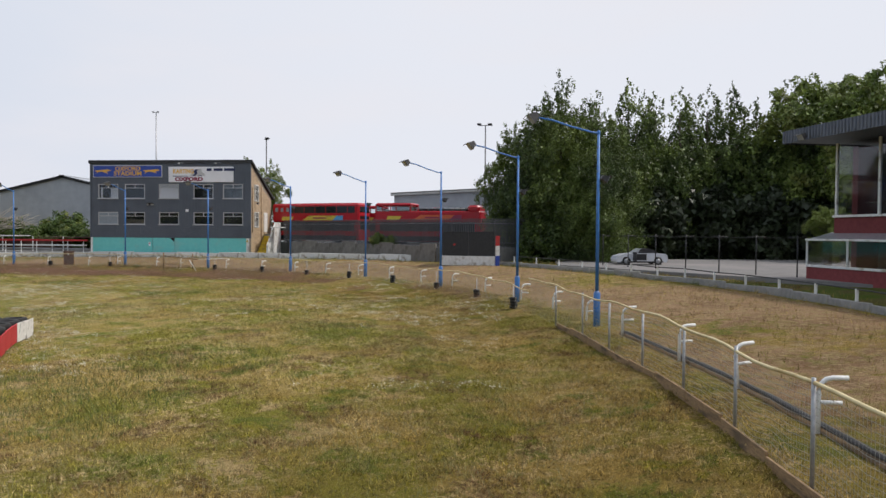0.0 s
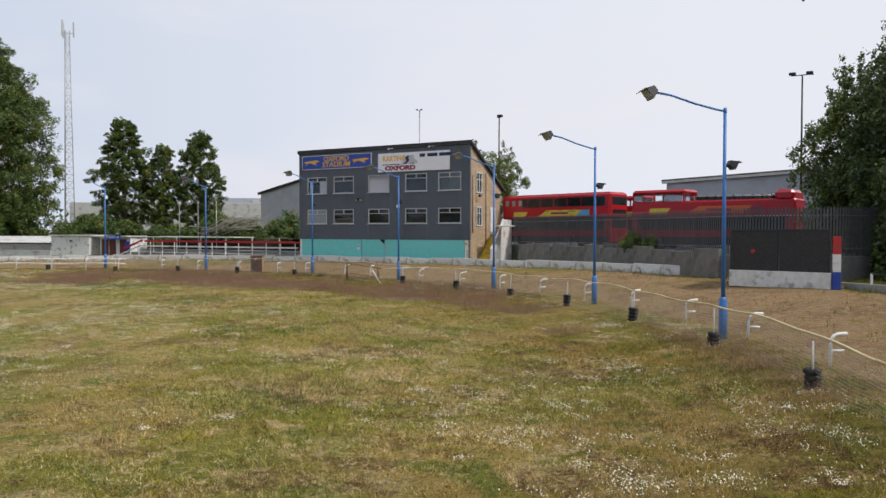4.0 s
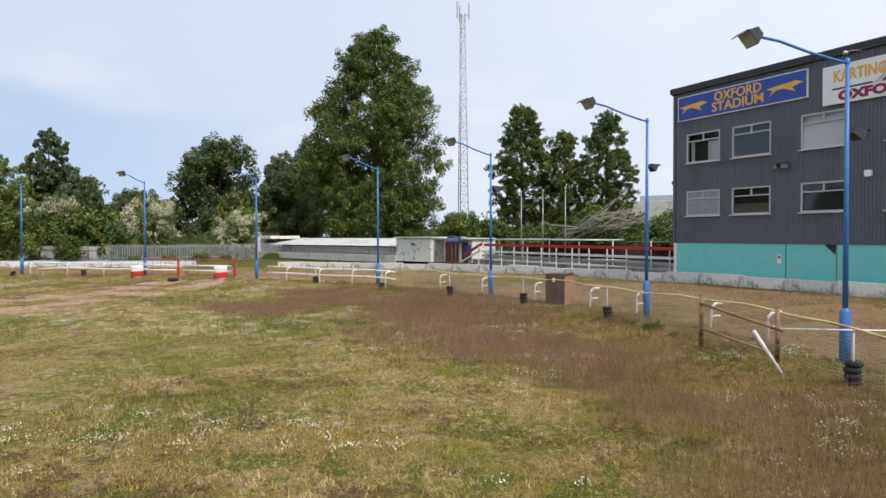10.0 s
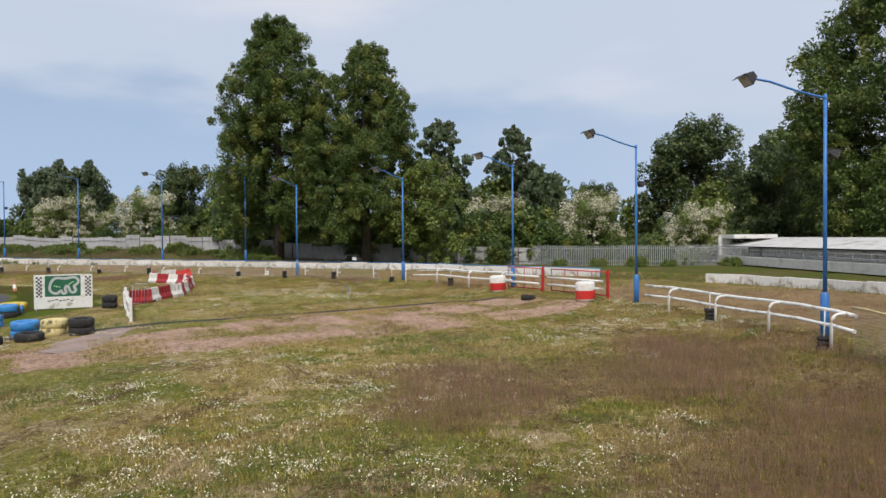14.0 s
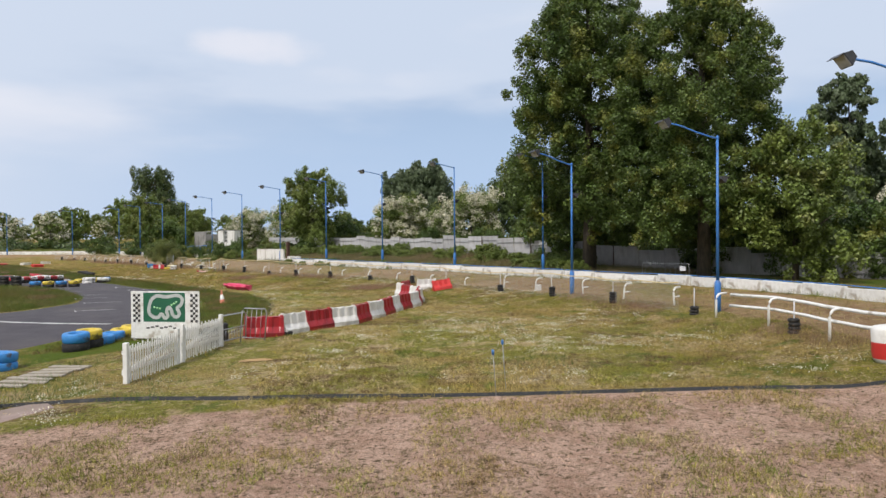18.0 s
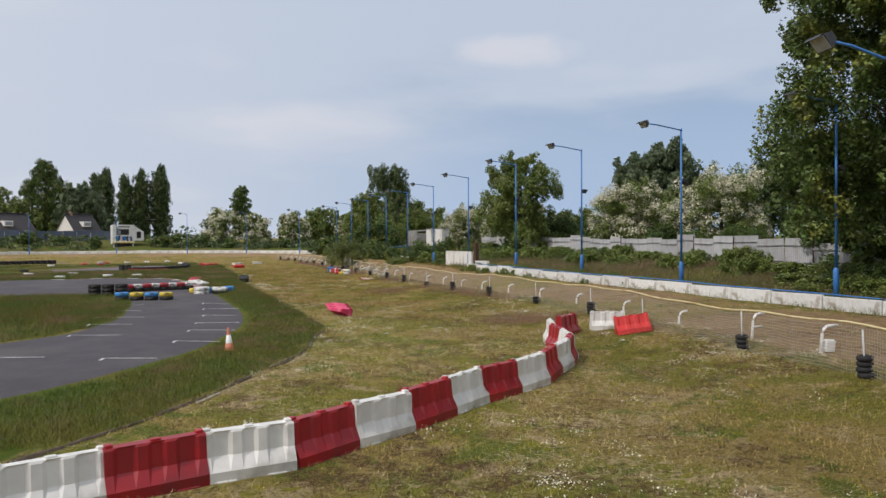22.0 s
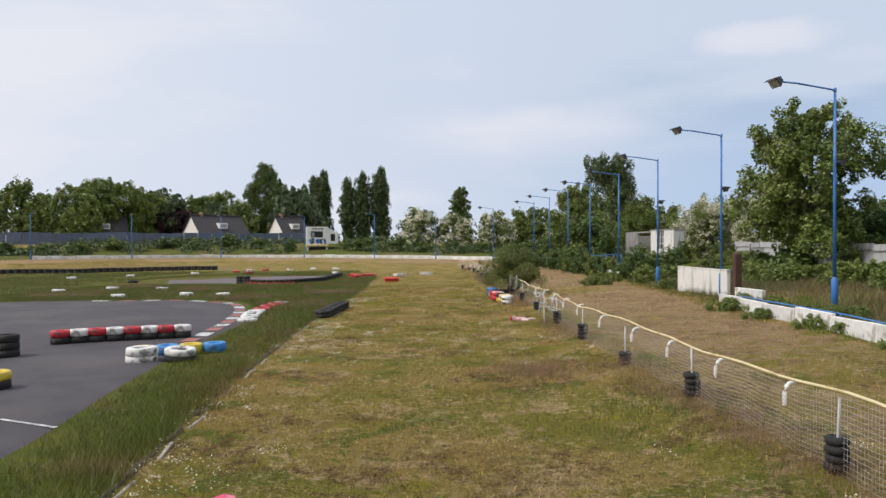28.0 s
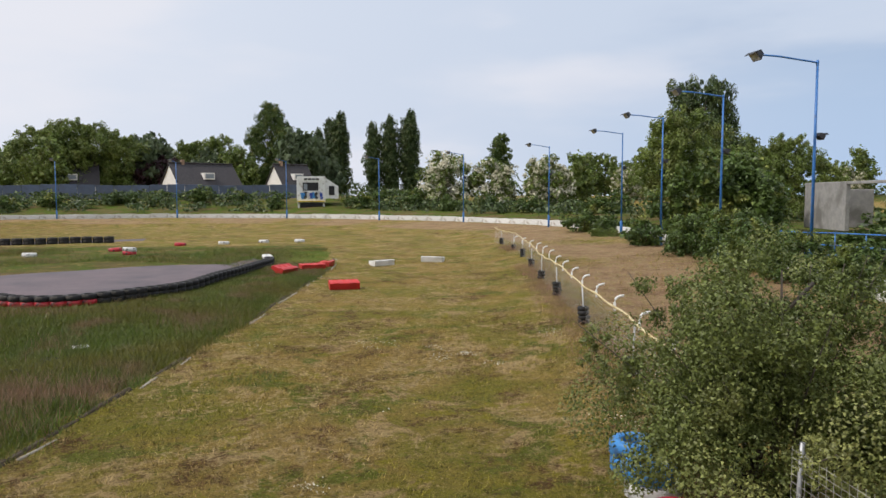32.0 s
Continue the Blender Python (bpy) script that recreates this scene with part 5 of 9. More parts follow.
PLACED = [
    ("poplarA", -95.2, 78.2, 1.22, 10, 1.15), ("poplarN", -99.6, 103.6, 1.34, 30, 1.06), ("poplarN", -95.0, 108.0, 1.0, 80, 0.86), ("poplarN", -91.0, 112.6, 1.22, 140, 0.98),
    ("poplarC", -91.9, 22.3, 1.13, 70, 1.07), ("poplarC", -90.4, 31.8, 0.96, 200, 0.93), ("ash", -91.5, 37.0, 1.0, 20),
    ("birch", -125.0, 31.7, 1.08, 0), ("birch", -124.0, 41.6, 1.0, 60), ("willow", -128.3, -34.0, 1.0, 20), ("round", -137.0, 67.0, 1.55, 40), ("round", -112.0, 72.0, 0.95, 10), ("round", -120.0, 52.0, 0.75, 70), ("willow", -128.0, 78.0, 1.25, 10), ("round", -118.0, 86.0, 1.1, 100),
    ("haw", -105.0, 42.6, 1.12, 0), ("haw", -101.5, 51.8, 1.12, 100), ("haw", -98.0, 62.0, 0.9, 70), ("haw", -107.0, -13.1, 1.2, 20, 1.08), ("haw", -107.5, -3.0, 1.2, 130, 1.18), ("ash", -103.5, -27.5, 1.12, 0),
    ("willow", -119, -21, 0.9, 30), ("round", -124, -8, 1.0, 110), ("willow", -123, 3, 0.92, 60),
    ("haw", -113, -40, 1.0, 50), ("haw", -116, -50, 1.15, 90), ("haw", -114, -60, 1.1, 150), ("round", -131.4, -133.4, 1.25, 0, 1.72), ("ash", -114, -80, 0.75, 10), ("ash", -106, -74, 0.65, 99), ("ash", -109, -90, 1.1, 40), ("bush", -101, -66, 1.6, 20),
    ("lombardy", -92.4, -322, 1.50, 0), ("lombardy", -84.0, -322, 1.40, 40), ("lombardy", -77.0, -322, 1.28, 80), ("lombardy", -67.2, -251, 1.12, 0), ("lombardy", -64.0, -254, 1.05, 100), ("lombardy", -60.4, -252, 0.92, 60), ("poplarA", -48.5, -232.6, 1.10, 0), ("ash", -28.0, -222, 1.55, 40), ("ash", -36.0, -222, 1.7, 90), ("ash", -5.0, -200, 1.9, 140), ("ash", -12.0, -199, 1.8, 10), ("ash", -18.0, -201, 1.55, 60), ("ash", 2.0, -203, 1.75, 220),
    ("poplarB", -138.4, -371, 1.45, 20), ("hawF", -89.9, -141.4, 1.35, 30), ("hawF", -98.0, -140.0, 1.2, 80), ("hawF", -106.0, -134.0, 1.3, 150), ("roundF", -112.0, -140.0, 0.7, 0),
    ("copper", -25.5, -203, 1.05, 0), ("roundF", -5, -190, 1.1, 20), ("roundF", -10, -200, 1.0, 90), ("ashF", -30, -225, 1.5, 10), ("ashF", -14, -230, 1.5, 70), ("roundF", 6, -180, 1.3, 170), ("roundF", 18, -170, 1.2, 120),
]
for key, x, y, sc, tn, *tall in PLACED:
    tree(key, x, y, sc, tn, *tall)

# ---- kart circuit: tarmac, markings, tyres, barriers ----
M_TARMAC = mat("worn_tarmac", (0.045, 0.040, 0.046), (0.064, 0.056, 0.063), 1.2, 0.85, bump=0.3, bscale=60, c3=(0.078, 0.068, 0.070), s3=0.25, amt3=0.5, world_pos=True)
M_PINKTAR = mat("faded_reddish_tarmac", (0.150, 0.115, 0.122), (0.120, 0.096, 0.104), 1.4, 0.85, bump=0.3, bscale=60, c3=(0.095, 0.082, 0.090), s3=0.3, amt3=0.5, world_pos=True)
M_LINE = mat("worn_white_line", (0.62, 0.62, 0.60), (0.45, 0.45, 0.44), 7, 0.8, c3=(0.16, 0.155, 0.155), s3=4.0, amt3=0.4, world_pos=True)
M_KERBR = mat("faded_red_kerb", (0.36, 0.13, 0.11), (0.30, 0.11, 0.10), 6, 0.8, c3=(0.2, 0.15, 0.14), s3=3.0, amt3=0.4)
M_PLRED = mat("red_plastic", (0.38, 0.014, 0.02), (0.30, 0.012, 0.018), 2.5, 0.42, c3=(0.22, 0.022, 0.028), s3=1.5, amt3=0.4, rnd=0.12)
M_PLRED2 = mat("bright_red_plastic", (0.58, 0.035, 0.03), (0.48, 0.028, 0.026), 2.5, 0.42, rnd=0.08)
M_PLWHITE = mat("dirty_white_plastic", (0.74, 0.73, 0.70), (0.64, 0.63, 0.59), 2.5, 0.45, c3=(0.42, 0.40, 0.36), s3=1.6, amt3=0.35, rnd=0.06)
M_PLPINK = mat("sun_faded_pink_plastic", (0.68, 0.045, 0.14), (0.58, 0.03, 0.10), 2.5, 0.4, c3=(0.78, 0.22, 0.30), s3=1.8, amt3=0.4)
M_TYBLUE = mat("blue_painted_tyre", (0.03, 0.20, 0.52), (0.04, 0.25, 0.58), 8, 0.5, bump=0.2, c3=(0.05, 0.06, 0.08), s3=4, amt3=0.2)
M_TYYEL = mat("yellow_painted_tyre", (0.66, 0.50, 0.05), (0.58, 0.43, 0.05), 8, 0.55, bump=0.2, c3=(0.10, 0.08, 0.03), s3=4, amt3=0.25)
M_TYPALE = mat("pale_yellow_painted_tyre", (0.68, 0.58, 0.28), (0.60, 0.50, 0.22), 8, 0.55, bump=0.2, c3=(0.10, 0.08, 0.03), s3=4, amt3=0.25)
M_TYRED = mat("red_painted_tyre", (0.50, 0.02, 0.035), (0.42, 0.02, 0.03), 8, 0.5, bump=0.2, c3=(0.06, 0.03, 0.03), s3=4, amt3=0.2)
M_TYWH = mat("white_painted_tyre", (0.72, 0.71, 0.68), (0.62, 0.61, 0.58), 8, 0.55, bump=0.3, c3=(0.12, 0.11, 0.10), s3=4, amt3=0.3)
M_TYOR = mat("orange_painted_tyre", (0.60, 0.12, 0.03), (0.52, 0.10, 0.03), 8, 0.55, bump=0.2)
TYCOL = {"k": M_TYRE, "b": M_TYBLUE, "y": M_TYYEL, "p": M_TYPALE, "r": M_TYRED, "w": M_TYWH, "o": M_TYOR}
TYNAME = {"k": "black", "b": "blue painted", "y": "yellow painted", "p": "pale yellow painted", "r": "red painted", "w": "white painted", "o": "orange painted"}


def strip_mesh(name, left, right, n, across, material, lift=0.03):
    """A ribbon of ground cover between two edge lines, lying on the ground."""
    a, b = smooth_line(left, 0.25), smooth_line(right, 0.25)
    a, b = (np.stack([np.interp(np.linspace(0, len(q) - 1, n), np.arange(len(q)), q[:, k]) for k in (0, 1)], 1) for q in (a, b))
    u = np.linspace(0, 1, across)[None, :, None]
    p = a[:, None] * (1 - u) + b[:, None] * u
    z = ground_z(p[..., 0], p[..., 1]) + lift
    z[:, 0] -= lift + 0.05
    z[:, -1] -= lift + 0.05
    idx = np.arange(n * across).reshape(n, across)
    f = np.stack([idx[:-1, :-1], idx[:-1, 1:], idx[1:, 1:], idx[1:, :-1]], -1).reshape(-1, 4)
    return soup(name, np.concatenate([p, z[..., None]], -1).reshape(-1, 3), f, material, True)


K_RIGHT = [(-36, 33), (-43, 30), (-49.9, 27.0), (-54.6, 24.9), (-57, 23.9), (-60.5, 21.5), (-62.9, 18.2), (-64.6, 14.5), (-65.7, 11.8), (-66.6, 7.5), (-67.0, 3), (-67.2, -2), (-67.4, -6.5), (-67.7, -11.4), (-68.3, -16), (-68.1, -20), (-67.6, -25), (-66.4, -28.6), (-64.0, -30.6), (-60.5, -31.4), (-55, -31), (-46, -30)]
K_LEFT = [(-36, 20), (-42, 17), (-48, 15.5), (-53, 15), (-56.6, 13.6), (-59.0, 11), (-60.6, 8.2), (-61.3, 5.5), (-61.7, 2.5), (-62.0, 0), (-62.1, -3), (-61.9, -6), (-61.2, -8), (-59.5, -9.8), (-56, -11.2), (-53, -12.7), (-51, -14), (-50, -16), (-49, -18), (-48, -20), (-47, -21.5), (-46, -22)]
tagged(new("kart_track", strip_mesh("kart_track", K_LEFT, K_RIGHT, 240, 16, M_TARMAC)), "dark grey kart circuit tarmac, weathered, with painted grid boxes", "road", kind="structure")
tagged(new("kart_track_far", strip_mesh("kart_track_far", [(-58, -47), (-62, -47.6), (-65.1, -48.4), (-67.5, -48.0), (-70.2, -51.0), (-71.4, -57), (-72.0, -62), (-71.6, -66)], [(-56, -57), (-58, -58.5), (-60.0, -60), (-61.8, -61.2), (-64, -63), (-66.5, -63.6), (-69.4, -64), (-71.0, -67.5)], 90, 10, M_PINKTAR)), "greyish kart track bend edged with tyres", "road", kind="structure")
tagged(new("kart_track_back", strip_mesh("kart_track_back", [(-30, -78), (-42, -80), (-52, -83), (-58, -87)], [(-30, -84), (-42, -86), (-52, -89), (-57, -91)], 50, 6, M_PINKTAR)), "far stretch of grey kart track", "road", kind="structure")
tagged(new("concrete_apron", strip_mesh("concrete_apron", [(-45.0, 36.2), (-46.0, 35.6), (-47.0, 35.0), (-48.4, 35.1), (-50.2, 34.9)], [(-44.6, 37.4), (-45.0, 37.8), (-45.6, 38.0), (-47.2, 37.4), (-50.0, 36.1)], 40, 8, mat("pale_pink_concrete", (0.33, 0.245, 0.215), (0.27, 0.20, 0.175), 2.0, 0.9, bump=0.4, bscale=30, c3=(0.24, 0.185, 0.15), s3=0.8, amt3=0.5, world_pos=True), 0.02)), "pinkish worn apron joining the kart track", "pavement", kind="structure")
tagged(new("drain_channel", strip_mesh("drain_channel", [(-44.5, 31.5), (-48, 33.8), (-51.3, 37.0), (-55.8, 41.8), (-60.0, 45.9), (-62.5, 48.3)], [(-44.8, 31.0), (-48.4, 33.4), (-51.8, 36.6), (-56.2, 41.4), (-60.4, 45.5), (-62.9, 47.9)], 60, 3, M_TYRE, 0.05)), "dark rubber strip across the earth crossing", "mat", kind="structure")


def flat(name, pts, w, material, parent, lift=0.045):
    """A painted bar from point to point on the ground."""
    (x0, y0), (x1, y1) = pts
    L = math.hypot(x1 - x0, y1 - y0)
    nx, ny = -(y1 - y0) / L * w / 2, (x1 - x0) / L * w / 2
    n = max(2, int(L / 0.6) + 1)
    v = []
    for k in range(n):
        x, y = x0 + (x1 - x0) * k / (n - 1), y0 + (y1 - y0) * k / (n - 1)
        for s in (1, -1):
            v.append((x + s * nx, y + s * ny, gz(x, y) + lift))
    return part(name, Geo().add(v, [(2 * k, 2 * k + 1, 2 * k + 3, 2 * k + 2) for k in range(n - 1)]), material, parent)


marks = thing("track_markings", pose(0, 0, 0), "worn white grid boxes painted on the kart tarmac", "road marking", kind="structure")
for (xa, ya, xb, yb) in ((-63.5, 12.4, -65.0, 13.1), (-64.1, 9.7, -65.7, 10.5), (-64.8, 6.8, -66.1, 7.5), (-65.2, 3.95, -66.8, 4.7), (-60.5, 5.8, -62.3, 6.7), (-60.2, 8.7, -61.7, 9.3), (-61.0, 3.0, -62.4, 3.8),
                         (-59.6, 11.6, -61.2, 12.4), (-62.7, 15.2, -64.0, 15.9), (-57.5, 16.2, -59.0, 17.0), (-60.5, 18.2, -61.8, 19.0), (-65.6, 1.0, -66.9, 1.7), (-61.4, 0.2, -62.7, 0.9)):
    flat("grid_line", ((xa, ya), (xb, yb)), 0.09, M_LINE, marks)
    flat("grid_tick", ((xa, ya), (xa + 0.12, ya + 0.45)), 0.09, M_LINE, marks, 0.047)
flat("start_line", ((-56.5, 22.6), (-52.0, 16.0)), 0.28, M_LINE, marks)
for k in range(9):
    x = -49.0 + 0.75 * k
    flat("dash", ((x, 24.5 - 0.10 * k), (x + 0.38, 24.45 - 0.10 * k)), 0.22, M_LINE, marks)
KERB = smooth_line([(-66.9, -10.5), (-67.3, -14), (-67.4, -18), (-67.2, -22.5), (-66.4, -26.3), (-64.6, -28.9), (-61.5, -30.0), (-56, -30.0)])
for k in range(0, len(KERB) - 3, 3):
    flat("kerb_block", (KERB[k], KERB[k + 2]), 0.55, M_LINE if (k // 3) % 2 else M_KERBR, marks, 0.05)


# tyres ---------------------------------------------------------------
TYRE_MESH = {}


def tyre_mesh(col, R=0.36, w=0.24):
    key = (col, R, w)
    if key not in TYRE_MESH:
        TYRE_MESH[key] = Geo().lathe(tyre_profile(R, w, R * 0.52), 20, closed=True).mesh("tyre", TYCOL[col])
    return TYRE_MESH[key]


def tyre_stack(x, y, cols, R=0.36, w=0.24, z=None, label=None, group="painted tyres"):
    z = gz(x, y) if z is None else z
    r = random.Random(int(x * 31 + y * 17))
    t = thing("tyre_stack", pose(x, y, z - 0.03, r.uniform(-3, 3), r.uniform(-3, 3), r.uniform(0, 360)), label or "stack of %s tyres on the grass" % TYNAME[cols[-1]], "tyres", group)
    for k, c in enumerate(cols):
        o = part("tyre", tyre_mesh(c, R, w), None, t)
        o.location = (r.uniform(-0.03, 0.03), r.uniform(-0.03, 0.03), k * w * 0.98)
    return t


def tyre_row(p, q, tops, base="k", R=0.34, w=0.26, label=""):
    """A tyre wall: a row of stacks strapped together, base course and painted top course."""
    t = thing("tyre_wall", pose(0, 0, 0), label, "tyre barrier")
    n = len(tops)
    for k in range(n):
        u = (k + 0.5) / n
        x, y = p[0] + (q[0] - p[0]) * u, p[1] + (q[1] - p[1]) * u
        z = gz(x, y) + 0.02
        for j, c in enumerate(base + tops[k]):
            o = part("tyre", tyre_mesh(c, R, w), None, t)
            o.location = (x, y, z + j * w * 0.98)
    return t


tyre_row((-61.5, -3.3), (-64.45, -2.1), "byby", "k", 0.36, 0.22, "tyre wall with blue and yellow tops on the tarmac")
tyre_row((-62.3, -10.6), (-66.7, -12.1), "rwrwrwrw", "k", 0.34, 0.24, "tyre wall with red and white tops on the tarmac")
tyre_row((-65.9, -7.1), (-68.7, -7.6), "ybyb", "", 0.36, 0.30, "row of yellow and blue tyres at the track edge")
tyre_stack(-66.5, -6.0, "ww", 0.46, 0.24, label="scuffed white painted tyres lying on the tarmac")
tyre_stack(-67.6, -6.1, "kw", 0.46, 0.20, label="half painted white tyres lying on the tarmac")
tyre_row((-60.2, -8.6), (-62.4, -7.6), "kkk", "kk", 0.36, 0.24, "plain black tyre wall in the hairpin")
tyre_row((-71.5, -18.6), (-72.6, -24.2), "kkkkkkkkk", "k", 0.38, 0.17, "line of black tyres at the verge")
for k, (x, y) in enumerate(((-68.2, -17.4), (-68.15, -18.6), (-68.1, -19.8), (-68.1, -20.9), (-68.1, -22.0), (-68.25, -23.2), (-68.5, -24.4), (-68.8, -25.6), (-69.0, -26.8))):
    tyre_stack(x, y, "wwwwwrrrw"[k], 0.46, 0.18, label="flat %s tyre half buried at the track edge" % TYNAME["wwwwwrrrw"[k]])
for k in range(3, 9):
    u = k / 8
    tyre_stack(-52.0 - 4.2 * u, 28.4 - 3.0 * u, ("k" if k < 5 else "") + "bybbybbyy"[k], 0.40, 0.30, label="%s tyre lying along the track edge" % TYNAME["bybbybbyy"[k]])
tyre_stack(-50.9, 28.9, "bb", 0.52, 0.26, label="large blue painted tyres, torn, at the track edge")
for x, y, c, r in ((-47.05, 32.3, "yy", 0.46), (-48.0, 33.2, "bb", 0.45), (-48.55, 33.9, "pp", 0.43), (-48.8, 34.8, "kk", 0.42), (-46.0, 31.5, "bb", 0.46), (-45.3, 31.0, "yy", 0.46), (-48.6, 30.3, "y", 0.42), (-49.5, 29.6, "y", 0.42), (-47.6, 30.6, "b", 0.42), (-46.3, 33.3, "k", 0.45), (-47.3, 34.0, "k", 0.45), (-45.4, 32.4, "k", 0.45)):
    tyre_stack(x, y, c, r, 0.30)
for k, (x, y, c) in enumerate(((-81.75, -23.2, "ww"), (-81.8, -24.0, "yp"), (-81.85, -24.75, "yk"), (-81.75, -25.5, "rr"), (-81.95, -26.3, "ww"), (-81.95, -27.0, "rr"), (-82.5, -27.3, "rk"), (-82.1, -27.9, "rr"), (-82.3, -29.2, "wb"), (-82.4, -30.0, "bb"))):
    tyre_stack(x, y, c, 0.36, 0.235, label="%s tyres beside the wire fence" % {"w": "torn white painted", "p": "yellow painted", "k": "yellow and black", "r": "red painted", "b": "blue painted"}[c[-1]])
WALL2 = smooth_line([(-64.6, -48.3), (-66.2, -47.4), (-68.0, -47.6), (-69.6, -49.2), (-70.8, -51.5), (-71.6, -55.5), (-72.2, -59.5), (-72.5, -63.0), (-71.9, -66.0)])
t2 = thing("tyre_wall", pose(0, 0, 0), "long curved wall of black tyres edging the far kart bend", "tyre barrier")
for k in range(0, len(WALL2), 1):
    x, y = WALL2[k]
    for j in range(2):
        o = part("tyre", tyre_mesh("w" if k > len(WALL2) - 4 and j else "r" if k < 9 and not j else "k", 0.29, 0.20), None, t2)
        o.location = (x, y, gz(x, y) + 0.02 + 0.195 * j)
tyre_row((-63.6, -48.8), (-64.6, -48.3), "kk", "kk", 0.36, 0.22, "short square block of black tyres")
tw_ = thing("tyre_wall", pose(0, 0, 0), "black tyre wall faced with red and white panels in long grass", "tyre barrier")
TWL = smooth_line([(-8.3, 14.8), (-9.3, 16.6), (-10.7, 19.4), (-11.2, 20.9), (-11.8, 22.0)], 0.1)
for k in range(0, len(TWL) - 9, 9):
    a_, b_ = TWL[k], TWL[k + 9]
    c_, t_ = (a_ + b_) / 2, (b_ - a_) / np.hypot(*(b_ - a_))
    m_ = pose(c_[0], c_[1], gz(*c_) + 0.02, 0, 0, turn_of(b_ - a_))
    part("face_panel", Geo().box((0, 0, 0.30), (0.90, 0.03, 0.58), 0.012), M_TYWH if (k // 9) % 4 in (2, 3) and k > 30 else M_TYRED, tw_).matrix_world = m_
    for row in range(2):
        for j in range(3):
            o = part("tyre", tyre_mesh("k", 0.36, 0.22), None, tw_)
            o.location = (c_[0] - t_[1] * (0.42 + 0.7 * row), c_[1] + t_[0] * (0.42 + 0.7 * row), gz(*c_) + 0.02 + 0.215 * j)
tyre_stack(-71.0, -33.0, "k", 0.42, 0.2)
for k in range(3, 9):
    u = k / 8
    x, y = -69.6 - 1.2 * u, -29.0 - 11.5 * u
    tyre_stack(x, y, "wkrkwkkkw"[k], 0.24, 0.10, gz(x, y) - 0.035, label="%s kerb tyre sunk in the grass" % TYNAME["wkrkwkkkw"[k]])
for x, y, c in ((-52, -40, "w"), (-55, -42.5, "w"), (-48, -36, "w"), (-59, -41, "w"), (-56, -70, "w"), (-60, -74, "r"), (-62, -71, "rw"), (-50, -66, "w"), (-66, -82, "w"), (-69, -84, "w"), (-72, -84, "w"), (-63, -80, "r"), (-58, -33.5, "w"), (-62, -35, "w"), (-64.5, -34.6, "w"), (-54, -52, "k"), (-46, -60, "w"), (-54, -4, "w")):
    tyre_stack(x, y, c, 0.45, 0.26, label="%s marker tyre far out on the infield" % TYNAME[c[-1]])
bw = thing("tyre_wall", pose(0, 0, 0), "far dark tyre wall across the back of the infield", "tyre barrier")
for k in range(34):
    x, y = -30 - 0.78 * k, -76.5 - 0.12 * k - 0.004 * k * k
    o = part("tyre", tyre_mesh("k", 0.41, 0.30), None, bw)
    o.location = (x, y, gz(x, y) + 0.25)
    o2 = part("tyre", tyre_mesh("k", 0.41, 0.30), None, bw)
    o2.location = (x, y, gz(x, y) - 0.02)


# water-filled plastic barriers -----------------------------------------
def barrier_geo(L=1.29, h=0.70):
    prof = [(0.24, 0.0), (0.24, 0.17), (0.13, 0.36), (0.10, h - 0.03), (0.08, h)]
    xs = [(-L / 2, 0), (-L / 2 + 0.10, 0), (-L / 2 + 0.16, 1), (-0.30, 1), (-0.24, 0), (-0.12, 0), (-0.06, 1), (0.06, 1), (0.12, 0), (0.24, 0), (0.30, 1), (L / 2 - 0.16, 1), (L / 2 - 0.10, 0), (L / 2, 0)]
    rows = []
    for x, dent in xs:
        ring = []
        for s in (-1, 1):
            pts = [(s * (y - (0.035 if dent and 0.25 < z < h - 0.01 else 0)), z) for y, z in prof]
            ring += pts if s < 0 else pts[::-1]
        rows.append([(x, y, z) for y, z in ring])
    n = len(rows[0])
    g = Geo().add([p for r in rows for p in r], [(i * n + j, (i + 1) * n + j, (i + 1) * n + (j + 1) % n, i * n + (j + 1) % n) for i in range(len(rows) - 1) for j in range(n)])
    g.add(rows[0], [tuple(range(n))])
    g.add(rows[-1], [tuple(range(n))[::-1]])
    return g


BAR_PARTS = [("body", barrier_geo())] + [("lug", Geo().box((x, 0, 0.715), (0.10, 0.10, 0.05), 0.01)) for x in (-0.58, 0.58)] + [("filler_cap", Geo().box((0, 0, 0.71), (0.14, 0.09, 0.03), 0.01))] + [("foot", Geo().box((x, 0, 0.02), (0.3, 0.52, 0.05), 0.01)) for x in (-0.36, 0.36)]
BAR = {k: [(nm, geo.mesh(nm, m)) for nm, geo in BAR_PARTS] for k, m in (("r", M_PLRED), ("R", M_PLRED2), ("w", M_PLWHITE), ("p", M_PLPINK))}
BARNAME = {"r": "dull red plastic", "R": "bright red plastic", "w": "dirty white plastic", "p": "sun-faded pink plastic"}


def barrier(col, m, extra="standing on the grass"):
    t = thing("road_barrier", m, "%s water-filled barrier %s" % (BARNAME[col], extra), "barrier", "plastic barriers on the infield")
    for nm, me in BAR[col]:
        part(nm, me, None, t)
    return t


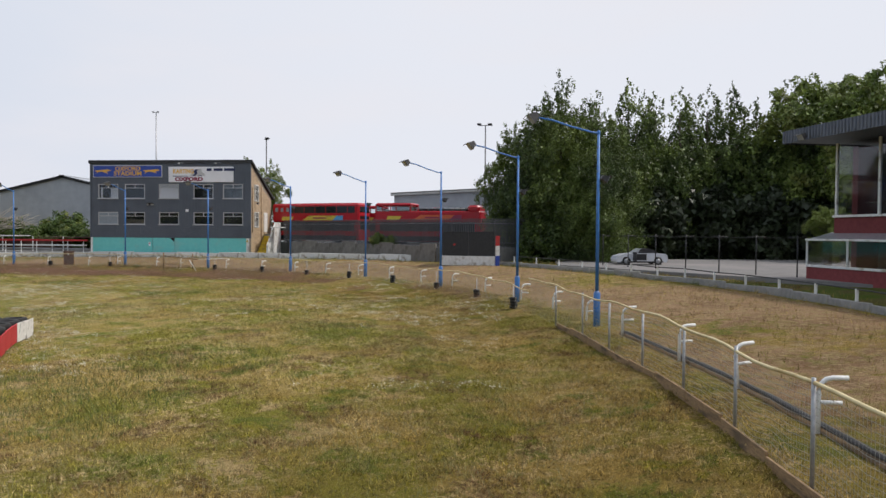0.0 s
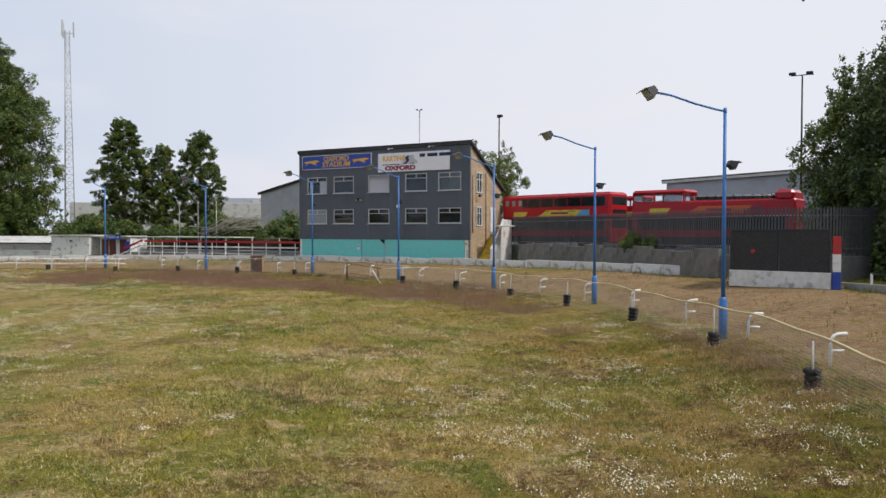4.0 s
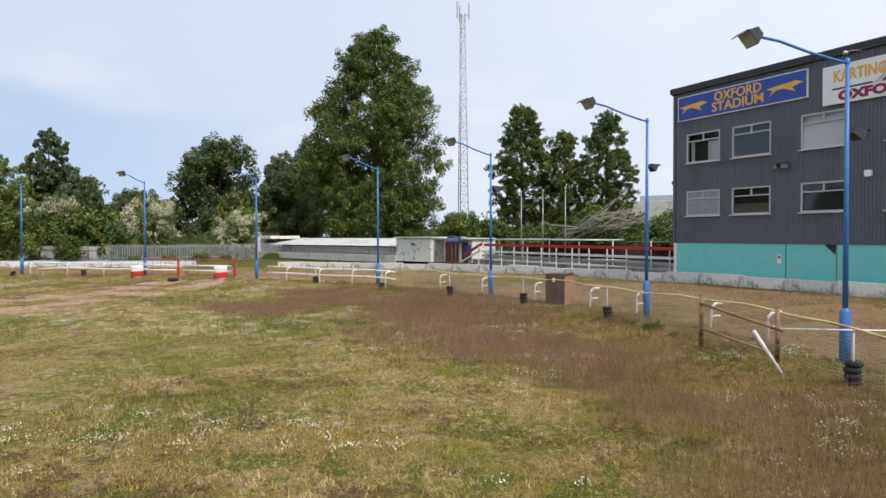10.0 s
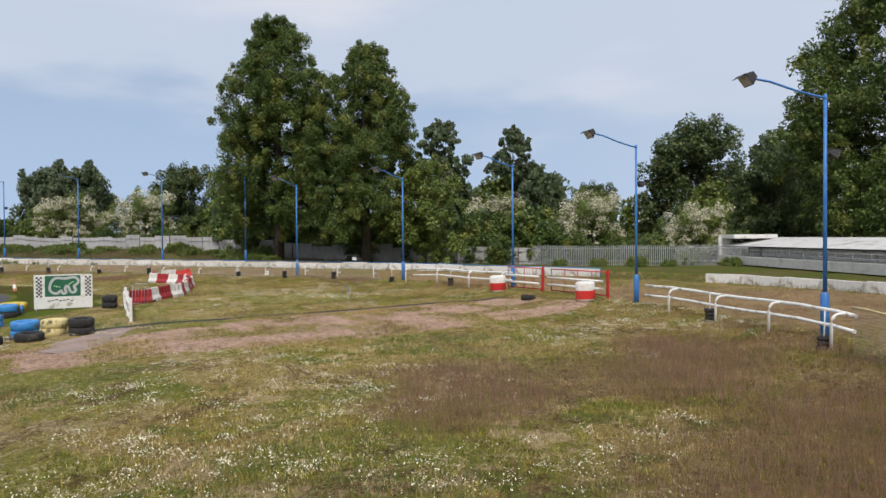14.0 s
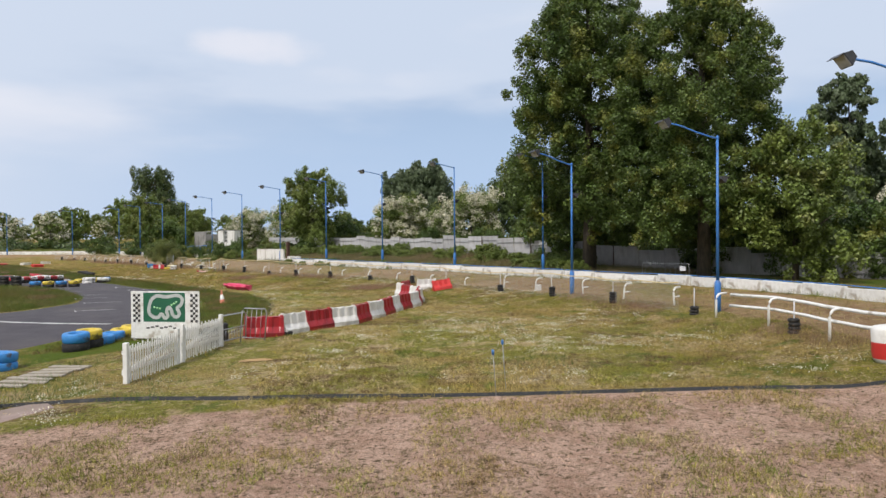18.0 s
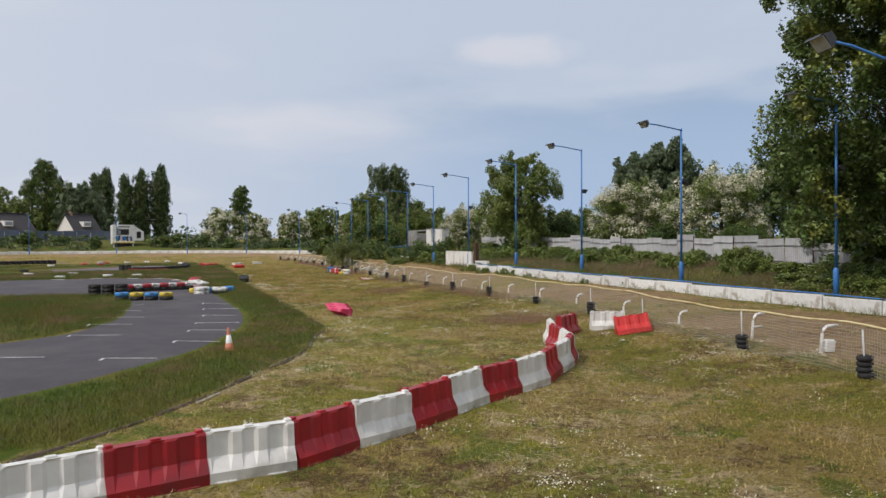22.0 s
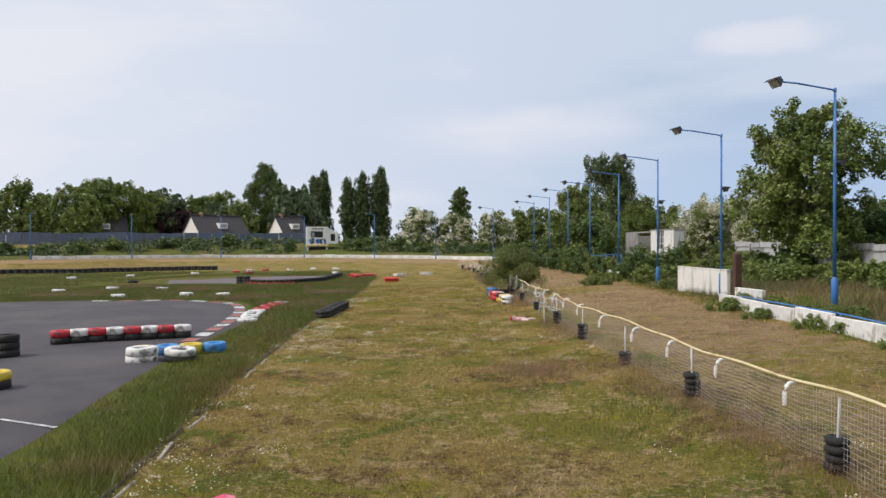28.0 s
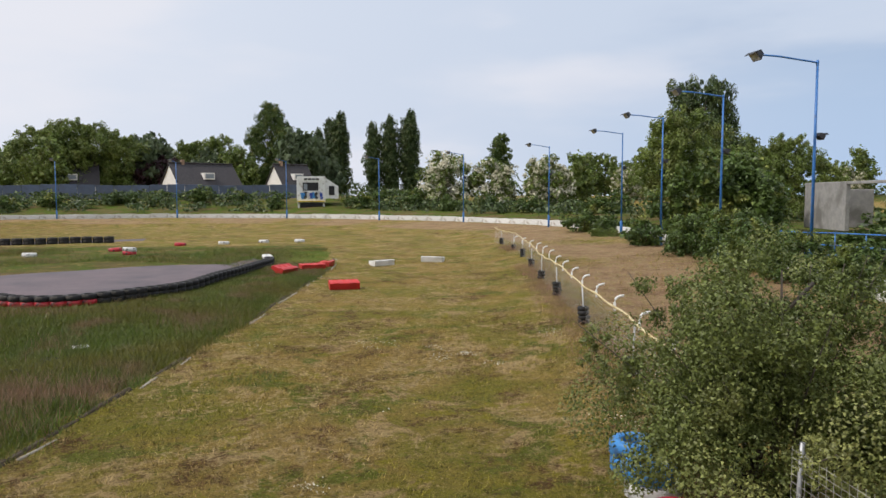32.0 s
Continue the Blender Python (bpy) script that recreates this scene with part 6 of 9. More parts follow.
CHAIN = smooth_line([(-57.9, 30.1), (-58.9, 30.5), (-60.2, 30.2), (-61.5, 30.0), (-62.7, 29.9), (-64.2, 29.2), (-65.4, 28.7), (-66.9, 27.8), (-67.9, 27.3), (-69.2, 26.7), (-70.5, 25.6), (-71.5, 24.7), (-72.3, 23.7), (-73.1, 21.9), (-73.6, 20.9), (-73.9, 20.6)], 0.05)
s, k = 0.0, 0
rr = random.Random(2)
while s + 1.24 < 0.05 * (len(CHAIN) - 1):
    a, b = CHAIN[int(s / 0.05)], CHAIN[int((s + 1.24) / 0.05)]
    c = (a + b) / 2
    barrier("rw"[k % 2], pose(c[0], c[1], gz(*c) - 0.02, rr.uniform(-3, 3), rr.uniform(-1.5, 1.5), turn_of(b - a) + rr.uniform(-2, 2)), "in a curving line on the grass")
    s += 1.25
    k += 1
barrier("r", pose(-74.8, 20.2, gz(-74.8, 20.2) - 0.02, 0, 0, 210), "closing the end of the line")
barrier("R", pose(-76.4, 21.75, gz(-76.4, 21.75) - 0.06, 14, 7, -24), "leaning beside the track fence").scale = (0.88, 0.9, 0.9)
barrier("w", pose(-76.4, 20.4, gz(-76.4, 20.4) - 0.06, 0, 0, 153), "beside the track fence").scale = (0.92, 0.9, 0.9)
for k in range(3):
    x, y = -70.5 - 0.26 * k, 9.5 - 1.06 * k
    barrier("p", pose(x, y, gz(x, y) + 0.14, 74, 0, 104) , "toppled over on the grass").scale = (0.86, 0.8, 0.8)
for col, x, y, rz, tip in (("R", -77.4, -51.6, 10, 70), ("R", -74.3, -57.8, 60, 60), ("R", -75.4, -59.3, 20, 75), ("R", -76.2, -61.4, 80, 78), ("w", -79.2, -61.8, 30, 80), ("w", -82.0, -63.3, -20, 80), ("R", -80.9, 1.5 - 55, 40, 80), ("R", -80.2, -14.3, 20, 75)):
    if (x, y) != (-80.2, -14.3) and y != 1.5 - 55:
        barrier(col, pose(x, y, gz(x, y) + (0.06 if tip else 0), tip, 0, rz), "knocked over on the grass" if tip else "out on the grass")

# two thin stakes with blue caps
for x, y, h in ((-57.0, 41.8, 1.06), (-56.3, 42.1, 0.94)):
    o = thing("marker_stake", pose(x, y, gz(x, y), 2, 3, 0), "thin grey stake with a blue cap in the grass", "stake", "marker stakes")
    part("rod", Geo().tube([(0, 0, -0.1), (0.01, 0, h)], 0.009, 6), M_GALV, o)
    part("cap", Geo().tube([(0.01, 0, h - 0.09), (0.012, 0, h + 0.01)], 0.026, 8), M_BLUE, o, "blue plastic cap")

# traffic cone
cone = thing("traffic_cone", pose(-63.93, 18.07, gz(-63.93, 18.07), 3, 2, 0), "orange and white traffic cone on the verge", "cone")
M_CONE = mat("orange_plastic", (0.52, 0.17, 0.09), (0.45, 0.15, 0.08), 5, 0.6, c3=(0.35, 0.12, 0.07), s3=4, amt3=0.3)
cone.scale = (0.82, 0.82, 0.82)
part("base", Geo().box((0, 0, 0.03), (0.42, 0.42, 0.06), 0.015), M_CONE, cone)
part("body", Geo().lathe([(0.16, 0.06), (0.125, 0.28), (0.0, 0.28)], 16), M_CONE, cone)
part("sleeve", Geo().lathe([(0.126, 0.28), (0.078, 0.58), (0.0, 0.58)], 16), M_WHITE, cone, "dirty white reflective sleeve")
part("tip", Geo().lathe([(0.078, 0.58), (0.035, 0.86), (0.0, 0.87)], 16), M_CONE, cone)

# circuit map board -------------------------------------------------------
BL, BR = Vector((-55.45, 26.95, 0)), Vector((-56.86, 28.97, 0))
bz = gz(-56, 28)
board = thing("circuit_board", pose(BL.x, BL.y, bz, 0, 0, turn_of(BR - BL)), "white board with a green kart circuit map and chequered edges", "sign board")
M_BGREEN = mat("dark_green_print", (0.012, 0.10, 0.055), (0.015, 0.12, 0.06), 4, 0.5)
M_BROAD = mat("grey_print", (0.42, 0.44, 0.43), (0.50, 0.52, 0.51), 5, 0.5)
M_DOT = mat("pale_green_print", (0.42, 0.80, 0.42), (0.36, 0.72, 0.36), 5, 0.5)
M_BLACKP = mat("black_print", (0.02, 0.02, 0.02), (0.03, 0.03, 0.03), 5, 0.5)
# the printed face looks toward +y before turning: local x runs along the board
BW, B0, B1 = 2.46, 0.06, 1.66
part("panel", Geo().box((BW / 2, 0, (B0 + B1) / 2), (BW, 0.03, B1 - B0), 0.005), M_WHITE, board)
for x in (0.08, BW / 2, BW - 0.08):
    part("post", Geo().box((x, 0.06, 0.75), (0.07, 0.07, 1.7), 0.008), M_WHITE, board)
fy = -0.018
part("map_field", Geo().box((BW * 0.49, fy, 1.12), (1.50, 0.006, 0.98), 0.001), M_BGREEN, board, "dark green map field")
loop = [(0.75, 1.38), (0.95, 1.50), (1.3, 1.47), (1.65, 1.52), (1.85, 1.42), (1.82, 1.22), (1.68, 1.10), (1.75, 0.92), (1.66, 0.80), (1.52, 0.86), (1.45, 1.05), (1.36, 1.12), (1.30, 0.98), (1.34, 0.82), (1.22, 0.76), (1.12, 0.90), (0.98, 0.78), (0.80, 0.80), (0.66, 0.95), (0.68, 1.18), (0.75, 1.38)]
lp = smooth_line(loop, 0.03)
v, fcs = [], []
for k in range(len(lp)):
    tdir = lp[(k + 1) % len(lp)] - lp[k - 1]
    tdir = tdir / (np.hypot(*tdir) + 1e-9)
    for sgn in (1, -1):
        v.append((lp[k][0] - tdir[1] * 0.058 * sgn, fy - 0.006, lp[k][1] + tdir[0] * 0.058 * sgn))
fcs = [(2 * k, 2 * k + 1, 2 * k + 3, 2 * k + 2) for k in range(len(lp) - 1)]
part("map_track", Geo().add(v, fcs), M_BROAD, board, "winding grey track outline")
for x, z in ((0.86, 1.12), (0.96, 1.10), (1.06, 1.08), (1.48, 1.20), (1.56, 1.25), (1.64, 1.30)):
    part("map_dot", Geo().lathe([(0.0, 0), (0.035, 0), (0.035, 0.006), (0, 0.006)], 10, m=pose(x, fy - 0.004, z, 90)), M_DOT, board)
cq = Geo()
for x0 in (0.10, 2.16):
    for i in range(3):
        for j in range(11):
            if (i + j) % 2 == 0:
                cq.box((x0 + 0.085 * i + 0.03, fy - 0.004, 0.66 + 0.086 * j), (0.085, 0.008, 0.086))
part("chequers", cq, M_BLACKP, board, "black and white chequered edge")
for k in range(7):
    part("text_bar", Geo().box((0.62 + 0.16 * k, fy, 0.42 + 0.03 * (k % 3)), (0.12, 0.004, 0.05)), M_BLACKP, board)

# white picket hurdles ---------------------------------------------------
def picket(x0, y0, x1, y1, h):
    L, ang = math.hypot(x1 - x0, y1 - y0), math.degrees(math.atan2(y1 - y0, x1 - x0))
    t = thing("picket_fence", pose(x0, y0, gz((x0 + x1) / 2, (y0 + y1) / 2) - 0.02, 0, 0, ang), "white painted timber picket hurdle, flaking and leaning", "fence", "picket hurdles")
    for x in (0.05, L - 0.05):
        part("post", Geo().box((x, 0.0, h / 2), (0.13, 0.11, h + 0.1), 0.01), M_WHITE, t)
    for z in (0.32, h - 0.18):
        part("rail", Geo().box((L / 2, 0.06, z), (L, 0.05, 0.09), 0.006), M_WHITE, t)
    n = int(L / 0.115)
    for k in range(1, n):
        x = L * k / n
        o = part("picket", PICK, None, t)
        o.location, o.rotation_euler = (x, -0.005, h / 2 + 0.03 * math.sin(k * 3)), (0, 0.03 * math.sin(k * 1.7), 0)
    part("brace", Geo().box((0, 0, 0), (L * 0.98, 0.04, 0.08), 0.005, pose(L / 2, 0.095, h / 2, 0, -math.degrees(math.atan2(h - 0.5, L)), 0)), M_WHITE, t)


PICK = Geo().box((0, 0, 0), (0.052, 0.022, 0.88), 0.005).mesh("picket", M_WHITE)
picket(-52.05, 34.45, -54.2, 32.75, 0.94)
picket(-54.35, 32.65, -56.5, 31.0, 0.98)
hf = thing("steel_hurdle", pose(-57.3, 30.75, gz(-57.3, 30.7), 0, 4, 150), "leaning galvanised steel hurdle", "fence")
part("frame", Geo().tube([(0, 0, 0), (0, 0, 1.0), (0.06, 0, 1.1), (0.7, 0, 1.1), (0.76, 0, 1.0), (0.76, 0, 0)], 0.02, 8), M_GALV, hf)
for k in range(4):
    part("bar", Geo().tube([(0.15 * k + 0.15, 0, 0.15), (0.15 * k + 0.15, 0, 1.1)], 0.009, 6), M_GALV, hf)
part("rail", Geo().tube([(0, 0, 0.15), (0.76, 0, 0.15)], 0.014, 6), M_GALV, hf)
hp = thing("steel_hurdle", pose(-56.5, 30.9, gz(-56.6, 30.8), 0, 0, 205), "low galvanised steel crowd hurdle joining picket and barriers", "fence")
part("frame", Geo().tube([(0, 0, 0.05), (0, 0, 0.86), (0.05, 0, 0.92), (1.35, 0, 0.92), (1.4, 0, 0.86), (1.4, 0, 0.05)], 0.022, 8), M_GALV, hp)
for z in (0.48, 0.12):
    part("rail", Geo().tube([(0, 0, z), (1.4, 0, z)], 0.018, 6), M_GALV, hp)
for k in range(8):
    part("bar", Geo().tube([(0.155 * k + 0.15, 0, 0.12), (0.155 * k + 0.15, 0, 0.48)], 0.008, 6), M_GALV, hp)
tyre_row((-56.4, 30.2), (-57.3, 29.6), "kk", "k", 0.33, 0.28, "black tyres behind the steel hurdle")
tyre_stack(-59.2, 30.45, "k", 0.30, 0.16)

sp = [(0.42 * math.cos(a) * (1 + 0.2 * math.sin(3 * a)), 0.30 * math.sin(a) * (1 + 0.25 * math.cos(2 * a))) for a in np.linspace(0, 2 * math.pi, 20, endpoint=False)]
sp = [(-55.7 + 0.80 * u + 0.60 * v, 34.2 - 0.60 * u + 0.80 * v) for u, v in sp]
tagged(new("sand_patch", Geo().add([(x, y, gz(x, y) + 0.012) for x, y in sp], [tuple(range(20))]).mesh("sand_patch", mat("ochre_sand", (0.42, 0.27, 0.12), (0.34, 0.21, 0.09), 8, 0.95, bump=0.4))), "bare patch of ochre sand in the grass", "sand", kind="structure")
db = thing("duckboard", pose(-52.2, 30.6, gz(-52.2, 30.6) + 0.03, 0, 0, 40), "weathered plank path lying in weeds", "boards")
for k in range(7):
    part("plank", Geo().box((0.42 * k, 0.03 * math.sin(k * 2), 0), (0.24, 1.1, 0.04), 0.006, pose(0, 0, 0, 2 * math.sin(k), 0, 4 * math.sin(k * 3))), M_MORTAR, db)
# edging kerb of the mown strip ------------------------------------------
ek = thing("turf_edge", pose(0, 0, 0), "crumbled dark earth edge of the mown strip", "turf edge", kind="structure")
M_SOIL = mat("dark_crumbled_soil", (0.050, 0.034, 0.022), (0.085, 0.060, 0.038), 9, 0.95, bump=0.8, rnd=0.25)
rr = random.Random(9)
EDGE = Geo().box((0, 0, -0.02), (0.98, 0.16, 0.11), 0.045).mesh("clod", M_SOIL)
for k in range(2, int(len(STRIP) * 0.92), 2):
    p, q = STRIP[k - 1], STRIP[k + 1]
    if rr.random() < 0.85:
        o = part("clod", EDGE, None, ek)
        o.matrix_world = pose((p[0] + q[0]) / 2, (p[1] + q[1]) / 2, gz(*STRIP[k]) + rr.uniform(-0.02, 0.02), rr.uniform(-4, 4), rr.uniform(-2, 2), turn_of(q - p))

M_EDGE = mat("pale_edging", (0.36, 0.32, 0.26), (0.26, 0.23, 0.18), 6, 0.9, bump=0.3, rnd=0.2)
EDGING = Geo().box((0, 0, 0), (0.96, 0.07, 0.09), 0.015).mesh("edging", M_EDGE)
for k in range(2, int(len(STRIP) * 0.92), 2):
    p, q = STRIP[k - 1], STRIP[k + 1]
    d = (q - p) / np.hypot(*(q - p))
    if rr.random() < 0.42:
        o = part("edging", EDGING, None, ek)
        c = STRIP[k] + np.array([-d[1], d[0]]) * -0.17
        o.matrix_world = pose(c[0], c[1], gz(*c) + rr.uniform(-0.05, 0.0), rr.uniform(-4, 4), rr.uniform(-2, 2), turn_of(d) + rr.uniform(-4, 4))

# ---- kickboard, timber box, barrels, gates and rails at the track edge ----
kb = thing("kickboard", pose(0, 0, 0), "weathered brown timber board along the foot of the fence", "board")
s = S_KICK0 - 10
while s < S_KICK1 - 0.3:
    p, t, n = along(FENCE, s + 0.9)
    q = p - n * 0.05
    part("plank", Geo().box((0, 0, 0), (1.83, 0.04, 0.22), 0.006, pose(q[0], q[1], gz(*q) + 0.10, RNG.uniform(-3, 3), RNG.uniform(-1, 1), turn_of(t))), M_TIMBER, kb)
    s += 1.85

M_BOXB = mat("brown_board", (0.085, 0.042, 0.028), (0.065, 0.032, 0.022), 4, 0.85, bump=0.2, c3=(0.12, 0.07, 0.05), s3=1.5, amt3=0.4)
# tan of the cabinet's sunlit side, with the light put into the colour
M_BOXT = mat("sunlit_tan_board", (0.40, 0.24, 0.12), (0.34, 0.20, 0.10), 4, 0.85, bump=0.2, c3=(0.25, 0.15, 0.08), s3=1.5, amt3=0.3)
bx = thing("timber_box", pose(-34.1, 60.75, gz(-34.1, 60.75) - 0.05, 0, 0, 121), "brown timber track-side cabinet, lit side and shaded front put into its colours", "cabinet")
part("body", Geo().box((0, 0, 0.62), (0.95, 0.84, 1.24), 0.01), M_BOXT, bx)
# darker brown than the body: the front's shade is painted in
part("front_panel", Geo().box((-0.49, 0, 0.62), (0.03, 0.80, 1.2), 0.006), M_BOXB, bx, "front board in a dark brown that paints its shade")
part("top", Geo().box((0, 0, 1.26), (1.0, 0.90, 0.05), 0.01), M_BOXB, bx)
part("handle", Geo().box((-0.515, 0.05, 1.05), (0.02, 0.10, 0.16), 0.004), M_WHITE, bx, "small white plate")

# timber props by the track
tf = thing("timber_props", pose(0, 0, 0), "leaning timber posts and poles at the track edge", "timber")
for a, b, r, mt in (((-23.9, 57.6, 0), (-23.9, 57.6, 1.35), 0.06, M_TIMBER), ((-23.9, 57.6, 1.1), (-20.4, 56.2, 0.95), 0.035, M_TIMBER), ((-23.9, 57.6, 0.45), (-21.0, 56.5, 0.35), 0.03, M_TIMBER),
                    ((-20.97, 55.96, 0.95), (-20.6, 56.4, -0.05), 0.04, M_WHITE), ((-21.1, 56.9, 0), (-21.1, 56.9, 1.3), 0.05, M_TIMBER), ((-20.9, 56.6, 0.85), (-18.6, 59.0, 0.75), 0.022, M_WHITE)):
    part("pole", Geo().tube([(a[0], a[1], a[2] + gz(a[0], a[1])), (b[0], b[1], b[2] + gz(b[0], b[1]))], r, 7), mt, tf)


def barrel(x, y):
    t = thing("plastic_barrel", pose(x, y, gz(x, y) - 0.02, 2, 1, 0), "red and white plastic barrel by the track gate", "barrel", "track gate barrels")
    t.scale = (1.42, 1.42, 1.0)
    part("body", Geo().lathe([(0.0, 0.0), (0.24, 0.0), (0.27, 0.05), (0.29, 0.12)], 20), M_PLWHITE, t)
    part("red_band", Geo().lathe([(0.29, 0.12), (0.305, 0.30), (0.30, 0.50)], 20), M_PLRED2, t, "bright red band")
    part("top", Geo().lathe([(0.30, 0.50), (0.30, 0.78), (0.27, 0.86), (0.20, 0.88), (0.0, 0.87)], 20), M_PLWHITE, t)


barrel(-64.3, 47.5)
barrel(-59.0, 52.1)
tyre_stack(-60.9, 49.4, "k", 0.34, 0.24)


def red_gate(x0, y0, x1, y1, post):
    L, a = math.hypot(x1 - x0, y1 - y0), math.degrees(math.atan2(y1 - y0, x1 - x0))
    t = thing("track_gate", pose(x0, y0, gz((x0 + x1) / 2, (y0 + y1) / 2), 0, 0, a), "red tubular steel track gate standing open", "gate", "track gates")
    part("frame", Geo().tube([(0, 0, 0.12), (0, 0, 1.15), (L, 0, 1.15), (L, 0, 0.12), (0, 0, 0.12)], 0.028, 8), M_REDP, t)
    for k in range(1, 4):
        part("bar", Geo().tube([(L * k / 4, 0, 0.12), (L * k / 4, 0, 1.15)], 0.018, 6), M_REDP, t)
    part("gate_post", Geo().box((L + 0.10, 0, 0.6), (0.10, 0.10, 1.30), 0.012), M_REDP, t, "square red gate post")
    for z in (0.40, 0.74):
        part("white_rail", Geo().tube([(-0.1, -0.14, z), (L * 0.98, -0.14, z)], 0.055, 8), M_WHITE, t, "white tube rail fixed across the gate")


red_gate(-64.6, 48.0, -62.7, 49.9, 1)
red_gate(-62.3, 50.4, -59.4, 53.0, 1)


def white_rail(s0, s1, name="running_rail"):
    """Double white tube rail carried by F-shaped supports."""
    t = thing(name, pose(0, 0, 0), "double white running rail on curved supports", "rail")
    for z, r, off in ((0.83, 0.052, 1.05 + 0.36), (0.45, 0.05, 1.05 + 0.32)):
        pts, s = [], s0
        while s <= s1:
            p, tan, n = along(FENCE, s)
            q = p + n * (off - 1.0)
            pts.append((q[0], q[1], gz(*q) + z + 0.02 * math.sin(s)))
            s += 0.8
        part("rail", Geo().tube(pts, r, 8), M_WHITE, t)
    s = s0 + 0.4
    while s < s1:
        p, tan, n = along(FENCE, s)
        q = p + n * 0.02
        part("support", HOOK_POST, None, t).matrix_world = pose(q[0], q[1], gz(*q), 0, 0, turn_of(n))
        s += 2.9


white_rail(S_GAP0 - 11.5, S_GAP0 - 0.2)
white_rail(S_GAP1 - 1.4, S_GAP1 + 8.2)
# ---- long white kennel shed and paddock ---------------------------------
SHA, SHB = Vector((-95.0, 63.5, 0)), Vector((-67.2, 72.1, 0))
sh_len, sh_ang = (SHB - SHA).length, turn_of(SHB - SHA)
M_ROOFW = mat("white_corrugated_roof", (0.56, 0.56, 0.55), (0.48, 0.48, 0.46), 3, 0.6, c3=(0.34, 0.33, 0.31), s3=0.8, amt3=0.35)
shed = thing("parade_shed", pose(SHA.x, SHA.y, 0.45, 0, 0, sh_ang), "long low white shed with a corrugated roof and grey railing", "shed")
part("back_wall", Geo().box((sh_len / 2, 4.0, 1.0), (sh_len - 0.4, 0.2, 2.0)), M_WHITE, shed)
part("end_wall", Geo().box((-0.1, 2.0, 1.12), (0.2, 4.4, 2.25), 0.01), M_WHITE, shed)
part("front_wall", Geo().box((sh_len / 2, 1.2, 0.6), (sh_len - 6.0, 0.15, 1.2)), M_WHITE, shed)
part("end_block", Geo().box((sh_len - 2.2, 1.6, 1.05), (4.6, 4.2, 2.1), 0.01), M_WHITE, shed, "white rendered end block")
g, n = Geo(), 170
xs = [(0.1 + (sh_len - 4.6) * k / n, 0.03 if k % 2 else 0.0) for k in range(n + 1)]
g.add([(x, y, z + d) for x, d in xs for y, z in ((0.1, 1.33), (4.3, 2.05))], [(2 * k, 2 * k + 2, 2 * k + 3, 2 * k + 1) for k in range(n)])
part("roof", g, M_ROOFW, shed, "weathered white corrugated roof")
part("eaves", Geo().box((sh_len / 2 - 2.2, 0.06, 1.29), (sh_len - 4.6, 0.06, 0.10), 0.01), M_BLACKMET, shed, "dark eaves gutter")
part("block_roof", Geo().box((sh_len - 2.2, 1.6, 2.16), (5.0, 4.6, 0.12), 0.02), M_ROOFW, shed)
part("gable_board", Geo().box((1.0, 2.0, 2.15), (2.6, 4.0, 0.35), 0.02), M_WHITE, shed)
part("skirt_wall", Geo().box((sh_len / 2 - 2, -0.55, 0.16), (sh_len - 5, 0.10, 0.66), 0.01), M_ROOFW, shed, "pale skirting wall under the railing")
part("platform", Geo().box((sh_len / 2 - 2, 0.2, 0.25), (sh_len - 5, 1.4, 0.5), 0.01), M_CONC, shed)
for z in (0.75, 1.05):
    part("rail", Geo().tube([(2.5, -0.4, z), (sh_len - 5.2, -0.4, z)], 0.025, 6), M_GALV, shed)
for k in range(13):
    x = 2.5 + (sh_len - 7.7) * k / 12
    part("rail_post", Geo().tube([(x, -0.4, 0.2), (x, -0.4, 1.08)], 0.022, 6), M_GALV, shed)
    part("strut", Geo().tube([(x, -0.4, 1.05), (x + 0.3, 0.5, 1.25)], 0.015, 5), M_GALV, shed)
flood_parts(shed, pose(sh_len - 1.9, -0.75, 1.55, 30, 0, 30), 0.8)
M_RUST = mat("red_brown_door", (0.16, 0.04, 0.03), (0.12, 0.03, 0.025), 5, 0.7, c3=(0.09, 0.03, 0.025), s3=1.5, amt3=0.4)
pad = thing("paddock_kiosk", pose(-66.6, 72.2, 0.5, 0, 0, 4), "paddock kiosk with red-brown doors, flat white roof and blue sign", "kiosk")
part("wall", Geo().box((2.2, 1.8, 0.95), (4.4, 2.4, 1.9), 0.01), M_WHITE, pad)
for x in (0.8, 1.9, 3.4):
    part("door", Geo().box((x, 0.56, 0.85), (0.95, 0.06, 1.7), 0.01), M_RUST, pad, "red-brown boarded door")
part("roof", Geo().box((2.0, 1.4, 2.02), (5.2, 3.0, 0.12), 0.02), M_ROOFW, pad)
sgn = part("sign", Geo().box((2.9, -0.25, 1.93), (2.0, 0.06, 0.50), 0.01), M_SIGNB, pad, "blue paddock sign")
words("lettering", "PADDOCK", 0.34, M_SIGNW, sgn, pose(2.85, -0.29, 1.93, 90, 0, 0), 1.65, 0.004)
part("pole", Geo().tube([(3.3, -0.3, -0.2), (3.3, -0.3, 1.7)], 0.03, 6), M_GALV, pad)
part("blue_panel", Geo().box((4.25, 0.3, 0.9), (0.7, 0.06, 1.2), 0.01), M_SIGNB, pad)

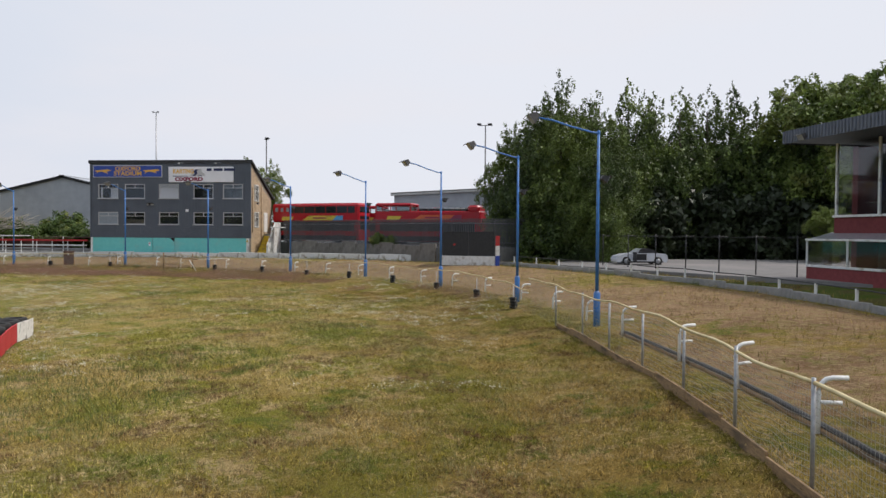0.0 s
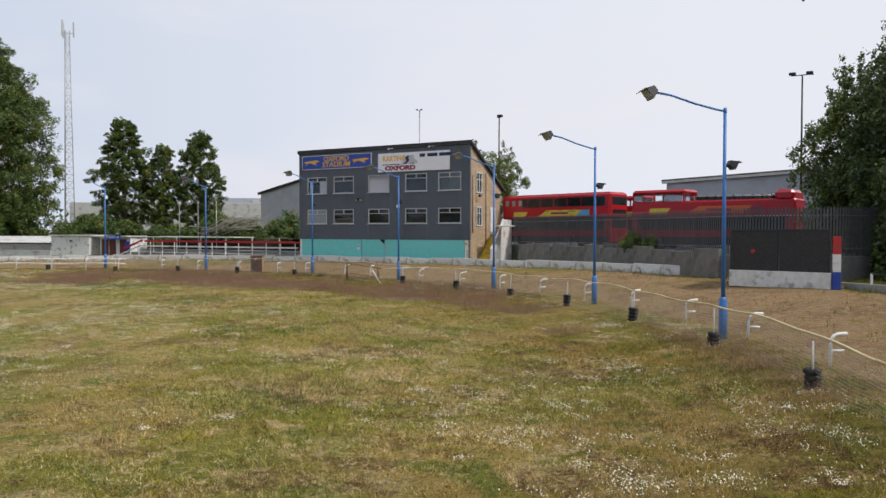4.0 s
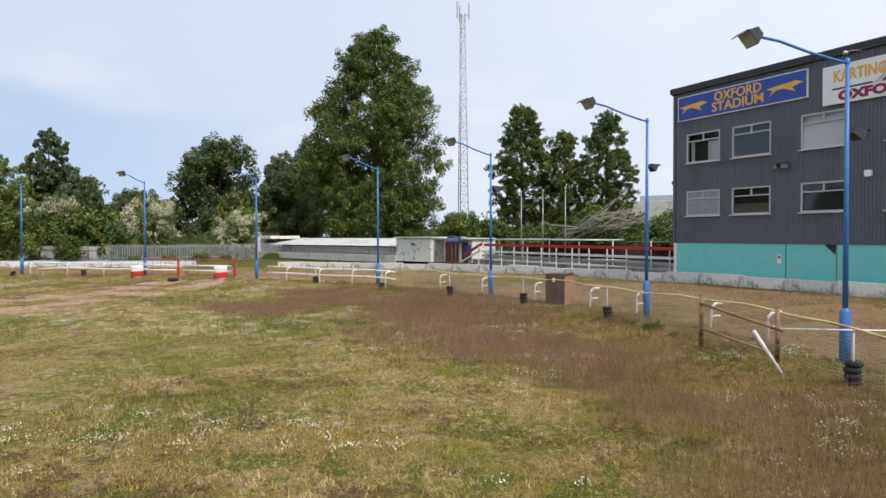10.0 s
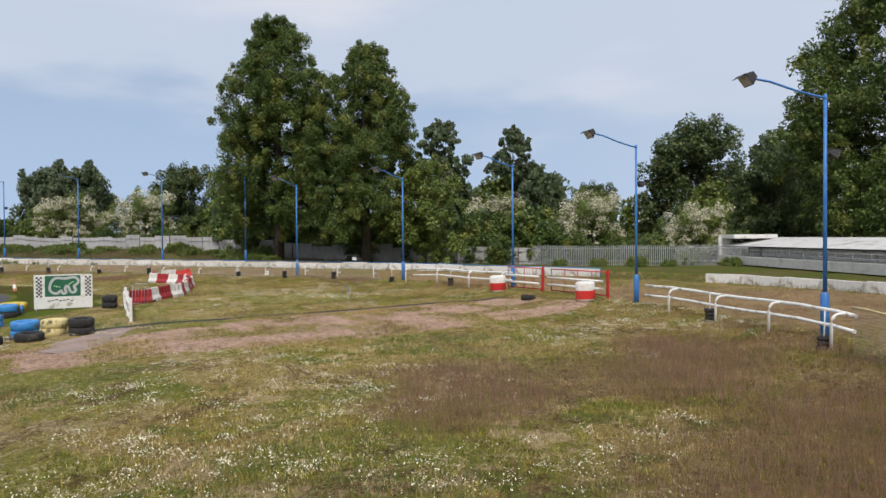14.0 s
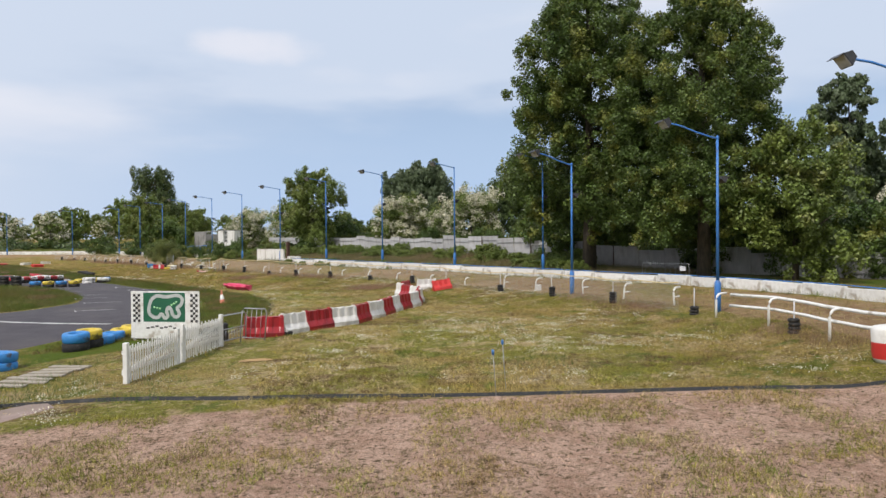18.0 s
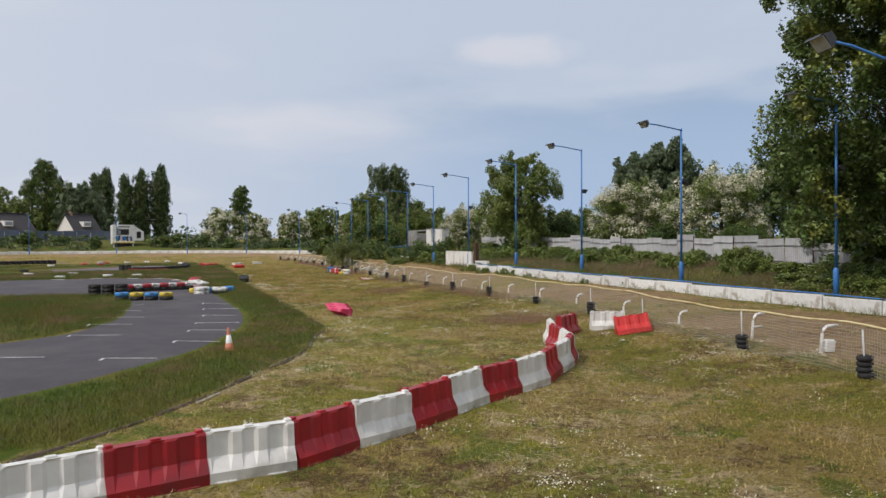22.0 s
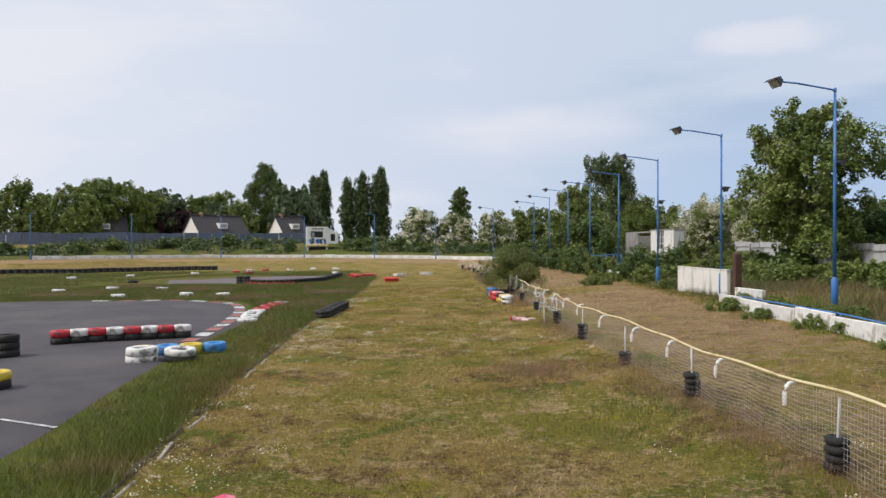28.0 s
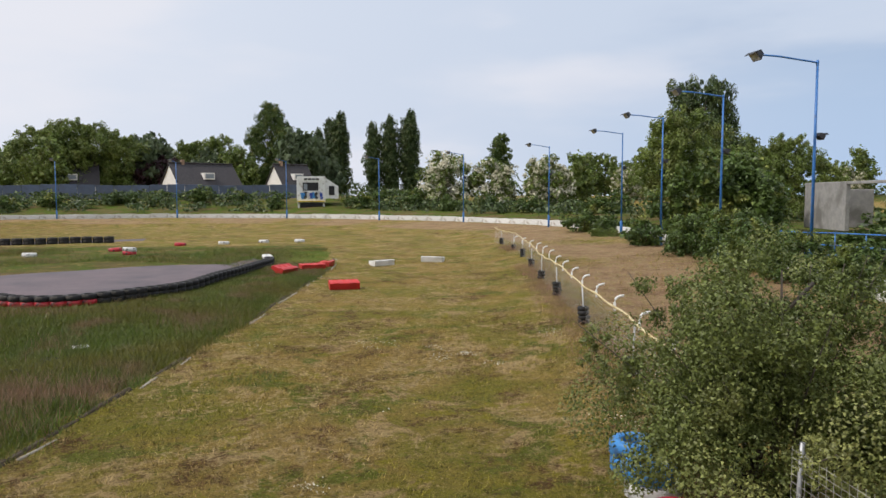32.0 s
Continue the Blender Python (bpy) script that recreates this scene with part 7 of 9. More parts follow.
# ---- terrace with red and white rails beside the building ------------------
TA, TB = Vector((-62.0, 72.6, 0)), Vector((-39.0, 72.4, 0))
tl = (TB - TA).length
ter = thing("terrace_stand", pose(TA.x, TA.y, 0.45, 0, 0, turn_of(TB - TA)), "low derelict timber terrace with red board and white rails", "terrace")
part("step", Geo().box((tl / 2, 2.2, 0.15), (tl, 3.6, 0.5), 0.02), M_CONC, ter)
part("step", Geo().box((tl / 2, 3.2, 0.5), (tl, 1.6, 0.4), 0.02), M_CONC, ter)
part("back_wall", Geo().box((tl / 2, 4.6, 0.9), (tl, 0.12, 1.6)), M_BOXB, ter)
part("roof", Geo().box((tl * 0.30, 3.4, 2.02), (tl * 0.55, 3.0, 0.10), 0.02), M_ROOFW, ter, "patched flat roof")
part("roof", Geo().box((tl * 0.84, 3.4, 1.9), (tl * 0.30, 2.6, 0.08), 0.02), M_BOXB, ter, "dark patched flat roof")
part("red_board", Geo().box((tl / 2 + 1.2, 0.0, 1.60), (tl - 2.6, 0.05, 0.19), 0.008), M_REDP, ter, "faded red fascia board")
part("ramp_board", Geo().box((0, 0, 0), (3.2, 0.05, 0.24), 0.008, pose(0.6, 0.08, 1.2, 0, -18, 0)), M_REDP, ter, "sloping red rail board")
part("ramp_rail", Geo().box((0, 0, 0), (3.4, 0.07, 0.16), 0.008, pose(0.4, 0.0, 0.65, 0, -18, 0)), M_WHITE, ter)
part("white_rail", Geo().box((tl / 2 + 1.0, 0.0, 1.08), (tl - 2.4, 0.06, 0.15), 0.008), M_WHITE, ter)
part("mid_rail", Geo().box((tl / 2 + 1.0, 0.0, 0.74), (tl - 2.4, 0.05, 0.10), 0.008), M_GALV, ter)
for k in range(13):
    x = 1.6 + (tl - 2.2) * k / 12
    part("post", Geo().box((x, 0.05, 0.78), (0.07, 0.07, 1.56), 0.008), M_WHITE, ter)
    if k % 2 == 0:
        part("roof_post", Geo().box((x, 2.0, 1.0), (0.08, 0.08, 2.0), 0.008), M_WHITE, ter)
for x, y in ((-55.0, 73.1), (-52.7, 73.4), (-50.5, 73.7)):
    f = thing("flagpole", pose(x, y, 0.4), "bare pale grey flagpole behind the terrace", "flagpole", "flagpoles at the terrace")
    part("pole", Geo().tube([(0, 0, 0), (0, 0, 5.6)], 0.042, 8, r2=0.03), M_GALV, f)
    part("finial", Geo().lathe([(0, 5.72), (0.05, 5.68), (0.05, 5.6), (0, 5.58)], 8), M_WHITE, f)
# pale fallen branches behind
fb = thing("fallen_branches", pose(-54.8, 81.0, 2.1), "pale dead branches of a fallen tree", "branches")
rb = random.Random(12)
for k in range(26):
    x0 = rb.uniform(-2, 2)
    L, an = rb.uniform(4, 9), rb.uniform(-0.25, 0.55)
    part("branch", Geo().tube([(x0 - L * 0.5, rb.uniform(-1, 1), 0.8 + rb.uniform(-0.6, 0.8)), (x0, rb.uniform(-1, 1), 1.8 + rb.uniform(-0.8, 0.8)), (x0 + L * 0.5 * math.cos(an), rb.uniform(-1.5, 1.5), 2.2 + L * 0.5 * math.sin(an))], 0.07, 5, r2=0.015), mat("dead_wood", (0.42, 0.38, 0.32), (0.34, 0.30, 0.25), 5, 0.9) if k == 0 else bpy.data.materials["dead_wood"], fb)

# ---- lattice mast ---------------------------------------------------------
tw = thing("lattice_mast", pose(-100.0, 93.6, 0.8, 0, 0, 20), "tall galvanised lattice telecom mast", "mast")
H, wb, wt_ = 33.6, 0.95, 0.42
legs = [(math.cos(a), math.sin(a)) for a in (0.5, 2.6, 4.7)]
for c, s_ in legs:
    part("leg", Geo().tube([(c * wb, s_ * wb, 0), (c * wt_, s_ * wt_, H)], 0.055, 6), M_GALV, tw)
for k in range(30):
    z0, z1 = H * k / 30, H * (k + 1) / 30
    r0, r1 = wb + (wt_ - wb) * k / 30, wb + (wt_ - wb) * (k + 1) / 30
    for j in range(3):
        a, b = legs[j], legs[(j + 1) % 3]
        p, q = (a[0] * r0, a[1] * r0, z0), (b[0] * r1, b[1] * r1, z1)
        part("brace", Geo().tube([p, q] if k % 2 else [(b[0] * r0, b[1] * r0, z0), (a[0] * r1, a[1] * r1, z1)], 0.028, 5), M_GALV, tw)
        part("strut", Geo().tube([(a[0] * r0, a[1] * r0, z0), (b[0] * r0, b[1] * r0, z0)], 0.022, 5), M_GALV, tw)
for k, (c, s_) in enumerate(legs):
    part("antenna", Geo().box((c * 1.0, s_ * 1.0, H + 0.2), (0.22, 0.22, 2.4), 0.05), M_ALU, tw, "white panel antenna")
    part("antenna_arm", Geo().tube([(c * 0.3, s_ * 0.3, H - 0.4), (c * 1.0, s_ * 1.0, H - 0.4)], 0.04, 6), M_GALV, tw)

# ---- raised bus yard: retaining wall, palisade, buses, gate -----------------
yard = [(-17.2, 71.9), (-10.2, 66.9), (-4.0, 60.4), (-0.6, 56.8), (4.5, 57.0), (9.0, 64.0), (12, 84), (14, 140), (-70, 140), (-62, 96), (-22, 84), (-18.2, 78)]
g = Geo().add([(x, y, z) for z in (0.2, 1.9) for x, y in yard], [tuple(range(len(yard)))[::-1], tuple(range(len(yard), 2 * len(yard)))] + [(k, (k + 1) % len(yard), len(yard) + (k + 1) % len(yard), len(yard) + k) for k in range(len(yard))])
tagged(new("bus_yard", g.mesh("bus_yard", mat("yard_tarmac", (0.10, 0.10, 0.10), (0.14, 0.14, 0.135), 2, 0.9, bump=0.2))), "raised tarmac bus yard behind the track", "pavement", kind="structure")
M_RETAIN = mat("stained_concrete", (0.215, 0.200, 0.180), (0.165, 0.152, 0.136), 3, 0.9, bump=0.4, bscale=20, c3=(0.11, 0.10, 0.088), s3=0.9, amt3=0.5, rnd=0.15)
rw = thing("retaining_wall", pose(0, 0, 0), "stained grey concrete retaining wall, its top uneven", "wall", kind="structure")
RW = smooth_line(yard[:4], 0.25)
k = 0
while k + 8 < len(RW):
    p, q = RW[k], RW[k + 8]
    c = (p + q) / 2
    h = 1.95 + (0.12 * math.sin(k * 0.25))
    part("panel", Geo().box((0, 0, h / 2), (2.05, 0.2, h), 0.02), M_RETAIN, rw).matrix_world = pose(c[0] + 0.10, c[1] - 0.16, 0.15, 0, 0, turn_of(q - p))
    k += 8
pal = thing("palisade_fence", pose(0, 0, 0), "tall grey steel palisade fence along the bus yard", "fence")
PALE = Geo().prism([(-0.046, 0), (0.046, 0), (0.046, 2.30), (0.0, 2.42), (-0.046, 2.30)], 0.014).mesh("pale", mat("dull_steel", (0.060, 0.062, 0.070), (0.085, 0.088, 0.098), 6, 0.55, 0.3, rnd=0.15))
PL = smooth_line([(-18.2, 73.4), (-9.8, 67.6), (-3.4, 61.0), (0.4, 57.6), (4.6, 57.6), (8.0, 63)], 0.155)
for k in range(len(PL) - 1):
    o = part("pale", PALE, None, pal)
    o.matrix_world = pose(PL[k][0], PL[k][1], 1.92, 0, 0, turn_of(PL[k + 1] - PL[k]))
for z in (2.3, 3.9):
    part("rail", Geo().tube([(x, y + 0.05, z) for x, y in PL[::8]], 0.03, 5), M_GALV, pal)


def bus(m, open_top, seed):
    b = thing("double_decker_bus", m, "red open-top double-decker tour bus with yellow side graphics" if open_top else "red double-decker tour bus with dark windows and yellow graphics", "bus", "buses in the yard")
    M_BRED = bpy.data.materials.get("bus_red") or mat("bus_red", (0.42, 0.008, 0.016), (0.38, 0.007, 0.014), 2, 0.25)
    M_BDK = bpy.data.materials.get("bus_glass") or mat("bus_glass", (0.012, 0.014, 0.016), (0.02, 0.022, 0.024), 2, 0.08)
    L, W = 11.0, 2.5
    part("lower_body", Geo().box((0, 0, 1.25), (L, W, 1.9), 0.10), M_BRED, b)
    top = 4.25
    if open_top:
        part("upper_body", Geo().box((0, 0, 2.75), (L, W, 1.2), 0.10), M_BRED, b)
        part("front_roof", Geo().box((-L / 2 + 2.0, 0, 4.0), (3.9, W, 0.34), 0.14), M_BRED, b)
        for x in (-L / 2 + 0.12, -L / 2 + 1.7, -L / 2 + 3.8):
            for s in (-1, 1):
                part("pillar", Geo().box((x, s * (W / 2 - 0.06), 3.6), (0.12, 0.10, 0.9), 0.02), M_BRED, b)
        g_ = part("upper_window", Geo().box((-L / 2 + 1.9, 0, 3.58), (3.5, W - 0.1, 0.62), 0.02), M_GLASS, b)
        part("rear_hoop", Geo().box((L / 2 - 0.7, 0, 3.55), (1.2, W, 0.75), 0.2), M_BRED, b)
        for k in range(9):
            part("seat", Geo().box((-0.8 + 0.6 * k, -0.6, 3.45), (0.12, 1.0, 0.5), 0.05).box((-0.8 + 0.6 * k, 0.6, 3.45), (0.12, 1.0, 0.5), 0.05), M_BDK, b)
        part("top_rail", Geo().tube([(-1.2, -W / 2 + 0.05, 3.62), (4.4, -W / 2 + 0.05, 3.55)], 0.03, 6), M_GALV, b)
    else:
        part("upper_body", Geo().box((0, 0, 3.25), (L, W, 2.0), 0.16), M_BRED, b)
        part("upper_window", Geo().box((0.9, 0, 3.58), (8.4, W + 0.02, 0.86), 0.08), M_BDK, b, "long dark upper windows")
        for k in range(6):
            part("window_bar", Geo().box((-2.6 + 1.35 * k, 0, 3.58), (0.05, W + 0.04, 0.86), 0.006), M_BRED, b)
        part("roof_rim", Geo().box((0.2, 0, 4.24), (L - 0.8, W - 0.3, 0.10), 0.04), M_BRED, b)
        for k in range(3):
            part("front_window", Geo().box((-L / 2 + 0.62 + 0.72 * k, 0, 3.60), (0.62, W + 0.02, 0.70), 0.14), M_BLINDG, b, "clear upper side window")
        part("rear_window", Geo().box((L / 2, 0, 3.6), (0.03, W - 0.5, 0.62), 0.01), M_BDK, b)
        part("rear_louvre", Geo().box((L / 2, 0, 2.75), (0.03, W - 0.6, 0.35), 0.01), M_BDK, b)
        part("rear_panel", Geo().box((L / 2, 0, 1.9), (0.03, W - 0.5, 0.8), 0.01), M_BDK, b)
    part("lower_window", Geo().box((0, 0, 1.80), (L - 1.0, W + 0.02, 1.0), 0.05), M_BDK, b, "dark lower windows")
    part("graphic", Geo().prism([(-4.2, 2.45), (-2.9, 2.45), (-2.6, 2.85), (-4.1, 2.85)], W + 0.03), M_TYYEL, b, "yellow side graphic")
    part("skirt", Geo().box((0, 0, 0.62), (L - 0.6, W + 0.015, 0.5), 0.03), M_BDK, b, "dark lower skirt")
    part("graphic", Geo().prism([(-1.5, 2.45), (2.3, 2.45), (2.9, 2.95), (-0.6, 2.95)], W + 0.03), M_TYYEL if not open_top else M_TYOR, b, "yellow side graphic")
    part("graphic", Geo().prism([(2.3, 2.45), (3.6, 2.45), (3.6, 2.95), (2.9, 2.95)], W + 0.03), mat("sky_blue_graphic", (0.10, 0.36, 0.62), None, 3, 0.4) if not open_top else M_MAROON, b, "blue side graphic")
    part("text_bar", Geo().box((0.7, 0, 2.70), (1.7, W + 0.05, 0.16)), M_MAROON, b)
    for x in (-L / 2 + 2.2, L / 2 - 2.6):
        for s in (-1, 1):
            w = part("wheel", Geo().lathe([(0.25, -0.14), (0.46, -0.14), (0.48, -0.1), (0.48, 0.1), (0.46, 0.14), (0.25, 0.14)], 18, closed=True, m=pose(x, s * (W / 2 - 0.14), 0.48, 90, 0, 0)), M_TYRE, b)
            part("rim", Geo().lathe([(0.0, 0.1), (0.24, 0.12), (0.25, -0.1), (0, -0.1)], 14, m=pose(x, s * (W / 2 - 0.12), 0.48, 90 if s < 0 else -90, 0, 0)), M_GALV, w)
    for s in (-1, 1):
        part("rear_light", Geo().box((L / 2 + 0.01, s * 1.05, 1.2), (0.03, 0.14, 0.5), 0.01), M_REDP, b)
    return b


bus(pose(-14.9, 76.0, 1.9, 0, 0, -20), False, 1)
bus(pose(-2.5, 70.9, 1.9, 0, 0, -13), True, 2)
bus(pose(-6.5, 78.5, 1.9, 0, 0, -16), True, 3)

ctn = thing("black_gate", pose(1.95, 51.9, 0.75, 0, 0, -14), "black boarded steel gate with a red diamond sign", "gate")
part("leaf", Geo().box((-1.0, 0, 1.53), (1.95, 0.12, 1.74), 0.02), M_BLACKMET, ctn)
part("leaf", Geo().box((1.0, 0, 1.53), (1.95, 0.12, 1.74), 0.02), M_BLACKMET, ctn)
part("plinth_wall", Geo().box((0, -0.02, 0.3), (4.1, 0.22, 0.72), 0.02), M_WALLW, ctn, "low pale plinth wall")
part("top_bar", Geo().box((0, 0, 2.42), (4.0, 0.16, 0.08), 0.01), M_BLACKMET, ctn)
part("diamond_sign", Geo().box((0, 0, 0), (0.15, 0.02, 0.15), 0.004, pose(-1.05, -0.08, 1.5, 0, 45, 0)), M_REDP, ctn, "small red diamond sign")
part("side_panel", Geo().box((-2.0, 1.2, 1.2), (0.1, 2.4, 2.4), 0.02), M_BLACKMET, ctn)
gp = thing("gate_post", pose(4.1, 51.3, 0.75), "red, white and blue painted gate post", "post")
for k, m_ in enumerate((M_SIGNB, M_WHITE, M_REDP)):
    part("band", Geo().box((0, 0, 0.35 + 0.72 * k), (0.30, 0.30, 0.72), 0.01), m_, gp)

# ---- warehouses and distant sheds -------------------------------------------
M_WARE = mat("pale_grey_sheeting", (0.34, 0.365, 0.40), (0.38, 0.405, 0.44), 1, 0.5, c3=(0.29, 0.31, 0.34), s3=0.2, amt3=0.4)
M_WAREB = mat("buff_brick_plinth", (0.34, 0.22, 0.14), (0.28, 0.18, 0.12), 6, 0.9)


def gable(name, x, y, ang, w, d, h, rise, z, label):
    t = thing(name, pose(x, y, z, 0, 0, ang), label, "warehouse")
    prof = [(-w / 2, 2.4), (w / 2, 2.4), (w / 2, h), (0, h + rise), (-w / 2, h)]
    part("cladding", Geo().prism(prof, d), M_WARE, t)
    part("plinth", Geo().box((0, 0, 1.2), (w + 0.06, d + 0.06, 2.4)), M_WAREB, t)
    for s in (-1, 1):
        L, a = math.hypot(w / 2 + 0.5, rise), math.degrees(math.atan2(rise, w / 2))
        part("roof_slope", Geo().box((0, 0, 0), (L + 0.3, d + 0.6, 0.16), 0.03, pose(s * w / 4, 0, h + rise / 2 + 0.1, 0, s * a, 0)), M_WARE, t)
        part("verge_trim", Geo().box((0, 0, 0), (L + 0.4, 0.2, 0.42), 0.03, pose(s * w / 4, -d / 2 - 0.2, h + rise / 2, 0, s * a, 0)), M_BLACKMET if rise > 2 else M_ROOFW, t)
    part("side_door", Geo().box((w * 0.25, -d / 2 - 0.05, 1.6), (3.5, 0.1, 3.2), 0.02), M_ALU, t)
    return t


gable("warehouse", -65.0, 130.0, 0, 21, 40, 8.4, 2.4, 0.9, "grey metal warehouse with a low gable behind the stand")
gable("warehouse", 8.0, 104.0, 0, 34, 24, 6.2, 0.9, 1.9, "long grey warehouse behind the buses")
for x, y, ang, w, d, h in ((-112, 190, 20, 50, 20, 11), (-82, 185, 10, 30, 16, 13), (-150, 170, 30, 60, 20, 10)):
    t = thing("distant_factory", pose(x, y, 0.8, 0, 0, ang), "far white factory building among trees", "factory")
    part("wall", Geo().box((0, 0, h / 2), (w, d, h), 0.05), M_ROOFW, t)
    part("roof_plant", Geo().box((w * 0.2, 0, h + 0.8), (w * 0.25, d * 0.4, 1.6), 0.05), M_WARE, t)
    for k in range(6):
        part("window_band", Geo().box((-w * 0.42 + w * 0.16 * k, -d / 2 - 0.03, h * 0.55), (w * 0.10, 0.05, 1.2), 0.01), M_BLINDG, t)
for x, y, h in ((-22.5, 81.0, 12.0), (2.9, 80.7, 13.5), (-77.6, 168.9, 31.0)):
    t = thing("yard_light", pose(x, y, 1.8 if y < 100 else 0.8), "slim yard lighting column", "lamp post", "yard lighting columns")
    part("column", Geo().tube([(0, 0, 0), (0, 0, h)], 0.09 if h < 20 else 0.20, 8, r2=0.06 if h < 20 else 0.13), M_GALV if y > 100 else M_BLACKMET, t)
    wide = 0.25 if x == -22.5 else 0.8
    part("crossarm", Geo().tube([(-wide, 0, h), (wide, 0, h)], 0.04, 6), M_BLACKMET, t)
    for s in (-0.7, 0.5) if wide > 0.5 else (0.12,):
        part("lamp", Geo().box((s, -0.1, h + 0.12), (0.5, 0.35, 0.2), 0.04), M_BLACKMET, t)
for x, y, sc, tn, tall in ((-24.7, 80.6, 1.0, 30, 1.16), (-21.9, 79.8, 1.05, 140, 1.12)):
    tree("thin", x, y, sc, tn, tall, 0.9, "young yellow-green birch behind the building")

# ---- car park, grandstand -----------------------------------------------------
cp = [(8.5, 51), (22, 32), (60, 40), (60, 66), (22, 66), (9, 60)]
g = Geo().add([(x, y, z) for z in (0.2, 0.85) for x, y in cp], [(5, 4, 3, 2, 1, 0), (6, 7, 8, 9, 10, 11)] + [(k, (k + 1) % 6, 6 + (k + 1) % 6, 6 + k) for k in range(6)])
tagged(new("car_park", g.mesh("car_park", mat("car_park_tarmac", (0.20, 0.19, 0.185), (0.16, 0.155, 0.15), 1.5, 0.9, bump=0.2, c3=(0.24, 0.22, 0.21), s3=0.2, amt3=0.5))), "pale worn car park tarmac", "pavement", kind="structure")
M_CAR = mat("silver_car_paint", (0.62, 0.65, 0.69), (0.66, 0.69, 0.72), 2, 0.25, 0.2)
car = thing("car", pose(14.6, 53.0, 0.85, 0, 0, 8), "silver convertible car with a black roof and open door", "car")
car.scale = (0.88, 0.88, 0.92)
cs = [(-2.1, 0.22), (2.1, 0.22), (2.18, 0.45), (2.15, 0.75), (2.0, 0.88), (1.3, 0.94), (-0.75, 0.92), (-1.5, 0.84), (-2.05, 0.68), (-2.18, 0.45)]
body = Geo()
for w_, k_ in ((1.70, 1.0),):
    body.prism(cs, w_)
part("body", body, M_CAR, car)
part("sill", Geo().box((0, 0, 0.24), (3.6, 1.73, 0.12), 0.02), M_BLACKMET, car)
part("soft_top", Geo().prism([(-0.35, 0.93), (1.35, 0.94), (1.05, 1.16), (0.65, 1.29), (0.05, 1.29), (-0.12, 1.22)], 1.40), M_BLACKMET, car, "black fabric roof")
part("windscreen", Geo().prism([(-0.72, 0.91), (-0.36, 0.93), (-0.13, 1.22), (0.02, 1.28), (-0.06, 1.29), (-0.2, 1.23)], 1.36), M_LAMPGLASS, car)
part("open_door", Geo().box((-0.75, -1.15, 0.68), (0.10, 0.75, 0.72), 0.03), M_BLACKMET, car, "open dark-lined door")
# dark sheet on the car's side, painted as the shaded interior
part("door_opening", Geo().box((-0.15, -0.855, 0.62), (1.0, 0.01, 0.5)), M_INSHADE, car)
for x in (-1.35, 1.35):
    part("wheel_arch", Geo().lathe([(0.0, 0), (0.36, 0), (0.36, 0.01), (0.0, 0.01)], 18, m=pose(x, -0.852, 0.31, 90)), M_BLACKMET, car)
for x in (-1.35, 1.35):
    for s in (-1, 1):
        w = part("wheel", Geo().lathe([(0.2, -0.1), (0.31, -0.1), (0.31, 0.1), (0.2, 0.1)], 16, closed=True, m=pose(x, s * 0.8, 0.31, 90)), M_TYRE, car)
        part("rim", Geo().lathe([(0, 0.06), (0.2, 0.08), (0.2, -0.08), (0, -0.06)], 12, m=pose(x, s * 0.82, 0.31, 90)), M_GALV, w)
for s in (-0.6, 0.6):
    part("rear_light", Geo().box((2.16, s, 0.70), (0.06, 0.30, 0.14), 0.02), M_REDP, car)
cfe = thing("chainlink_fence", pose(0, 0, 0), "dark chain-link fence on thin posts by the car park", "fence")
for k in range(7):
    x, y = 11.5 + 1.35 * k, 50.0 - 2.1 * k
    part("post", Geo().tube([(x, y, 0.9), (x, y, 3.1)], 0.035, 6), M_BLACKMET, cfe)
    part("crossbar", Geo().tube([(x - 0.5, y, 3.0), (x + 0.5, y, 3.0)], 0.02, 5), M_BLACKMET, cfe)
part("top_wire", Geo().tube([(11.5 + 1.35 * k, 50.0 - 2.1 * k, 2.95) for k in range(7)], 0.012, 5), M_BLACKMET, cfe)
hr = thing("wall_rail", pose(0, 0, 0), "dark handrail on short white posts along the wall", "rail")
pts, s = [], where(WALL, 17.2, 8)
s_end = where(WALL, 4.2, 52.5)
while s < s_end:
    p, t, n = along(WALL, s)
    z = gz(*p) + 0.30
    part("post", Geo().box((0, 0, 0.2), (0.09, 0.09, 0.46), 0.01), M_WHITE, hr).matrix_world = pose(p[0], p[1], z)
    pts.append((p[0], p[1], z + 0.42))
    s += 2.4
part("handrail", Geo().tube(pts, 0.03, 6), M_BLACKMET, hr)

gsd = thing("grandstand", pose(21.6, 37.6, 0.9, 0, 0, -76), "glass-fronted grandstand with red brick bands and a dark flat roof", "grandstand")
# local x runs along the front away from the corner, y into the building
GL = 46.0
# solid near-black block: interior shade behind the glass is put into its colour
part("core_wall", Geo().box((GL / 2 + 1.0, 6.0, 3.4), (GL - 1, 9.5, 6.8)), M_INSHADE, gsd)
part("end_wall", Geo().box((0.25, 6.4, 3.4), (0.4, 11, 6.9), 0.01), M_BRICKR, gsd)
part("roof", Geo().box((GL / 2 - 0.7, 5.2, 7.32), (GL + 0.4, 15.4, 0.5), 0.04), M_CLAD, gsd, "dark flat roof slab")
part("fascia", ribbed(-0.9, GL - 0.6, 7.0, 7.65, 0.22, 0.05, -2.5), M_CLAD, gsd, "dark ribbed roof fascia")
fs = part("side_fascia", ribbed(0, 15.4, 7.0, 7.65, 0.22, 0.05), M_CLAD, gsd, "dark ribbed roof fascia")
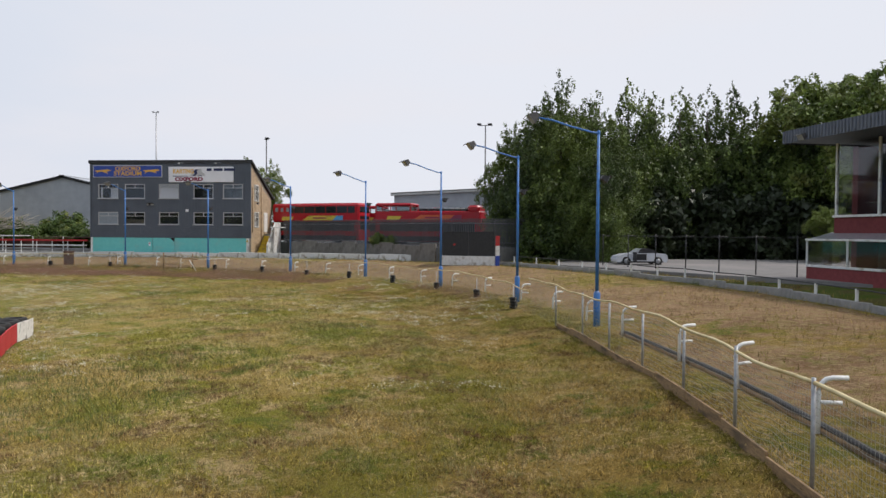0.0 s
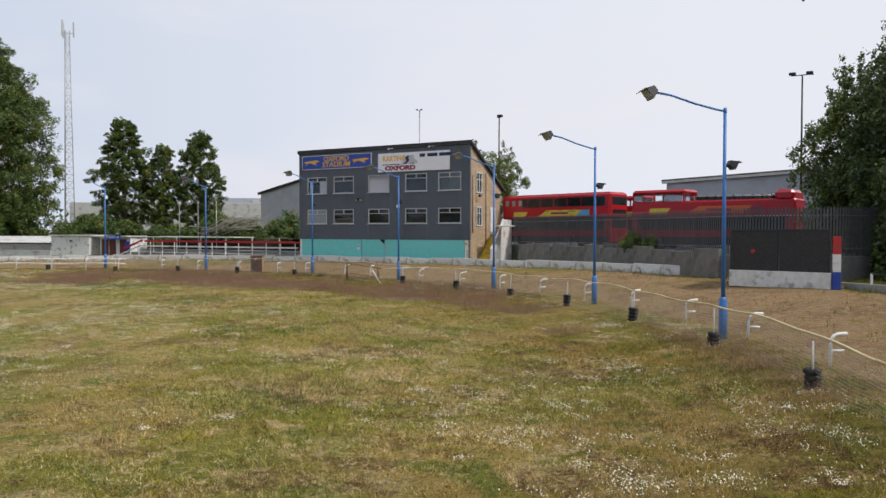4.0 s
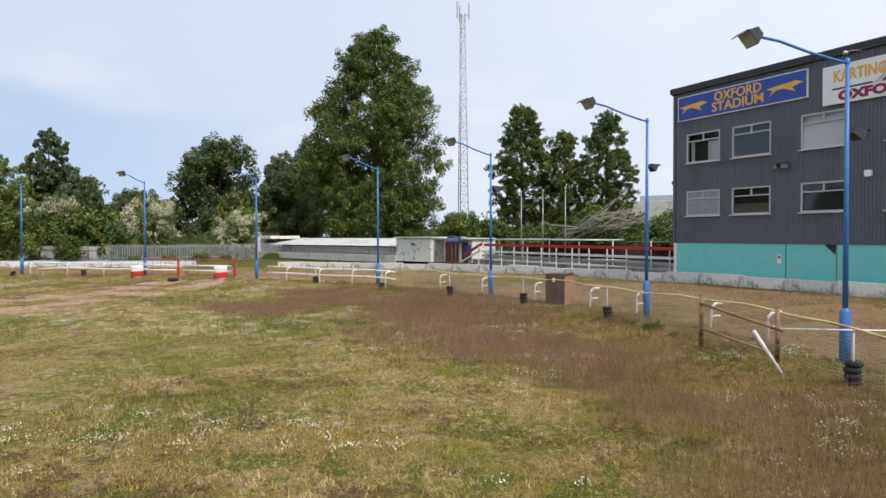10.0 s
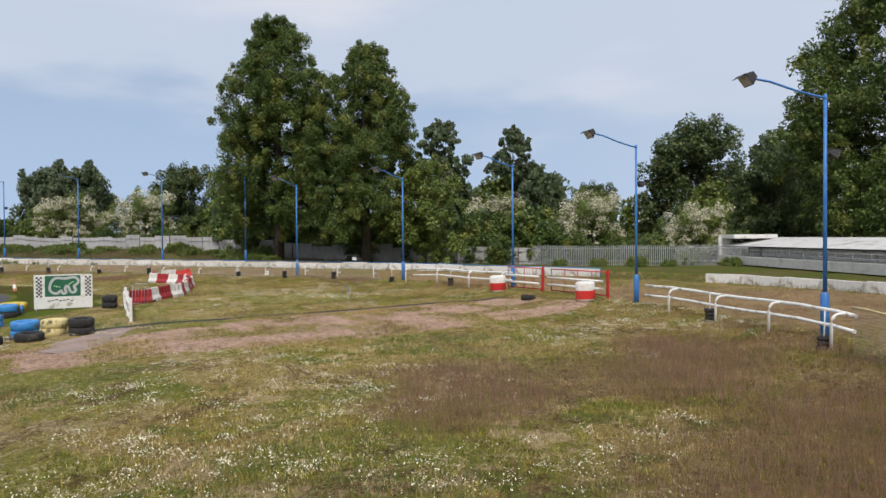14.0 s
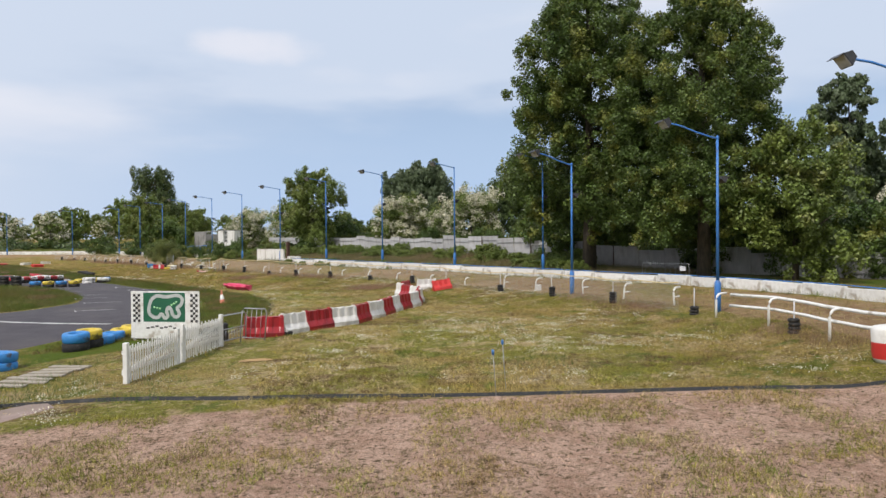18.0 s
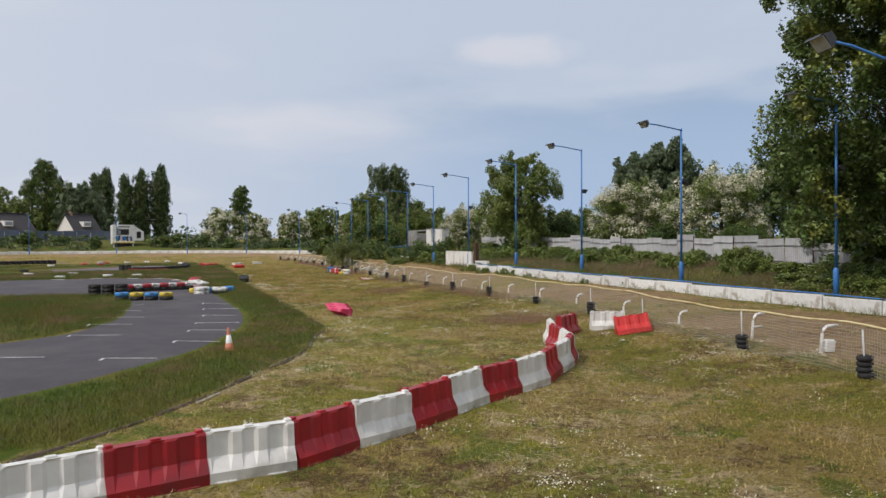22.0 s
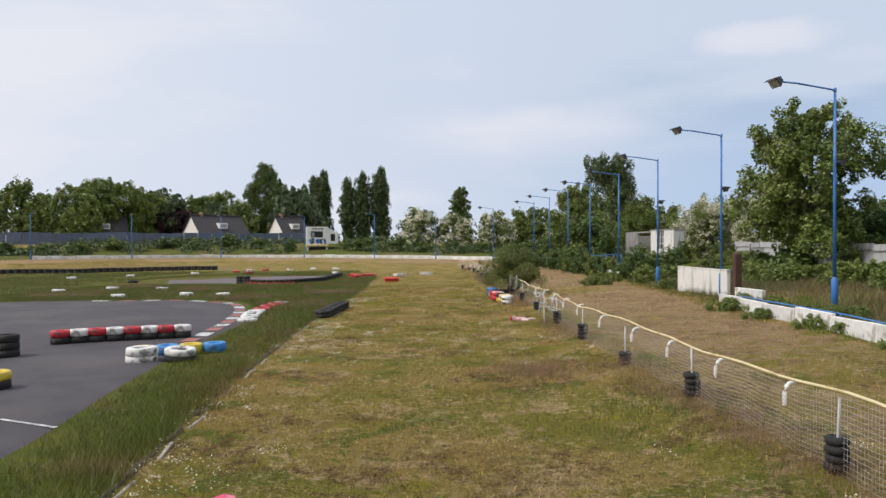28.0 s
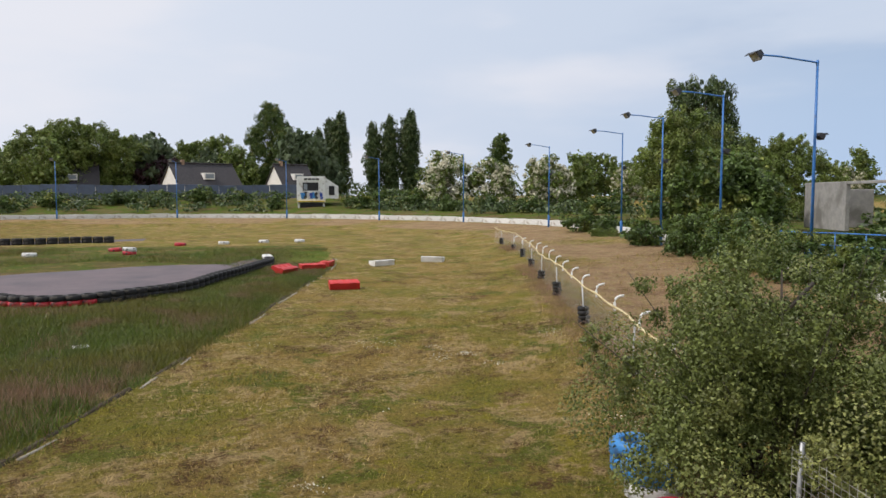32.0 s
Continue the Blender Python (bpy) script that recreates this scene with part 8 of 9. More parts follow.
fs.matrix_local = pose(-0.92, 12.9, 0, 0, 0, -90)
part("brick_band", Geo().box((GL / 2, 0.05, 2.72), (GL, 0.3, 0.85), 0.01), M_BRICKR, gsd, "dark red brick band")
part("brick_base", Geo().box((GL / 2, -1.3, 0.15), (GL + 0.6, 0.3, 0.9), 0.01), M_BRICKR, gsd, "dark red brick base")
part("white_sill", Geo().box((GL / 2, -0.12, 3.2), (GL, 0.2, 0.12), 0.01), M_WHITE, gsd)
part("white_sill", Geo().box((GL / 2, -1.4, 0.62), (GL + 0.6, 0.2, 0.12), 0.01), M_WHITE, gsd)
part("annex_roof", Geo().add([(-0.3, -1.5, 2.0), (GL, -1.5, 2.0), (GL, 0.0, 2.35), (-0.3, 0.0, 2.35)], [(0, 1, 2, 3)]), M_LAMPGLASS, gsd, "sloping glazed annex roof")
part("annex_eaves", Geo().box((GL / 2, -1.5, 1.98), (GL + 0.6, 0.1, 0.1), 0.01), M_WHITE, gsd)
part("annex_eaves", Geo().box((GL / 2, -0.02, 2.28), (GL + 0.6, 0.1, 0.16), 0.01), M_WHITE, gsd)
for k in range(14):
    x = 0.05 + 2.9 * k
    part("mullion", Geo().box((x, 0, 5.1), (0.12, 0.14, 3.8), 0.01), M_WHITE, gsd)
    p = part("pane", Geo().box((x + 1.45, 0, 5.1), (2.75, 0.02, 3.7)), M_GLASS, gsd)
    p.visible_shadow = False
    part("annex_mullion", Geo().box((x - 0.3, -1.45, 1.3), (0.09, 0.1, 1.4), 0.01), M_WHITE, gsd)
    p = part("annex_pane", Geo().box((x + 1.15, -1.45, 1.3), (2.75, 0.02, 1.35)), M_GLASS, gsd)
    p.visible_shadow = False
part("annex_end", Geo().box((-0.3, -0.7, 1.3), (0.04, 1.5, 1.4), 0.01), M_GLASS, gsd)
flood_parts(gsd, pose(1.2, -3.0, 7.1, 30, 0, 0), 1.1)
for k in range(3):
    part("table", Geo().box((1.5 + 1.8 * k, 1.2, 3.9), (0.9, 0.7, 0.06), 0.01), M_BOXB, gsd)

# conifers and trees by the car park
for key, x, y, sc, tn in (("firA", 9.6, 61.5, 1.07, 0), ("firA", 6.8, 65.0, 0.92, 60), ("firA", 12.6, 63.5, 0.98, 120), ("fir", 17.2, 71.7, 1.18, 50), ("fir", 22.8, 74.1, 1.15, 200), ("fir", 28.7, 76.5, 1.22, 90), ("fir", 33.0, 73.0, 1.18, 10),
                          ("ash", 36.0, 70.9, 1.8, 0), ("ash", 41, 68, 1.8, 80), ("fir", 20, 79, 1.20, 140), ("fir", 26, 82, 1.20, 30), ("fir", 38, 78, 1.26, 260), ("poplarB", 44, 76, 0.85, 0), ("fir", 14.5, 76, 1.08, 280),
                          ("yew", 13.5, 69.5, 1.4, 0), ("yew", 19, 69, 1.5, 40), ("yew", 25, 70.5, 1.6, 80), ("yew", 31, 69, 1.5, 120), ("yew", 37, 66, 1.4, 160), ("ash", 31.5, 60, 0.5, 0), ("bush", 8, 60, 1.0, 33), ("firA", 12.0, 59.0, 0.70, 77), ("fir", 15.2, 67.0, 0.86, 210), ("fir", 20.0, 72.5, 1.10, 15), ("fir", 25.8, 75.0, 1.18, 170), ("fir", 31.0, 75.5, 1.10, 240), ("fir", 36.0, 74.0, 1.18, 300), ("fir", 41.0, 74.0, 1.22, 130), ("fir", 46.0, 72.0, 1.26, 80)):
    tree(key, x, y, sc, tn)
# hedge leaves coloured near black for the shade behind the car park
hd = thing("dark_hedge", pose(0, 0, 0), "dark evergreen boundary hedge, tree shade put into its leaf colour", "hedge")
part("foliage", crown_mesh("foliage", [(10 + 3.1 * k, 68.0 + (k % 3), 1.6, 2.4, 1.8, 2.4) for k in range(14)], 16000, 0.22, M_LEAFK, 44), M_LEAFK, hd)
for x, y, sc in ((-44.5, 79.5, 1.0), (-41.5, 77.5, 0.8), (-48.5, 82, 1.1), (-6.6, 64.0, 0.36), (-5.2, 62.9, 0.30), (-42, 83, 1.1)):
    tree("bush", x, y, sc, x * 7, None, 1.9 if -10 < x < 0 else None)

# ---- west side: corrugated fence, palisade, walls, ruins, shrubs ----
M_CORR = mat("weathered_zinc_sheet", (0.46, 0.46, 0.46), (0.38, 0.38, 0.39), 3, 0.6, 0.15, c3=(0.26, 0.24, 0.22), s3=1.1, amt3=0.45, rnd=0.14, stretch=(1, 1, 0.4))


def corrugated(w, h):
    g, n = Geo(), int(w / 0.075)
    xs = [(-w / 2 + w * k / n, 0.018 * (1 if k % 2 else -1)) for k in range(n + 1)]
    g.add([(x, d + e, z) for x, d in xs for z in (0, h) for e in (0,)], [(2 * k, 2 * k + 2, 2 * k + 3, 2 * k + 1) for k in range(n)])
    g.box((0, 0.05, h * 0.3), (w, 0.06, 0.08)).box((0, 0.05, h * 0.8), (w, 0.06, 0.08))
    return g


SHEET = [corrugated(2.2, h).mesh("sheet", M_CORR) for h in (1.75, 1.9, 2.0)]
CF = smooth_line([(-93.5, 47.5), (-96.0, 40), (-96.6, 30), (-97.0, 20), (-98.3, 8), (-101.0, -5), (-103.6, -16), (-106.0, -28), (-107.3, -36), (-110, -48)], 0.5)
cf = thing("corrugated_fence", pose(0, 0, 0), "tall weathered corrugated metal fence, patched and uneven", "fence", kind="structure")
rr = random.Random(4)
s = 0.0
while s < 0.5 * (len(CF) - 5):
    p, t, n = along(CF, s + 1.1)
    o = part("sheet", SHEET[rr.randrange(3)], None, cf)
    o.matrix_world = pose(p[0], p[1], gz(*p) - 0.15 + rr.uniform(-0.1, 0.08), rr.uniform(-2, 2), rr.uniform(-1.2, 1.2), turn_of(t))
    if rr.random() < 0.2:
        part("fence_post", Geo().box((0, 0, 0.9), (0.06, 0.06, 1.9), 0.01), M_BOXB, cf).matrix_world = pose(p[0] + t[0] * 1.1 - n[0] * 0.08, p[1] + t[1] * 1.1 - n[1] * 0.08, gz(*p) - 0.1)
    s += 2.2
pf = thing("palisade_fence", pose(0, 0, 0), "galvanised palisade fence overgrown with brambles", "fence")
PALE2 = Geo().prism([(-0.033, 0), (0.033, 0), (0.033, 1.75), (0.0, 1.85), (-0.033, 1.75)], 0.014).mesh("pale", mat("bright_galvanised", (0.42, 0.44, 0.44), (0.34, 0.36, 0.36), 6, 0.5, 0.4, rnd=0.12))
PL2 = smooth_line([(-92.5, 47.0), (-91.0, 53.0), (-90.5, 58.0), (-90.5, 66)], 0.16)
for k in range(len(PL2) - 1):
    part("pale", PALE2, None, pf).matrix_world = pose(PL2[k][0], PL2[k][1], gz(*PL2[k]) - 0.05, 0, 0, turn_of(PL2[k + 1] - PL2[k]))
for z in (0.4, 1.5):
    part("rail", Geo().tube([(x, y, gz(x, y) + z) for x, y in PL2[::8]], 0.03, 5), M_GALV, pf)

# tall white slab wall in the gap, stub post
ww = thing("white_slab_wall", pose(-91.36, -19.2, 0.0, 0, 0, 86.4), "tall white rendered slab wall, streaked with dirt", "wall")
M_SLAB = mat("streaked_white_render", (0.74, 0.73, 0.69), (0.66, 0.65, 0.61), 3, 0.85, bump=0.3, bscale=15, c3=(0.46, 0.44, 0.38), s3=0.9, amt3=0.4, stretch=(3, 3, 0.5))
part("slab", Geo().box((0, 0, 0.83), (5.9, 0.2, 2.0), 0.03), M_SLAB, ww)
part("coping", Geo().box((0, 0, 1.85), (5.95, 0.24, 0.05), 0.01), M_SLAB, ww)
ps = thing("timber_post", pose(-91.1, -15.4, 0.4), "dark weathered timber post", "post")
part("post", Geo().box((0, 0, 1.1), (0.35, 0.3, 2.4), 0.03), M_BOXB, ps)
part("stub_wall", Geo().box((0.2, 1.4, 0.3), (0.2, 2.2, 0.8), 0.02), M_WALLW, ps)

# blue pipe rails on the wall and by the ruin
def pipe_rail(name, pts, h, label, step=1):
    t = thing(name, pose(0, 0, 0), label, "rail")
    for f_ in (1.0, 0.5):
        part("rail", Geo().tube([(x, y, z + h * f_) for x, y, z in pts], 0.028, 6), M_BLUE, t)
    for x, y, z in pts[::step]:
        part("post", Geo().tube([(x, y, z - 0.1), (x, y, z + h)], 0.026, 6), M_BLUE, t)


pts, s = [], where(WALL, -72.0, 52.0)
while s < where(WALL, -88.6, -12):
    p, t, n = along(WALL, s)
    pts.append((p[0] + n[0] * 0.10, p[1] + n[1] * 0.10, gz(*p) + 0.06))
    s += 2.6
t = thing("wall_pipe_rail", pose(0, 0, 0), "low blue pipe rail behind the white wall", "rail")
part("rail", Geo().tube([(x, y, z + 0.5) for x, y, z in pts], 0.024, 6), M_BLUE, t)
for x, y, z in pts:
    part("post", Geo().tube([(x, y, z - 0.3), (x, y, z + 0.5)], 0.025, 6), M_BLUE, t)
pipe_rail("pipe_rail", [(-95.2, -40 - 2.2 * k, gz(-95.2, -40 - 2.2 * k)) for k in range(6)], 1.0, "blue pipe handrail by the ruined hut")
pipe_rail("pipe_rail", [(-97.0 - 0.1 * k, -44 - 2.0 * k, gz(-97, -44 - 2 * k) + 0.4) for k in range(7)], 1.0, "blue pipe handrail by the ruined hut")
gr = thing("green_crush_rail", pose(-88.6, 30.0, gz(-88.6, 30)), "pale green tubular gate behind the wall", "gate")
part("frame", Geo().tube([(0, -1.6, 0), (0, -1.6, 0.95), (0, 1.6, 0.95), (0, 1.6, 0), (0, 1.6, 0.1), (0, -1.6, 0.1)], 0.025, 6), M_GALV, gr)
for k in range(9):
    part("bar", Geo().tube([(0, -1.4 + 0.35 * k, 0.1), (0, -1.4 + 0.35 * k, 0.95)], 0.010, 5), M_GALV, gr)
part("notice", Geo().box((0.04, 1.2, 0.65), (0.02, 0.4, 0.3), 0.004), M_SIGNW, gr, "small white notice with a red corner")

# ruined white hut
ht = thing("derelict_hut", pose(-103.9, -49.5, 1.6, 0, 0, -84), "derelict white rendered hut with a dark gridded window", "hut")
part("wall", Geo().box((-0.55, 0, 1.4), (1.8, 0.25, 2.8), 0.02).box((2.05, 0, 1.4), (1.4, 0.25, 2.8), 0.02).box((0.85, 0, 0.45), (1.2, 0.25, 0.9), 0.02), M_SLAB, ht)
part("wall", Geo().box((-1.35, -0.55, 1.4), (0.22, 0.9, 2.8), 0.02), M_SLAB, ht)
part("wall", Geo().box((2.65, -0.55, 1.4), (0.22, 0.9, 2.8), 0.02), M_SLAB, ht)
part("flat_roof", Geo().box((0.65, -0.5, 2.87), (4.4, 1.3, 0.12), 0.02), M_CONC, ht)
# near-black back, so the hut's inner shade is painted
part("back_wall", Geo().box((0.65, -1.0, 1.4), (4.0, 0.2, 2.8)), M_INSHADE, ht)
for x in (0.28, 0.66, 1.04, 1.42):
    part("glazing_bar", Geo().box((x, 0.02, 1.85), (0.05, 0.08, 1.9), 0.005), M_WHITE, ht)
for z in (0.95, 1.55, 2.15, 2.75):
    part("glazing_bar", Geo().box((0.85, 0.02, z), (1.2, 0.07, 0.05), 0.005), M_WHITE, ht)
hb = thing("ruined_block", pose(-104.9, -58.1, 1.6, 0, 0, 81), "roofless grey concrete block wall beside the hut", "ruin")
part("wall", Geo().box((-3.2, 0, 1.4), (5.3, 0.25, 2.8), 0.03), M_CONC, hb)
part("wall", Geo().box((-5.75, 2, 1.2), (0.25, 4, 2.4), 0.03), M_CONC, hb)
part("lintel", Geo().box((2.6, 0, 2.72), (6.3, 0.2, 0.16), 0.02), M_CONC, hb)

# torn fence end, loose pipes
tn = thing("torn_fence_panel", pose(0, 0, 0), "torn wire fence panel leaning by the bush", "fence")
v, f = [], []
for j in range(16):
    for a, b in (((-82.75, -26.9, 0.05 + 0.078 * j), (-82.95, -25.4, 0.0 + 0.072 * j)),):
        i = len(v)
        v += [(a[0], a[1], a[2] - 0.003), (a[0], a[1], a[2] + 0.003), (b[0], b[1], b[2] + 0.003), (b[0], b[1], b[2] - 0.003)]
        f.append((i, i + 1, i + 2, i + 3))
for j in range(18):
    u = j / 17
    x, y, i = -82.75 - 0.2 * u, -26.9 + 1.5 * u, len(v)
    v += [(x, y - 0.003, 0.05), (x, y + 0.003, 0.05), (x, y + 0.003, 1.25 - 0.1 * u), (x, y - 0.003, 1.25 - 0.1 * u)]
    f.append((i, i + 1, i + 2, i + 3))
part("net", soup("net", np.array(v), np.array(f), M_WIRE), None, tn)
for y in (-26.9, -25.4):
    part("post", Geo().tube([(-82.8, y, 0), (-82.85, y, 1.28)], 0.025, 7), M_GALV, tn)
lp_ = thing("bent_rail_pipes", pose(0, 0, 0), "tangle of bent white rail pipes lying behind the net", "pipes")
rp = random.Random(21)
for k in range(5):
    x, y = -83.3 - rp.uniform(0, 0.9), -23.6 + rp.uniform(-1.2, 3.6)
    a, L = rp.uniform(0.9, 1.9), rp.uniform(1.2, 2.6)
    p = [(x + L * u * math.cos(a) * 0.5 + 0.12 * math.sin(5 * u + k), y + L * u * math.sin(a), gz(x, y) + 0.08 + 0.20 * math.sin(2.4 * u + k * 0.7) ** 2 + 0.03 * k) for u in (0, 0.25, 0.5, 0.75, 1)]
    part("pipe", Geo().tube(p, 0.020, 6), M_WHITE, lp_)
for k in range(9):
    x, y = -82.1 - rp.uniform(0, 0.7), -15.0 - rp.uniform(0, 4.0)
    a, L = rp.uniform(-1.9, -1.3), rp.uniform(0.8, 1.7)
    part("pipe", Geo().tube([(x + L * u * math.cos(a), y + L * u * math.sin(a), gz(x, y) + 0.03 + 0.012 * k + 0.03 * u * (k % 3)) for u in (0, 0.5, 1)], 0.012, 6), M_WHITE, lp_)
te = thing("torn_net_end", pose(0, 0, 0), "leaning pale fence posts and dark braces at a torn gap", "fence")
for a, b, r, mt in (((-81.3, -14.7, 1.12), (-81.0, -14.2, 0.0), 0.022, M_GALV), ((-81.35, -15.0, 0.85), (-81.75, -16.9, 0.2), 0.014, M_BLACKMET), ((-81.1, -13.7, 0.80), (-80.85, -12.7, 0.0), 0.021, M_GALV), ((-81.05, -13.6, 0.02), (-81.2, -13.9, 0.9), 0.026, M_HOSE),
                    ((-81.15, -13.0, 0.7), (-80.75, -11.9, 0.8), 0.013, M_BLACKMET), ((-80.8, -12.2, 0.0), (-81.0, -11.9, 1.12), 0.021, M_GALV)):
    part("post" if r > 0.02 else "brace", Geo().tube([(a[0], a[1], gz(a[0], a[1]) + a[2]), (b[0], b[1], gz(b[0], b[1]) + b[2])], r, 7), mt, te)
M_SCRAP = mat("bleached_pink_plastic", (0.74, 0.46, 0.45), (0.78, 0.60, 0.58), 4, 0.5)
rg = thing("torn_barrier_scrap", pose(-80.35, -14.2, gz(-80.3, -14.2) - 0.02, 0, 0, 150), "crumpled pink and white plastic scrap on the grass", "scrap")
rg.scale = (0.74, 0.74, 0.6)
for x, y, z, L, rz, ry in ((-0.25, 0.18, 0.16, 1.0, 28, 8), (0.28, -0.02, 0.13, 0.95, 8, -6), (-0.30, -0.22, 0.10, 0.8, 40, 10), (0.15, -0.30, 0.07, 0.6, -25, 4)):
    m = pose(x, y, z, 12, ry, rz)
    part("board", Geo().prism([(-L / 2, -0.08), (L / 2, -0.10), (L / 2 - 0.05, 0.02), (L * 0.2, 0.09), (-L * 0.2, 0.05), (-L / 2, 0.10)], 0.16, m), M_SCRAP, rg, "pale bleached plastic board")
    part("board_end", Geo().box((-L / 2 - 0.05, 0, 0.01), (0.12, 0.17, 0.17), 0.02, m), M_PLRED2, rg, "red plastic end")

# ---- scoring box, houses, far boundary -----------------------------------------
sb = thing("scoring_box", pose(-67.9, -141.6, 0.6, 0, 0, 4), "white raised timekeeper's box with graffiti and an open base", "hut")
part("body", Geo().box((0, 0, 4.0), (4.6, 4.0, 4.3), 0.05), M_WHITE, sb)
# dark panel painted as the shade between the legs
part("undercroft", Geo().box((0, 1.9, 1.1), (3.6, 0.2, 1.7)), M_INSHADE, sb, "dark panel painted as the shade in the open base")
for x in (-2.0, 2.0):
    part("leg", Geo().box((x, 1.8, 0.9), (0.3, 0.3, 2.0), 0.02), M_WHITE, sb)
    part("leg", Geo().box((x, -1.8, 0.9), (0.3, 0.3, 2.0), 0.02), M_WHITE, sb)
part("fascia", Geo().box((0, 2.03, 5.8), (4.5, 0.12, 0.8), 0.02), M_WHITE, sb)
for k in range(4):
    part("text_bar", Geo().box((-1.0 + 0.62 * k, 2.11, 5.75), (0.5, 0.02, 0.28)), M_BLACKP, sb)
# openings here are dark plates with the inner shade painted in
part("opening", Geo().box((0.1, 2.01, 4.55), (2.5, 0.06, 1.3)), M_INSHADE, sb, "dark panel painted as the shade in an open window")
part("shutter", Geo().box((0.9, 2.05, 4.5), (0.6, 0.05, 0.9), 0.01), M_BLINDG, sb)
rp = random.Random(31)
for k in range(16):
    part("graffiti", Geo().prism([(-0.28, -0.3), (0.1, -0.45), (0.3, 0.1), (0.05, 0.42), (-0.2, 0.2)], 0.02, pose(-1.55 + 0.42 * (k % 8), 2.03 + 0.003 * k, 2.9 + 0.45 * (k // 8) + rp.uniform(-0.1, 0.1), 0, rp.uniform(0, 360), 0)), (M_SIGNB, M_ALU, M_BLACKP, M_TYBLUE)[k % 4], sb, "blue and grey graffiti shape")
part("side_window", Geo().box((-2.17, 0, 4.4), (0.06, 1.2, 1.3)), M_INSHADE, sb)
part("side_annex", Geo().prism([(-4.4, 2.6), (-2.3, 2.6), (-2.3, 6.0), (-4.4, 4.6)], 3.6), M_WHITE, sb, "lean-to side enclosure with a sloping roof")
part("annex_opening", Geo().box((-3.3, 1.82, 3.9), (0.9, 0.06, 1.5)), M_INSHADE, sb)
part("balcony", Geo().box((0, 2.25, 2.15), (4.6, 0.6, 0.16), 0.02), M_YELLOW, sb, "yellow balcony edge")


def house(x, y, ang, w, d, label):
    h = thing("house", pose(x, y, 3.0, 0, 0, ang), label, "house", "houses beyond the far bend")
    M_REND = bpy.data.materials.get("cream_render") or mat("cream_render", (0.76, 0.74, 0.70), (0.68, 0.66, 0.62), 3, 0.9)
    M_TILE = bpy.data.materials.get("brown_roof_tile") or mat("brown_roof_tile", (0.040, 0.037, 0.040), (0.058, 0.052, 0.054), 3, 0.85)
    rise = 4.6
    part("wall", Geo().prism([(-d / 2, 0), (d / 2, 0), (d / 2, 3.0), (0, 3.0 + rise), (-d / 2, 3.0)], w, pose(0, 0, 0, 0, 0, 90)), M_REND, h)
    for s in (-1, 1):
        L, a = math.hypot(d / 2 + 0.5, rise), math.degrees(math.atan2(rise, d / 2))
        part("roof", Geo().box((0, 0, 0), (w + 0.6, L + 0.5, 0.18), 0.03, pose(0, s * d / 4, 3.12 + rise / 2, -s * a, 0, 0)), M_TILE, h, "brown tiled roof")
    dm = part("dormer", Geo().box((0, d * 0.30, 5.0), (2.4, 2.6, 1.5), 0.03), M_REND, h)
    part("dormer_window", Geo().box((0, d * 0.30 + 1.32, 5.0), (1.9, 0.05, 0.9)), M_BLINDG, dm)
    part("chimney", Geo().box((w * 0.3, 0, 7.9), (0.7, 0.7, 1.4), 0.03), M_WAREB, h)
    for k in (-1, 1):
        part("window", Geo().box((k * w * 0.28, d / 2 + 0.03, 1.6), (1.8, 0.06, 1.2)), M_BLINDG, h)


house(-39.5, -187, 39, 14.5, 9, "pale rendered house with a dark dormer roof")
house(-58.6, -192, 39, 8.6, 7.5, "pale rendered house with a steep dark roof")
house(-8.0, -196, 20, 11.0, 9, "cream rendered house behind trees")
M_BFEN = mat("blue_grey_boarding", (0.09, 0.115, 0.17), (0.11, 0.135, 0.19), 2, 0.8, c3=(0.08, 0.09, 0.11), s3=0.5, amt3=0.4, rnd=0.12)
bf = thing("boundary_fence", pose(0, 0, 0), "long blue-grey sheet fence behind the far bend", "fence", kind="structure")
BFS = Geo().box((0, 0, 1.35), (3.0, 0.08, 2.7), 0.01).mesh("sheet", M_BFEN)
for k in range(34):
    x, y = -66 + 3.05 * k, -161 + 0.35 * k
    part("sheet", BFS, None, bf).matrix_world = pose(x, y, 3.0 + 0.1 * math.sin(k), 0, 0, 6.5)

# ---- brambles, hedge banks, wild growth ------------------------------------------
rr = random.Random(17)
for k in range(80):
    s = rr.uniform(2, 0.5 * len(CF) - 8)
    p, t, n = along(CF, s)
    d = rr.uniform(-7.5, -0.6) if k % 2 else rr.uniform(1.0, 6.0)
    q = p + n * d
    if min(math.hypot(q[0] - a, q[1] - b) for a, b in ((-88.1, 20.8), (-87.8, 12.4), (-89.2, 2.2), (-90.2, -7.4), (-91.2, -17.0))) < 1.6 or d < 0 and q[1] > 24:
        continue
    tree("bramble" if d < 0 else "bush", q[0], q[1], rr.uniform(0.55, 1.05) if d < 0 else rr.uniform(0.8, 1.6) * (0.5 if -26 < q[1] < 6 else 1.0), rr.uniform(0, 360), rr.uniform(0.45, 0.8) if d < 0 else None)
for k in range(26):
    x, y = -95.5 - rr.uniform(0, 9), -26 - 3.2 * k * 0.75 + rr.uniform(-2, 2)
    tree(rr.choice(("bramble", "bushF", "bushF")), x, y, rr.uniform(0.45, 0.85), rr.uniform(0, 360), rr.uniform(0.35, 0.6))
